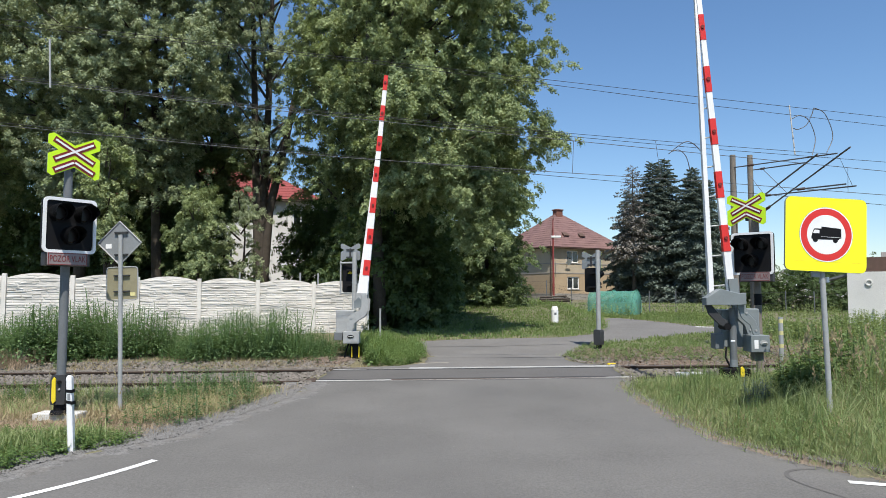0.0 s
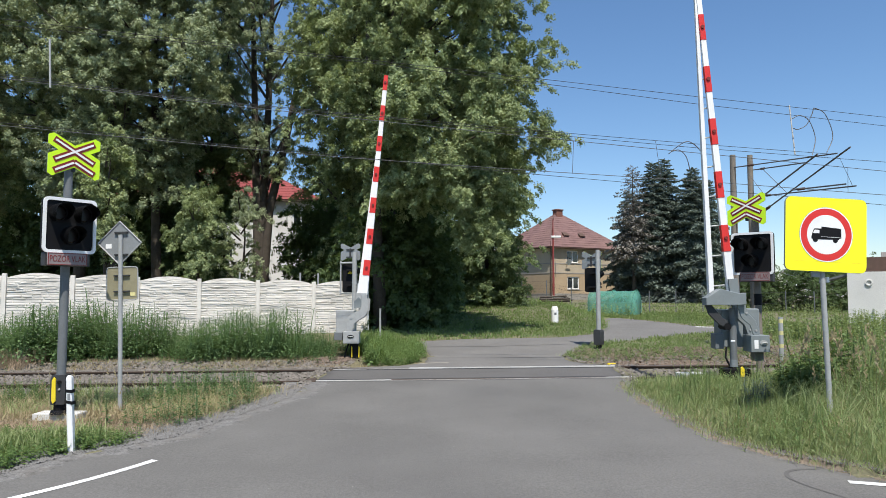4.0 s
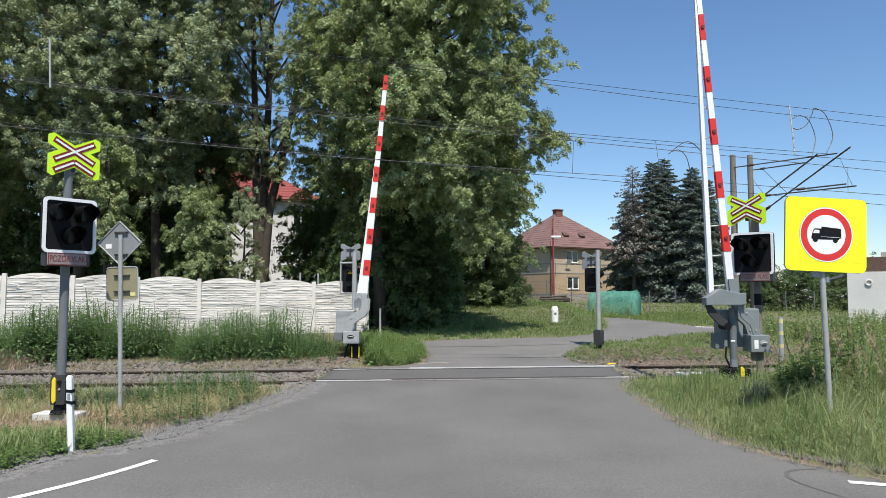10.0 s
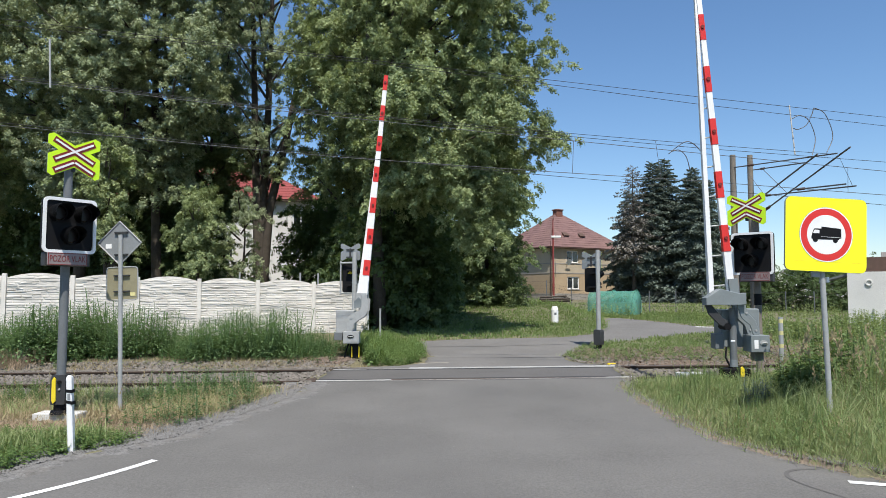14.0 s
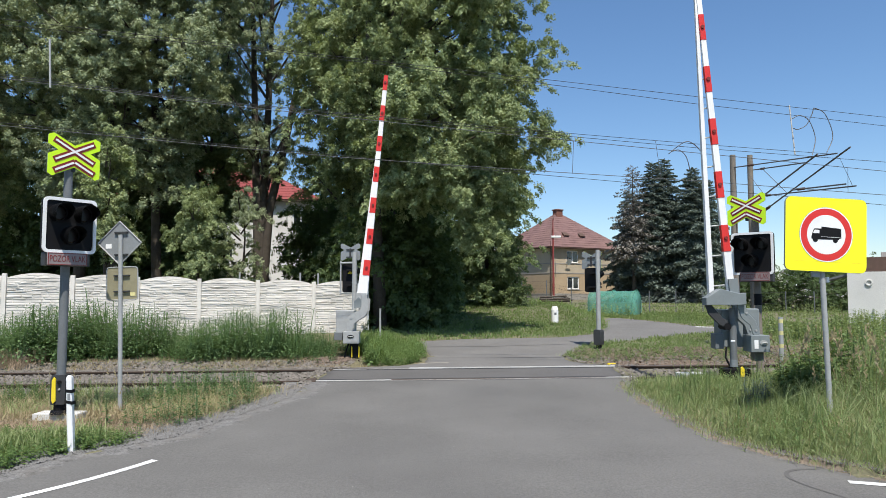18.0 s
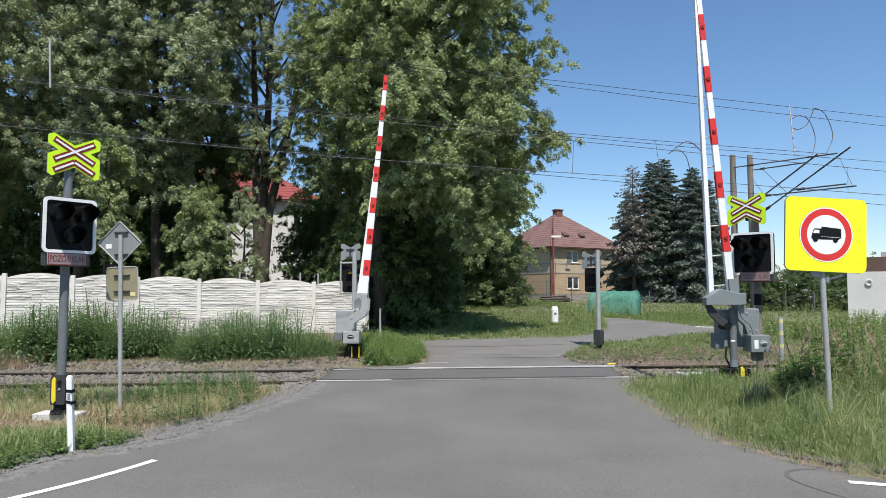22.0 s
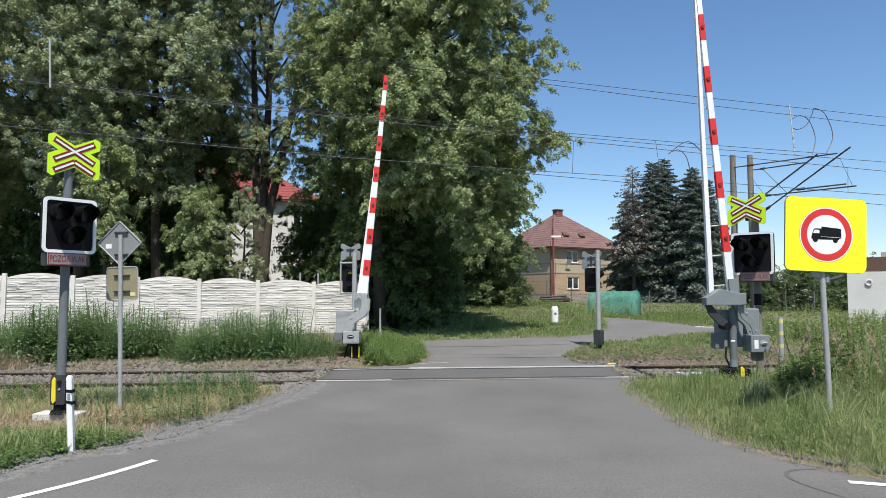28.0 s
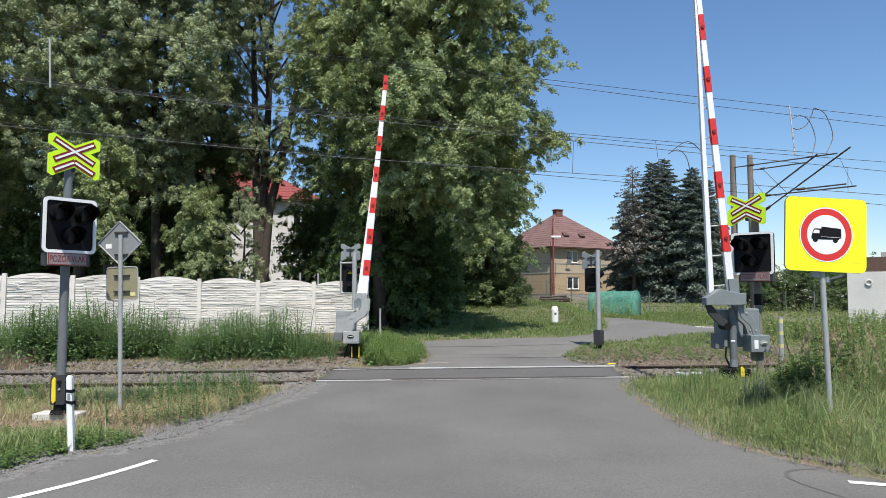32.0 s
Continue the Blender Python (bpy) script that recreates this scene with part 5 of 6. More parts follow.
def net_tunnel():
    x, y = 9.9, 40.0
    s = thing("garden_tunnel", "rounded garden tunnel covered with green netting", "garden tunnel", Matrix.Translation((x, y, gz(x, y) - 0.03)) @ Matrix.Rotation(radians(-38), 4, 'Z'))
    prof = [(-.62, 0), (-.64, .7), (-.58, 1.0), (-.42, 1.25), (-.2, 1.38), (0, 1.42), (.2, 1.38), (.42, 1.25), (.58, 1.0), (.64, .7), (.62, 0)]
    rng = random.Random(4)
    bm = bmesh.new()
    rings = []
    for k in range(15):
        xx = -1.35 + 2.7 * k / 14
        sag = 0.0 if k % 7 == 0 else -0.03
        rings.append([bm.verts.new((xx, a * (1 + sag) + rng.uniform(-.012, .012), c * (1 + sag) + rng.uniform(-.012, .012))) for a, c in prof])
    for a, b in zip(rings, rings[1:]):
        for k in range(len(prof) - 1):
            bm.faces.new((a[k], a[k + 1], b[k + 1], b[k]))
    bm.faces.new(rings[0])
    bm.faces.new(rings[-1][::-1])
    bmesh.ops.recalc_face_normals(bm, faces=bm.faces)
    part("net_cover", bm, M_NET, s, "green net cover", True)
    for k in range(3):
        xx = -1.35 + 1.35 * k
        part("hoop", tube([(xx, a * 1.02, c * 1.02) for a, c in prof], 0.022, 6), M_NET, s)


net_tunnel()


def garden_fence():
    a, b = Vector((3.5, 44.5, 0)), Vector((22.0, 41.0, 0))
    f = thing("wire_fence", "see-through wire garden fence on thin grey posts", "fence", Matrix.Identity(4))
    n = 13
    pts = [a.lerp(b, i / (n - 1)) for i in range(n)]
    for p in pts:
        z = gz(p.x, p.y)
        part("post", cyl((p.x, p.y, z - 0.05), (p.x, p.y, z + 1.35), 0.03, 0.03, 8), M_POLE, f)
    for k in range(6):
        part("wire", tube([(p.x, p.y, gz(p.x, p.y) + 0.15 + 0.22 * k) for p in pts], 0.006, 4), M_CHARCOAL, f)
    bm = bmesh.new()
    ln = (b - a).length
    for k in range(int(ln / 0.3)):
        p = a.lerp(b, k * 0.3 / ln)
        z = gz(p.x, p.y)
        q = p + (b - a).normalized() * 0.5
        for s0, s1 in ((p, q), (q, p)):
            tube([(s0.x, s0.y, z + 0.05), (s1.x, s1.y, z + 1.25)], 0.003, 3, bm)
    part("mesh", bm, M_CHARCOAL, f)


garden_fence()


def far_flat_house():
    h = thing("house", "distant white flat-roofed house beyond the bushes", "house", Matrix.Translation((47.0, 95, 1.6)) @ Matrix.Rotation(radians(-24), 4, 'Z'))
    ops = [(0.8 + 2.2 * k, 2.0 + 2.2 * k, z, z + 1.2) for k in range(3) for z in (0.9,)]
    part("wall_front", wall_panels(7.4, 3.4, 0.3, ops), M_PLASTERW, h)
    part("wall_side", box(0, 0.3, 0.3, 7, 0, 3.4), M_PLASTERW, h)
    part("wall_side", box(7.1, 7.4, 0.3, 7, 0, 3.4), M_PLASTERW, h)
    part("wall_back", box(0.3, 7.1, 6.7, 7, 0, 3.4), M_PLASTERW, h)
    part("roof", box(-0.3, 7.7, -0.3, 7.3, 3.4, 3.65), M_CONCRETE, h, "pale flat roof")
    for o in ops:
        window(h, *o, Matrix.Identity(4))


far_flat_house()


def timber_pile():
    s = thing("timber_pile", "weathered timbers stacked in grass near the garden fence", "timber", Matrix.Translation((7.0, 43.2, gz(7.0, 43.2) - 0.02)))
    rng = random.Random(5)
    for k in range(7):
        z = 0.08 + 0.13 * (k // 3)
        a = rng.uniform(-0.12, 0.12)
        y = -0.3 + 0.3 * (k % 3) + 0.1 * (k // 3)
        part("timber", cyl((-0.8 + rng.uniform(-.2, .2), y, z), (0.9 + rng.uniform(-.2, .2), y + a, z + rng.uniform(0, 0.1)), 0.065, 0.05, 8), M_BARK, s)


timber_pile()
sl_ = part("concrete_slab", box(5.25, 5.85, 15.35, 15.75, -0.02, 0.16, 0.012), M_EDGE)
tagged(sl_, "pale concrete cable-duct slab on the near ballast shoulder", "slab")
ribbon("lane_marking", [(10.7, 29.4), (11.6, 29.0), (12.4, 28.5)], 0.3, M_LINE, "white marking on the lane's edge", 0.008)


# ---------------------------------------------------------------- leaves and boughs
RNG = np.random.default_rng(11)
LEAF_V = np.array([[0, 0, 0], [-0.48, 0.72, 0.08], [0.5, 0.88, -0.06]], float)
LEAF_F = np.array([[0, 1, 2]])
DIAMOND_F = np.array([[0, 1, 2], [0, 2, 3]])


def facing(rng, normals):
    """Turns that lay a leaf's upper side along each normal, spun at random about it."""
    n = normals / np.linalg.norm(normals, axis=1)[:, None]
    a = rng.normal(0, 1, n.shape)
    a -= n * (a * n).sum(1)[:, None]
    a /= np.linalg.norm(a, axis=1)[:, None]
    return np.stack([a, np.cross(n, a), n], 2)


def bough_mesh(name, material, n=260, size=0.17, span=(1.0, 1.0, 0.6), seed=0, droop=0.45):
    """A leafy spray whose outer side is -y: leaves crowd on the upper and outer side of drooping sub-sprays and face the light."""
    rng = np.random.default_rng(seed)
    subs = 9
    c = rng.normal(0, 0.5, (subs, 3)) * np.array(span)
    k = rng.integers(0, subs, n)
    d = rng.normal(0, 1, (n, 3))
    d[:, 2] = np.abs(d[:, 2]) - 0.45
    d /= np.linalg.norm(d, axis=1)[:, None]
    pos = c[k] + d * rng.uniform(0.35, 1.0, (n, 1)) * np.array(span) * 0.27
    r = np.hypot(pos[:, 0], pos[:, 1])
    pos[:, 2] -= droop * r ** 2 * 0.6
    rot = facing(rng, d * 0.7 + np.array([0, -0.5, 0.32]) + rng.normal(0, 0.42, (n, 3)))
    v, f = scatter(LEAF_V, LEAF_F, pos, rot, size * rng.uniform(0.6, 1.35, (n, 1)))
    return fast_mesh(name, v, f, material)


BOUGHS_A = [bough_mesh("bough", M_LEAF_A, 880, 0.094, (0.85, 0.85, 1.0), seed=k) for k in range(4)]
BOUGHS_B = [bough_mesh("bough", M_LEAF_B, 840, 0.091, (0.8, 0.8, 1.0), seed=10 + k) for k in range(4)]
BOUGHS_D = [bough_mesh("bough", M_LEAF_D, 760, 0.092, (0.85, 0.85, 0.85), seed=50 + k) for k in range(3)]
BOUGHS_C = [bough_mesh("bough", M_LEAF_C, 520, 0.10, (0.9, 0.9, 0.7), seed=20 + k) for k in range(3)]
SWAYING = []


def tree(label, x, y, height, crown, low, n_limbs, per_limb, boughs, seed, trunk_r=0.25, scale=1.0, category="tree", forks=1, shift=(0.0, 0.0), skip=None, leans=None):
    """crown(h) gives the crown's radius at the share h of its height."""
    rng = random.Random(seed)
    z0 = gz(x, y)
    t = thing("tree", label, category, Matrix.Translation((x, y, z0 - 0.05)), "trees behind the crossing")
    for k in range(forks):
        lean = rng.uniform(-0.05, 0.05) + (0.09 * (k - (forks - 1) / 2))
        pts = [(0.25 * (k - (forks - 1) / 2) + lean * height * q + 0.12 * math.sin(5 * q + seed), 0.1 * math.sin(4 * q + k), height * 0.96 * q) for q in [i / 9 for i in range(10)]]
        if leans:
            # stems that part from one another above a common bole
            pts = [(leans[k] * max(0.0, height * q - 5.5) + 0.22 * (k - (forks - 1) / 2) * min(1.0, 4 * q) + 0.1 * math.sin(5 * q + seed + k), 0.1 * math.sin(4 * q + k), height * 0.96 * q) for q in [i / 9 for i in range(10)]]
        part("trunk", tube(pts, [trunk_r * (1 - 0.9 * i / 9) for i in range(10)], 10), M_BARK, t, smooth=True)
    for i in range(n_limbs):
        h = low + (1 - low) * ((i + rng.random()) / n_limbs) ** 0.95
        az = i * 2.399 + rng.uniform(-0.5, 0.5)
        share = (h - low) / (1 - low)
        r = crown(share) * rng.uniform(0.72, 1.12)
        start = Vector((0.03 * height * math.sin(5 * h) * 0.3, 0, (h * height - 0.1) if shift[1] and h < 0.4 else max(h - 0.12, 0.04) * height))
        tip = Vector((shift[0] + r * math.cos(az), shift[1] + r * math.sin(az), h * height))
        if skip and skip(tip):
            continue
        mid = start.lerp(tip, 0.5) + Vector((0, 0, 0.06 * r))
        if skip is None or tip.z > 8.0:
            part("limb", tube([start, mid, tip], [0.055 * trunk_r / 0.25 + 0.02, 0.04, 0.012], 5), M_BARK, t)
        for k in range(per_limb + 1):
            inner = k == per_limb and category == "tree"
            q = rng.uniform(0.3, 0.55) if inner else rng.uniform(0.72, 1.05) if k else 1.0
            p = start.lerp(tip, q) + Vector((rng.gauss(0, 0.40), rng.gauss(0, 0.40), rng.gauss(0, 0.42))) * scale
            if skip and skip(p):
                continue
            if p.z < 0.2:
                p.z = 0.2 + rng.random() * 0.4
            b = new("bough", boughs[rng.randrange(len(boughs))])
            b.parent = t
            b["kind"] = "stuff"
            s = scale * rng.uniform(0.7, 1.2) * (1.25 if inner else 1.0)
            b.matrix_basis = Matrix.LocRotScale(p, Euler((rng.uniform(-.35, .35), rng.uniform(-.35, .35), az + math.pi / 2 + rng.gauss(0, 0.6))), (s, s, s))
            if k == 0 and i % 6 == 0:
                SWAYING.append((b, rng.uniform(0, 6.28)))
    return t


def round_crown(r):
    return lambda s: r * (math.sin(math.pi * min(0.08 + 0.9 * s, 1.0)) ** 0.6)


def hanging_crown(r):
    """Narrow below, so that the lower boughs lie in the shade of the upper ones."""
    return lambda s: r * (0.20 + 0.80 * min(1.0, 4.4 * s)) * (1.0 - 0.5 * max(0.0, s - 0.28)) * (1.0 if s < 0.88 else math.sqrt(max(0.05, 1 - ((s - 0.88) / 0.12) ** 2)))


def foot_crown(r):
    return lambda s: r * (0.5 + 0.5 * min(1.0, 2.4 * s)) * (1.0 if s < 0.6 else 1 - 0.8 * (s - 0.6) / 0.4)


def maple_crown(r):
    return lambda s: r * (0.42 + 0.58 * min(1.0, 3.2 * s)) * (1.0 - 0.45 * max(0.0, s - 0.33)) * (1.0 if s < 0.8 else math.sqrt(max(0.05, 1 - ((s - 0.8) / 0.2) ** 2)))


# the row behind the panel fence
for x_, y_, h_, r_, low_, n_, k_, bo_, sd_, tr_, fk_ in (
        (-22.5, 33, 27, 4.6, 0.20, 48, 7, BOUGHS_A, 1, 0.3, 1),
        (-17.6, 33, 28, 4.2, 0.21, 48, 7, BOUGHS_B, 2, 0.3, 1),
        (-13.0, 31.5, 26, 3.7, 0.25, 44, 7, BOUGHS_B, 3, 0.25, 1),
        (-14.5, 30.4, 24, 2.7, 0.42, 32, 6, BOUGHS_B, 14, 0.2, 1),
        (-9.2, 35, 26, 3.8, 0.30, 36, 6, BOUGHS_B, 4, 0.27, 3),
        (-4.6, 33.5, 27, 3.0, 0.10, 44, 7, BOUGHS_A, 5, 0.28, 1),
        (-3.0, 31.5, 25, 3.3, 0.26, 42, 7, BOUGHS_A, 6, 0.32, 2),
        ):
    tree("tall leafy deciduous tree in full summer foliage behind the fence", x_, y_, h_, hanging_crown(r_), low_, n_, k_, bo_, sd_, tr_, forks=fk_, scale=0.7 if fk_ == 3 else 1.0, shift=(0.0, -1.3) if x_ < -12 else (0.0, 0.0),
         skip=(lambda p: p.x < -0.3 and p.z < 6.6) if x_ == -4.6 else None, leans=(-0.05, 0.02, 0.2) if fk_ == 3 else None)
tree("young maple with light green leaves above the fence", -13.7, 27.9, 7.6, round_crown(1.1), 0.4, 11, 4, BOUGHS_A, 27, 0.12, 0.7)
tree("young maple with light green drooping leaves above the fence", -10.2, 28.6, 5.7, round_crown(0.95), 0.30, 9, 4, BOUGHS_A, 7, 0.12, 0.66)
tree("dark dense tree beside the white villa", -5.6, 59, 12, round_crown(4.0), 0.1, 14, 3, BOUGHS_C, 192, 0.3, 2.3)
tree("tall leafy deciduous tree in the second row behind the fence", -12.5, 39.0, 23, round_crown(2.0), 0.52, 15, 3, BOUGHS_B, 197, 0.2, 1.25)
# added trees whose darker leaf colour stands in for deep shade behind the row
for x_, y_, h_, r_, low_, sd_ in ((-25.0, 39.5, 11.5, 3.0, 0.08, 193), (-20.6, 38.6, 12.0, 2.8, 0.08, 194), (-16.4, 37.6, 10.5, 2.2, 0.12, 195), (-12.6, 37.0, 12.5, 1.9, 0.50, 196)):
    tree("dark-leaved hornbeam added to fill the deep shade behind the taller trees", x_, y_, h_, round_crown(r_), low_, 13, 3, BOUGHS_D, sd_, 0.22, 1.75 if r_ > 2 else 1.4)
tree("slim young tree with sparse leaves before the white villa", -8.9, 30.4, 6.0, round_crown(1.25), 0.3, 8, 2, BOUGHS_B, 17, 0.09, 0.55)
tree("broad silver maple with dense drooping foliage down to the grass", -2.6, 27.6, 20, maple_crown(3.45), 0.115, 106, 9, BOUGHS_A, 8, 0.27, 0.8, shift=(2.85, -1.9),
     skip=lambda p: (p.x < 3.8 - 0.12 * p.z and p.z < 5.0) or p.z < 3.0)
tree("dense leafy hornbeam with foliage down to the grass", 2.5, 40, 13, foot_crown(2.1), 0.04, 60, 5, BOUGHS_D, 9, 0.28)


# shrubs added in the dark bush leaves, part of the crowns' shade being their colour
for x_, y_, h_, r_, sd_ in ((-21.5, 36, 5.2, 2.4, 181), (-18.0, 36.5, 4.6, 2.2, 182), (-14.8, 35.5, 5.0, 2.2, 183), (-12.9, 34.5, 3.6, 1.4, 184), (-5.2, 38, 5.5, 2.4, 71), (-2.2, 39, 6.0, 2.6, 72), (-6.5, 39.5, 6.6, 2.0, 78), (-14.8, 38.5, 7.0, 2.4, 79), (-1.3, 36.5, 8.5, 2.0, 80), (-3.0, 31.0, 3.6, 1.3, 74), (-1.8, 29.6, 4.0, 1.5, 75), (-1.9, 33.0, 4.2, 1.6, 76), (-1.8, 29.2, 4.6, 1.3, 77)):
    tree("dark-leaved green shrub added to deepen the shade below the tall trees", x_, y_, h_, round_crown(r_), 0.05, 15, 4, BOUGHS_C, sd_, 0.08, 1.3, "shrub")


# ---------------------------------------------------------------- spruces
def needle_branch(name, material, seed, n=260, size=0.15):
    """A flat drooping spruce branch along +y, one metre long."""
    rng = np.random.default_rng(seed)
    u = rng.uniform(0.08, 1, n) ** 0.8
    side = rng.normal(0, 1, n) * 0.24 * (1.15 - u)
    pos = np.stack([side, u, -0.18 * u ** 2 - 0.35 * np.abs(side) - rng.uniform(0, 0.10, n)], 1)
    rot = spins(rng, n, 1.05)
    v, f = scatter(np.array([[0, -.5, 0], [-.22, 0, .05], [0, .6, -.1], [.22, 0, .05]], float), DIAMOND_F, pos, rot, size * rng.uniform(0.6, 1.4, (n, 1)))
    return fast_mesh(name, v, f, material)


NEEDLES = [needle_branch("branch", M_NEEDLE, 30 + k, 440, 0.10) for k in range(3)]
NEEDLES_DRY = [needle_branch("branch", M_NEEDLE_DRY, 40 + k, 62, 0.11) for k in range(2)]


def spruce(label, x, y, height, r, seed, meshes, n=150, low=0.03):
    rng = random.Random(seed)
    t = thing("spruce", label, "spruce tree", Matrix.Translation((x, y, gz(x, y) - 0.05)), "spruces beside the house")
    part("trunk", tube([(0, 0, 0), (0.05, 0, height * 0.5), (0, 0, height)], [0.22, 0.13, 0.02], 8), M_BARK, t)
    for i in range(n):
        h = low + (0.985 - low) * (i / (n - 1)) ** 0.8
        ln = r * (1 - h) ** 0.75 * rng.uniform(0.75, 1.15) + 0.35
        az = i * 2.399 + rng.uniform(-0.3, 0.3)
        b = new("branch", meshes[rng.randrange(len(meshes))])
        b.parent = t
        b["kind"] = "stuff"
        b.matrix_basis = Matrix.LocRotScale((0, 0, h * height), Euler((radians(rng.uniform(-22, 4) + 45 * h ** 6), 0, az)), (ln * 0.95 + 0.2, ln, ln * 0.8 + 0.25))


spruce("half-bare spruce with sparse dry grey branches beside the house", 18.0, 65, 13.0, 3.9, 51, NEEDLES_DRY, 120, 0.34)
spruce("tall dense blue-green spruce", 18.6, 68.5, 11.0, 3.4, 56, NEEDLES, 120)
spruce("tall dense blue-green spruce", 20.2, 66, 13.6, 3.8, 52, NEEDLES, 190)
spruce("tall dense blue-green spruce", 21.9, 67.5, 14.2, 3.9, 53, NEEDLES, 190)
spruce("tall dense blue-green spruce", 23.3, 64, 12.6, 4.0, 54, NEEDLES, 210)
spruce("tall dense blue-green spruce", 25.8, 67, 12.0, 3.6, 55, NEEDLES)

# bushes at the far edge of the meadow and along the lane
for x_, y_, h_, r_, sd_ in ((21.0, 46, 2.6, 2.0, 61), (24.2, 45, 3.0, 2.3, 62), (27.5, 47, 3.2, 2.4, 63), (30.5, 44, 2.6, 2.2, 64), (6.5, 74, 3.0, 2.3, 67)):
    tree("rounded green bush at the edge of the meadow", x_, y_, h_, round_crown(r_), 0.1, 18, 4, BOUGHS_C, sd_, 0.06, 0.75, "bush")

# far woods that close the distance all round
def far_woods():
    rng = np.random.default_rng(70)
    n = 5200
    a = rng.uniform(0, 2 * np.pi, n)
    d = rng.uniform(150, 210, n)
    pos = np.stack([np.sin(a) * d, np.cos(a) * d, rng.uniform(-2, 6, n) * (0.7 + 0.3 * np.sin(a * 9))], 1)
    base = np.array([[0, 0, 1.2], [1, 0, 0], [0, 1, 0.1], [-1, 0, 0], [0, -1, -0.1], [0, 0, -1.1]], float)
    fc = np.array([[0, 1, 2], [0, 2, 3], [0, 3, 4], [0, 4, 1], [5, 2, 1], [5, 3, 2], [5, 4, 3], [5, 1, 4]])
    v, f = scatter(base, fc, pos, spins(rng, n, 0.5), rng.uniform(1.0, 2.6, (n, 1)))
    tagged(new("far_woods", fast_mesh("far_woods", v, f, M_LEAF_C)), "distant band of green woodland", "woods", kind="stuff")


far_woods()


# ---------------------------------------------------------------- grass, weeds, stones
def blade(h=1.0, w=0.05, bendy=0.3):
    return np.array([[-w, 0, 0], [w, 0, 0], [w * .25, bendy, h], [-w * .25, bendy, h]], float), np.array([[0, 1, 2, 3]])


def arched_blade(w=0.05):
    """A blade that rises and then bows over, in two pieces."""
    return np.array([[-w, 0, 0], [w, 0, 0], [w * .8, .16, .62], [-w * .8, .16, .62], [w * .15, .52, .92], [-w * .15, .52, .92]], float), np.array([[0, 1, 2, 3], [3, 2, 4, 5]])


def tuft(rng, n=9, spread=0.06, w=0.035, arched=False):
    b, f = arched_blade(w) if arched else blade(1.0, w)
    pos = np.concatenate([rng.normal(0, spread, (n, 2)), np.zeros((n, 1))], 1)
    return scatter(b, f, pos, spins(rng, n, 0.6), rng.uniform(0.55, 1.1, (n, 1)))


def field(name, label, material, count, area, height, seed, keep=None, w=0.035, n=9, spread=0.06, category="grass", margin=0.05, gap=1.75, arched=False):
    """Tufts strewn over area (x0, x1, y0, y1), off the road and the track bed."""
    rng = np.random.default_rng(seed)
    tv, tf = tuft(rng, n, spread / height, w, arched)
    x, y = rng.uniform(area[0], area[1], count), rng.uniform(area[2], area[3], count)
    ok = ~road_mask(x, y, margin) & (np.abs(y - track_y(x)) > gap)
    if keep is not None:
        ok &= keep(x, y, rng)
    x, y = x[ok], y[ok]
    pos = np.stack([x, y, ground_z(x, y) - 0.02], 1)
    s = height * rng.uniform(0.5, 1.25, (len(x), 1))
    v, f = scatter(tv, tf, pos, spins(rng, len(x), 0.12), s)
    tagged(new(name, fast_mesh(name, v, f, material)), label, category, kind="stuff")


def off_the_machine(x, y, rng):
    return (np.abs(x - 5.87) > 0.32) | (np.abs(y - 13.75) > 0.75)


def patchy(freq, cut, seed=0.0):
    def keep(x, y, rng):
        v = np.sin(x * freq + seed) * np.cos(y * freq * 1.3 + seed * 2) + 0.6 * np.sin(x * freq * 2.3 - y * freq * 1.7 + seed)
        return v + rng.normal(0, 0.45, len(x)) > cut
    return keep


def clear_of_foot(x, y, rng):
    return (np.abs(x + 6.14) > 0.45) | (y > 11.45) | (y < 10.93)


def both(a, b):
    return lambda x, y, rng: a(x, y, rng) & b(x, y, rng)


def bank_zone(x, y, r):
    return x > 0.485 * y + 0.5 + r.normal(0, 0.2, len(x))


def hollow(x, y, r):
    """The dip before the near rail, where hardly anything dry stands."""
    return ~((y > track_y(x) - 2.9) & (y < track_y(x) - 1.0) & (x > -8.2) & (x < -4.9))


def sunny_patch(x, y, r):
    return (y > 9.75 + 0.12 * np.sin(x * 2.3) + r.normal(0, 0.15, len(x))) & (y < 12.2)


field("grass", "lush green roadside grass on the verge", M_GRASS, 8000, (-12, -3.4, 7.0, 9.9), 0.2, 81, both(patchy(1.1, -1.0), clear_of_foot), 0.026, 15, 0.10, margin=0.75, arched=True)
field("grass", "longer green grass round the white post", M_GRASS, 1500, (-8.5, -4.2, 7.8, 9.9), 0.33, 114, patchy(1.6, -0.1, 2.0), 0.018, 13, 0.12, margin=0.85, arched=True)
field("grass", "green grass on the bank beside the barrier", M_GRASS, 10000, (3.5, 10.5, 7.0, 15.4), 0.19, 82, both(patchy(0.9, -1.2), off_the_machine), 0.019, 16, 0.18, margin=0.14, arched=True)
field("grass", "longer arching grass on the bank", M_GRASS, 1500, (4.3, 10, 7.6, 14.8), 0.36, 115, patchy(1.3, 0.0, 4.0), 0.014, 12, 0.14, margin=0.4, arched=True)
field("grass", "waist-high arching grass round the sign", M_GRASS, 1500, (5.0, 11, 9.6, 14.4), 0.55, 129, lambda x, y, r: x > 0.47 * y + 0.35 + r.normal(0, 0.3, len(x)), 0.0062, 14, 0.2, arched=True)
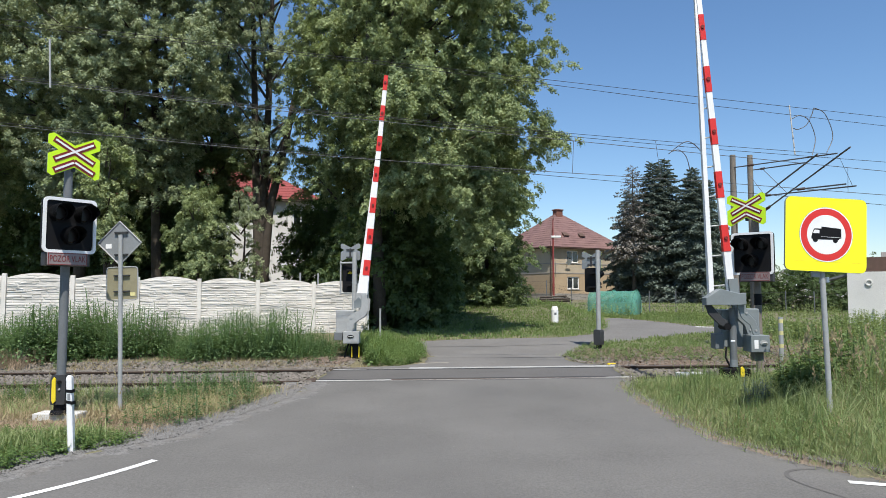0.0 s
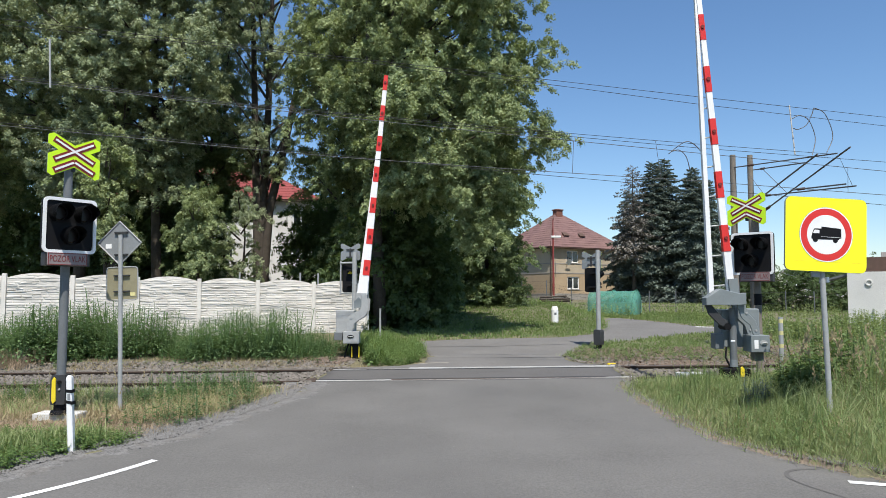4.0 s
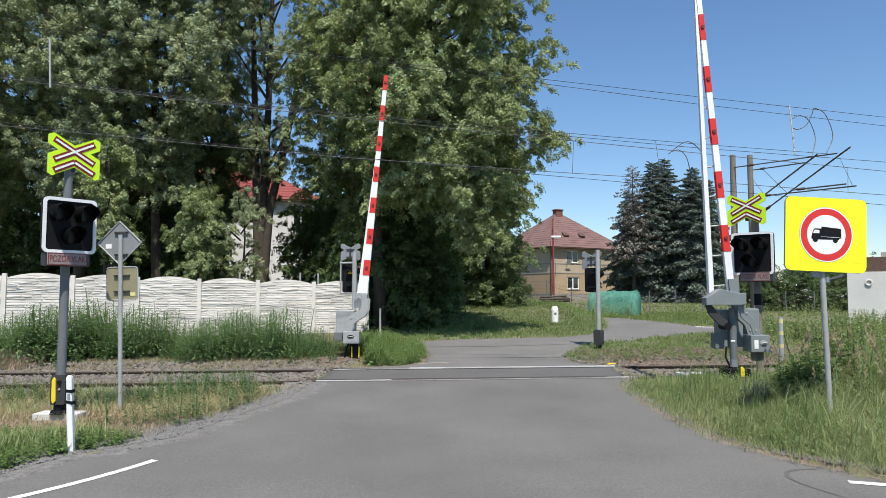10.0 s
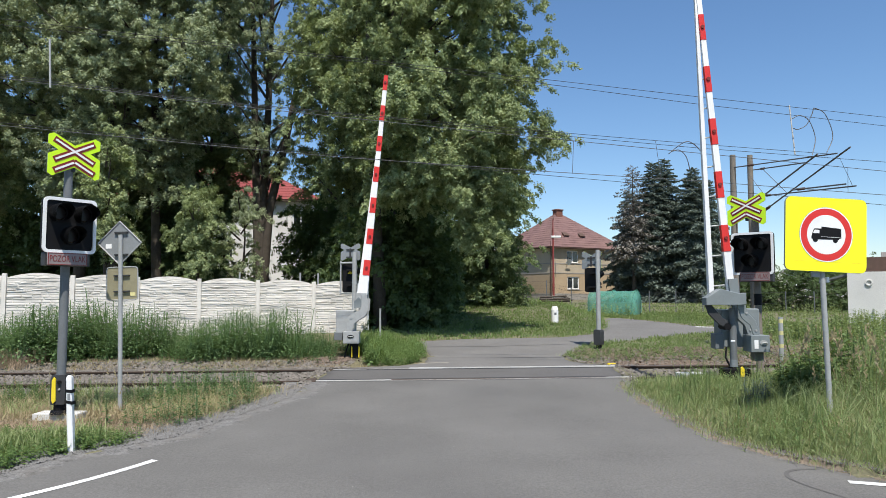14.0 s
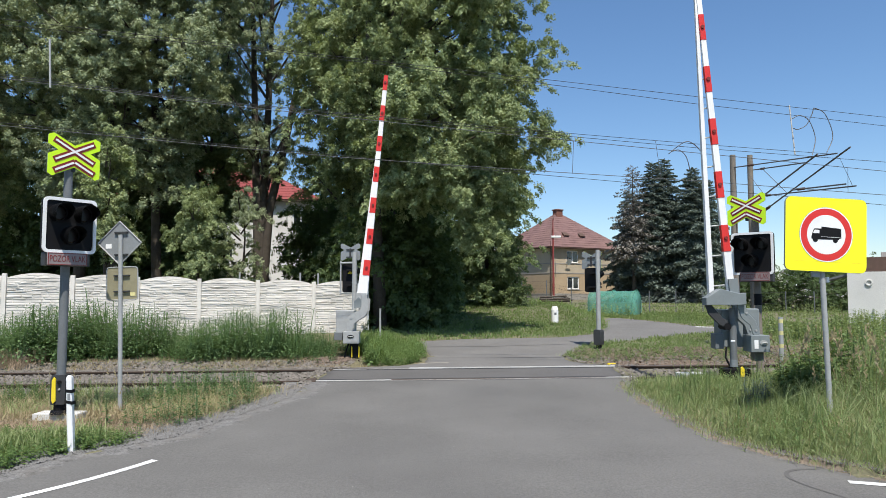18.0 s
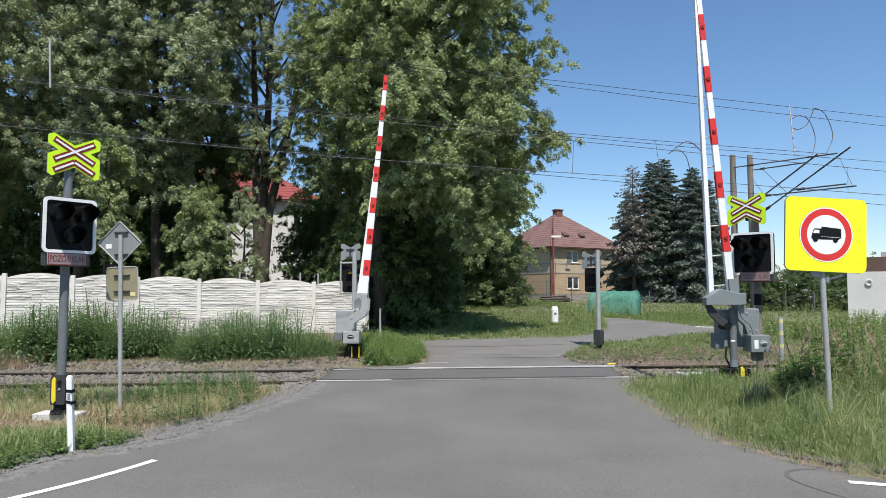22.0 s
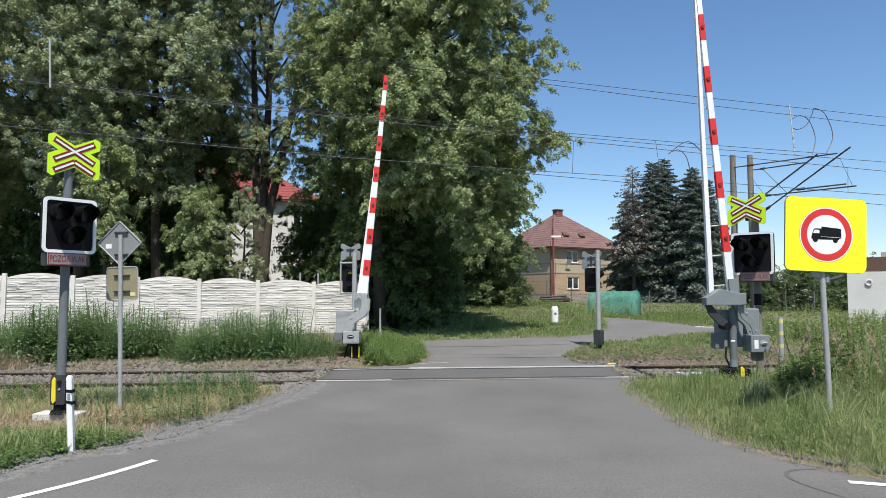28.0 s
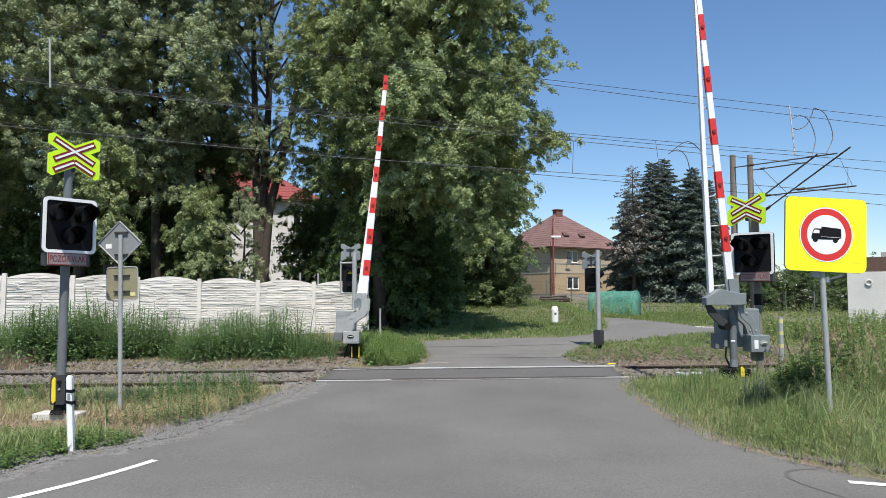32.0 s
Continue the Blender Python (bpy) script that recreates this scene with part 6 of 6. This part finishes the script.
field("dry_grass", "yellowish dry blades among the bank's green grass", M_STRAW, 2200, (3.6, 10, 7.2, 14.8), 0.22, 124, patchy(1.7, -0.2, 1.0), 0.013, 10, 0.15, margin=0.12, arched=True)
field("dry_grass", "rust-brown withered fringe along the asphalt edge", M_HAY, 2600, (3.6, 6.6, 7.2, 14.0), 0.07, 125, lambda x, y, r: road_mask(x, y, 0.42), 0.06, 8, 0.10, margin=0.1)
field("dry_grass", "short bleached pinkish grass before the signal", M_HAY, 10000, (-11, -3.2, 9.5, 12.6), 0.10, 83, both(both(patchy(0.8, -0.9, 1.0), clear_of_foot), sunny_patch), 0.03, 12, 0.14, margin=0.55, arched=True)
field("dry_grass", "yellowing tangled grass before the track", M_STRAW, 7500, (-15, -2.7, 10.8, 15.0), 0.22, 117, both(both(patchy(0.8, -0.4, 1.0), clear_of_foot), hollow), 0.015, 13, 0.14, margin=0.5, gap=1.7, arched=True)
field("dry_grass", "dry stalks leaning over the near rail", M_STRAW, 600, (-16, -4.0, 12.0, 16.0), 0.2, 89, lambda x, y, r: (y < track_y(x)) & (y > track_y(x) - 2.4) & hollow(x, y, r), 0.014, 11, 0.13, gap=0.95, arched=True)
field("grass", "tall green grass before the track", M_GRASS, 2000, (-15, -2.7, 11.2, 15.2), 0.26, 84, patchy(0.7, 0.0, 2.0), 0.016, 12, 0.10, margin=0.4, gap=1.5, arched=True)
field("grass", "mown meadow grass below the trees", M_MEADOW, 15000, (-3, 16, 22.0, 42), 0.14, 85, lambda x, y, r: (x > -1.2) | (y > 22.5), 0.13, 6, 0.2)
field("grass", "farther meadow grass", M_MEADOW, 6000, (-6, 34, 22.0, 62), 0.18, 80, lambda x, y, r: (x > 15) | (y > 40), 0.13, 6, 0.25)
field("dry_grass", "bleached dry grass on the track's far shoulder", M_STRAW, 6000, (-17, -2, 15.5, 21.4), 0.12, 86, both(patchy(0.9, 0.1, 3.0), lambda x, y, r: y > track_y(x) + 1.6), 0.05, 8, 0.1)
field("dry_grass", "beige leaf litter and dry grass between ballast and thicket", M_HAY, 5500, (-14, -2.9, 15.0, 20.5), 0.075, 127, lambda x, y, r: (y > track_y(x) + 1.75) & (y < track_y(x) + 3.5) & (np.sin(x * 1.3 + 1.0) + r.normal(0, 0.5, len(x)) > -0.5), 0.07, 8, 0.14)
field("dry_grass", "rust-brown dead grass at the end of the thicket", M_HAY, 900, (-14.5, -10.4, 15.0, 18.8), 0.4, 118, lambda x, y, r: (y > track_y(x) + 2.0), 0.02, 9, 0.16)
field("dry_grass", "seeding dry grass on the bank", M_STRAW, 1500, (4.6, 13, 9.4, 14.5), 0.62, 87, lambda x, y, r: bank_zone(x, y + 0.6, r), 0.0045, 5, 0.22)
field("dry_grass", "tall yellowish grass behind the sign on the bank", M_STRAW, 700, (7.0, 14, 11.0, 15.0), 0.95, 111, lambda x, y, r: x > 0.55 * y + r.normal(0, 0.3, len(x)), 0.0045, 6, 0.25)
field("grass", "low grass behind the track beside the lane", M_GRASS, 6000, (3.4, 26, 20.0, 27.0), 0.12, 88, patchy(0.8, -0.6, 5.0), 0.06, 9, 0.12)
field("grass", "ragged grass leaning over the near rail on the bank side", M_GRASS, 3400, (4.3, 14, 13.0, 19.5), 0.22, 109, lambda x, y, r: y < track_y(x) - 0.9, 0.035, 9, 0.1, gap=0.95)
field("dry_grass", "withered brown grass on the ballast beside the lane's corner", M_HAY, 1300, (3.7, 14, 16.5, 23), 0.13, 112, lambda x, y, r: (y > track_y(x) + 1.05) & (y < track_y(x) + 4.2), 0.03, 8, 0.14, gap=1.0)


def seed_heads(name, label, count, area, height, seed, keep):
    """Tall grass stalks, each ending in a loose pale plume."""
    rng = np.random.default_rng(seed)
    b = [np.array([[-.004, 0, 0], [.004, 0, 0], [.003, .06, .8], [-.003, .06, .8]], float)]
    f = [np.array([[0, 1, 2, 3]])]
    for i in range(14):
        z, a = 0.76 + 0.24 * (i + rng.random()) / 14, rng.uniform(0, 6.28)
        w = 0.045 * (1.25 - z) / 0.5
        p = np.array([0, 0.06 + 0.35 * (z - 0.76) ** 1.3, z])
        q = p + np.array([w * np.cos(a), w * np.sin(a) + 0.01, 0.03])
        n = np.array([0, 0, 0.018])
        b.append(np.array([p - n, q - n * 0.6, q + n * 0.6, p + n]))
        f.append(np.array([[0, 1, 2, 3]]) + 4 * (i + 1))
    x, y = rng.uniform(area[0], area[1], count), rng.uniform(area[2], area[3], count)
    ok = keep(x, y, rng)
    x, y = x[ok], y[ok]
    v, fc = scatter(np.concatenate(b), np.concatenate(f), np.stack([x, y, ground_z(x, y) - 0.02], 1), spins(rng, len(x), 0.13), height * rng.uniform(0.6, 1.2, (len(x), 1)))
    tagged(new(name, fast_mesh(name, v, fc, M_STRAW)), label, "grass", kind="stuff")


seed_heads("seeding_grass", "tall seeding grass with pale plumes on the bank", 420, (5.6, 13, 9.8, 14.6), 1.05, 116, lambda x, y, r: x > 0.50 * y + r.normal(0, 0.3, len(x)))
seed_heads("seeding_grass", "scattered seeding grass stalks on the verge", 130, (-8, -3.4, 10.4, 14.6), 0.5, 119, lambda x, y, r: ~road_mask(x, y, 0.3))


def weed_plant(rng, leaves=30, leaf=0.16, stem_w=0.012, bushy=0.0):
    """An upright leafy weed one metre tall, as quads."""
    b = [np.array([[-stem_w, 0, 0], [stem_w, 0, 0], [stem_w * .5, 0.02, 1], [-stem_w * .5, 0.02, 1]], float)]
    f = [np.array([[0, 1, 2, 3]])]
    lv = np.array([[0, 0, 0], [-0.3, 0.5, 0.05], [0, 1.0, -0.15], [0.3, 0.5, 0.05]], float)
    k = 4
    for i in range(leaves):
        z = 0.12 + 0.88 * (i + rng.random()) / leaves
        s = leaf * (1.25 - 0.75 * z) * rng.uniform(0.7, 1.3)
        a, t = rng.uniform(0, 2 * np.pi), rng.uniform(-0.5, 0.5)
        ca, sa, ct, st = np.cos(a), np.sin(a), np.cos(t), np.sin(t)
        r = np.array([[ca, -sa, 0], [sa, ca, 0], [0, 0, 1]]) @ np.array([[1, 0, 0], [0, ct, -st], [0, st, ct]])
        o = bushy * rng.random() ** 0.5 * (1.15 - 0.8 * z)
        b.append(lv @ r.T * s + np.array([-o * sa, o * ca, z]))
        f.append(np.array([[0, 1, 2, 3]]) + k)
        k += 4
    return np.concatenate(b), np.concatenate(f)


def weeds(name, label, material, count, area, height, seed, keep=None, leaves=30, leaf=0.16, wave=0.0, bushy=0.0):
    rng = np.random.default_rng(seed)
    vs, fs, base = [], [], 0
    for variant in range(4):
        pv, pf = weed_plant(rng, leaves, leaf, bushy=bushy)
        n = count // 4
        x, y = rng.uniform(area[0], area[1], n), rng.uniform(area[2], area[3], n)
        ok = ~road_mask(x, y, 0.12) & (np.abs(y - track_y(x)) > 1.9)
        if keep is not None:
            ok &= keep(x, y, rng)
        x, y = x[ok], y[ok]
        pos = np.stack([x, y, ground_z(x, y) - 0.02], 1)
        s = height * rng.uniform(0.5, 1.2, (len(x), 1)) * (1 + wave * (np.sin(x * 1.1) + 0.7 * np.sin(x * 2.9 + 1) + 0.4 * np.sin(x * 6.1)))[:, None]
        v, f = scatter(pv, pf, pos, spins(rng, len(x), 0.14), s)
        vs.append(v)
        fs.append(f + base)
        base += len(v)
    tagged(new(name, fast_mesh(name, np.concatenate(vs), np.concatenate(fs), material)), label, "weeds", kind="stuff")


def hedge_zone(x, y, r):
    off = y - track_y(x)
    return (off > 3.2 + 0.5 * np.sin(x * 1.3) + 0.3 * np.sin(x * 3.1)) & (off < 5.6) & (x < -4.0 - 0.9 * r.random(len(x)))


def low_zone(x, y, r):
    off = y - track_y(x)
    return (off > 2.5 + 0.4 * np.sin(x * 2.1)) & (off < 4.0) & (x < -2.9) & (np.sin(x * 1.7) + 0.5 * np.sin(x * 4.1) > -0.3)


weeds("weed_hedge", "dense nettle thicket along the foot of the panel fence", M_WEED, 4600, (-17, -2.6, 15, 23), 1.1, 91, hedge_zone, 120, 0.07, wave=0.2, bushy=0.42)
weeds("weed_hedge", "tall straggling weeds rising above the nettle thicket", M_WEED, 110, (-17, -6.8, 15, 23), 1.35, 97, hedge_zone, 50, 0.075, wave=0.17, bushy=0.12)
weeds("weeds", "low bright weeds in front of the nettle thicket", M_WEED, 1600, (-17, -2.6, 14, 22), 0.42, 98, low_zone, 20, 0.2)
weeds("weeds", "low leafy weeds at the mouth of the lane", M_WEED3, 1500, (-2.9, -0.45, 18.0, 22.5), 0.52, 92, lambda x, y, r: (y > 18.1 + 0.5 * np.abs(x + 1.3)) & ((x > -2.1) | (y > 20.0)), 34, 0.13, wave=0.22, bushy=0.2)
weeds("weeds", "tall weeds round the sign on the bank", M_WEED2, 1700, (5.4, 13, 10.15, 14.2), 0.85, 93, both(bank_zone, patchy(1.6, -0.1, 0.7)), 64, 0.062, wave=0.25, bushy=0.14)
weeds("weeds", "dark broad-leaved dock clump on the bank", M_DOCK, 360, (5.9, 12, 10.6, 14.2), 0.8, 120, both(bank_zone, patchy(1.5, 0.35, 3.3)), 40, 0.17, wave=0.2, bushy=0.2)
weeds("weeds", "dark arching weeds below the marker post", M_DOCK, 190, (5.75, 6.5, 11.2, 12.3), 0.66, 128, None, 34, 0.16, bushy=0.24)
weeds("weeds", "blue-grey thistle clump beside the barrier", M_THISTLE, 32, (5.05, 5.4, 11.2, 11.8), 0.42, 121, None, 46, 0.10, bushy=0.12)
weeds("weeds", "wispy yellow-green stalks in the bank grass", M_WEED2, 900, (4.6, 11, 8.4, 14.2), 0.55, 122, patchy(1.9, 0.2, 5.1), 26, 0.06, bushy=0.08)
weeds("weeds", "low broad-leaved weeds in the grass of the bank", M_WEED2, 6500, (3.9, 12, 7.4, 14.5), 0.22, 99, patchy(1.1, -0.5, 1.2), 16, 0.2)
weeds("weeds", "low broad-leaved weeds on the near verge", M_WEED3, 2400, (-9, -4.2, 7.4, 9.9), 0.22, 100, both(patchy(1.0, -0.1, 0.4), clear_of_foot), 16, 0.26, bushy=0.2)
weeds("weeds", "light green weeds at the thinning end of the thicket", M_WEED, 1500, (-5.6, -3.1, 15, 23), 0.62, 110, lambda x, y, r: (y - track_y(x) > 2.9 + 0.6 * np.clip(x + 4.2, 0, 2)) & (y - track_y(x) < 5.4), 60, 0.085, bushy=0.2)
weeds("weeds", "upright green weeds scattered in the bank grass", M_WEED3, 700, (4.0, 9, 8.6, 14.0), 0.42, 113, patchy(1.2, 0.1, 2.2), 34, 0.10, bushy=0.14)
weeds("weeds", "wispy green weeds in dry grass beside the road edge", M_WEED, 900, (-5.4, -2.7, 10.6, 15.2), 0.5, 106, both(patchy(1.3, -0.1, 1.1), lambda x, y, r: ~road_mask(x, y, 0.4)), 22, 0.12, bushy=0.1)
weeds("weeds", "low green weeds at the lane's corner behind the track", M_WEED3, 1500, (3.0, 9.5, 19.0, 22.0), 0.2, 107, lambda x, y, r: y - track_y(x) > 2.2, 14, 0.24, bushy=0.2)
# the dark leaf colour here stands in for the shadow below the near rail
weeds("weeds", "low weeds in the hollow before the track, dark-leaved for the shadow there", M_DOCK, 1500, (-8.2, -4.6, 12.0, 14.9), 0.34, 94, patchy(0.8, -0.1, 2.5), 20, 0.14)
weeds("weeds", "weeds along the far lane and garden fence", M_WEED2, 1200, (8, 24, 33, 42), 0.6, 95, patchy(0.7, 0.3, 1.5), 18, 0.2)
weeds("weeds", "weeds below the garage wall", M_WEED2, 1500, (12, 24, 21.0, 26.8), 0.8, 96, patchy(0.6, -0.4, 0.5), 20, 0.16)


weeds("weeds", "sparse weeds rooted in the far ballast shoulder", M_WEED2, 900, (-16, 16, 15.5, 22.5), 0.22, 105, lambda x, y, r: (y - track_y(x) > 1.9) & (y - track_y(x) < 3.6), 12, 0.24)


def stones(name, label, material, count, sampler, size, seed, lift=0.0):
    rng = np.random.default_rng(seed)
    base = np.array([[.1, 0, .7], [1, .1, 0], [.2, 1, -.1], [-1, -.1, .05], [-.1, -1, -.1]], float)
    fc = np.array([[0, 1, 2], [0, 2, 3], [0, 3, 4], [0, 4, 1]])
    x, y = sampler(rng, count)
    z = np.where(road_mask(x, y), prof(x, y) - 0.004, ground_z(x, y) + lift) + rng.uniform(-0.3, 0.6, len(x)) * size
    v, f = scatter(base, fc, np.stack([x, y, z], 1), spins(rng, len(x), 0.45), size * rng.uniform(0.5, 1.4, (len(x), 1)))
    tagged(new(name, fast_mesh(name, v, f, material)), label, "gravel", kind="stuff")


def ballast_at(rng, n):
    x = np.where(rng.random(n) < 0.62, rng.uniform(-17, -2.4, n), rng.uniform(3.5, 18, n))
    off = np.where(x < 0, rng.uniform(-2.0, 2.7, n), rng.uniform(-2.0, 4.2, n))
    y = track_y(x) + off * 1.02
    ok = ~road_mask(x, y, 0.02) & (np.abs(np.abs(off) - 0.755) > 0.09) & ((off < 2.6) | (rng.random(n) < 0.45))
    return x[ok], y[ok]


def verge_at(rng, n):
    y = rng.uniform(6.6, 15.3, n)
    left = rng.random(n) < 0.82
    skew = TRACK_SLOPE * smooth01((y - 11.5) / 3.5)
    x = np.where(left, np.interp(y, ROAD_Y, ROAD_L) - np.abs(rng.normal(0, 0.5, n)) + 0.38 * rng.random(n) ** 2, np.interp(y, ROAD_Y, ROAD_R) + np.abs(rng.normal(0, 0.12 + 0.16 * np.exp(-(y - 9.3) ** 2), n)) - (0.12 + 0.2 * np.exp(-(y - 9.3) ** 2)) * rng.random(n))
    return x, y + skew * x


stones("ballast", "grey-brown crushed stone track ballast", M_STONE, 42000, ballast_at, 0.042, 101)
def heap_at(rng, n):
    x = rng.uniform(-17, -3.0, n)
    off = np.concatenate([rng.uniform(-0.35, 0.66, n // 2), rng.uniform(0.85, 1.5, n - n // 2)])
    return x, track_y(x) + off * 1.02


def shoulder_at(rng, n):
    x = rng.uniform(3.8, 14, n)
    off = rng.uniform(1.3, 4.4, n)
    y = track_y(x) + off
    ok = ~road_mask(x, y, 0.25) & (np.sin(x * 1.9 + off * 1.3) + rng.normal(0, 0.5, n) > -0.7)
    return x[ok], y[ok]


M_RUBBLE = mat("brown_rubble", (0.15, 0.112, 0.085), 0.95, vary=0.6, scale=6, fine=50, bump=0.4, island=0.9)
def foot_at(rng, n):
    x, y = rng.normal(-3.0, 0.26, n), rng.normal(18.95, 0.3, n)
    return x, y


stones("rubble", "brown soil and rubble dug up round the barrier's foot", M_RUBBLE, 700, foot_at, 0.045, 126, 0.01)
stones("rubble", "brown earthy rubble between the track and the lane", M_RUBBLE, 9000, shoulder_at, 0.05, 123)
stones("ballast", "crushed stone heaped up to the far rail", M_STONE, 16000, heap_at, 0.042, 108, 0.02)
stones("roadside_gravel", "fine grey gravel along the asphalt edge", M_GRIT, 34000, verge_at, 0.012, 102, 0.012)


def flecks_at(rng, n):
    y = 6.2 + 9 * rng.random(n) ** 1.6
    l, r = np.interp(y, ROAD_Y, ROAD_L), np.interp(y, ROAD_Y, ROAD_R)
    return np.clip(l, -7, 0) + (np.clip(r, 0, 7) - np.clip(l, -7, 0)) * rng.random(n), y


def road_grit():
    rng = np.random.default_rng(103)
    x, y = flecks_at(rng, 700)
    base = np.array([[.1, 0, .6], [1, .1, 0], [.2, 1, 0], [-1, -.1, 0], [-.1, -1, 0]], float)
    fc = np.array([[0, 1, 2], [0, 2, 3], [0, 3, 4], [0, 4, 1]])
    z = prof(x, y) + 0.001
    v, f = scatter(base, fc, np.stack([x, y, z], 1), spins(rng, len(x), 0.1), rng.uniform(0.003, 0.013, (len(x), 1)) * (rng.random((len(x), 1)) ** 2 + 0.4))
    tagged(new("road_grit", fast_mesh("road_grit", v, f, M_GRIT)), "loose pale grit strewn on the asphalt", "gravel", kind="stuff")


road_grit()


# ---------------------------------------------------------------- what moves: boughs sway a little in the breeze
def motions():
    for k, (b, phase) in enumerate(SWAYING):
        loc, q, s = b.matrix_basis.decompose()
        rows = []
        for i in range(17):
            t = 2.0 * i
            a = radians(1.6 * math.sin(0.9 * t + phase) + 0.9 * math.sin(2.3 * t + phase * 2))
            d = Vector((0.03 * math.sin(0.9 * t + phase), 0.02 * math.cos(0.7 * t + phase), 0.015 * math.sin(1.7 * t)))
            rows.append((t, Matrix.Translation(loc + d) @ Matrix.Rotation(a, 4, 'Y') @ q.to_matrix().to_4x4()))
        walk(b, rows)
        b.scale = s


motions()
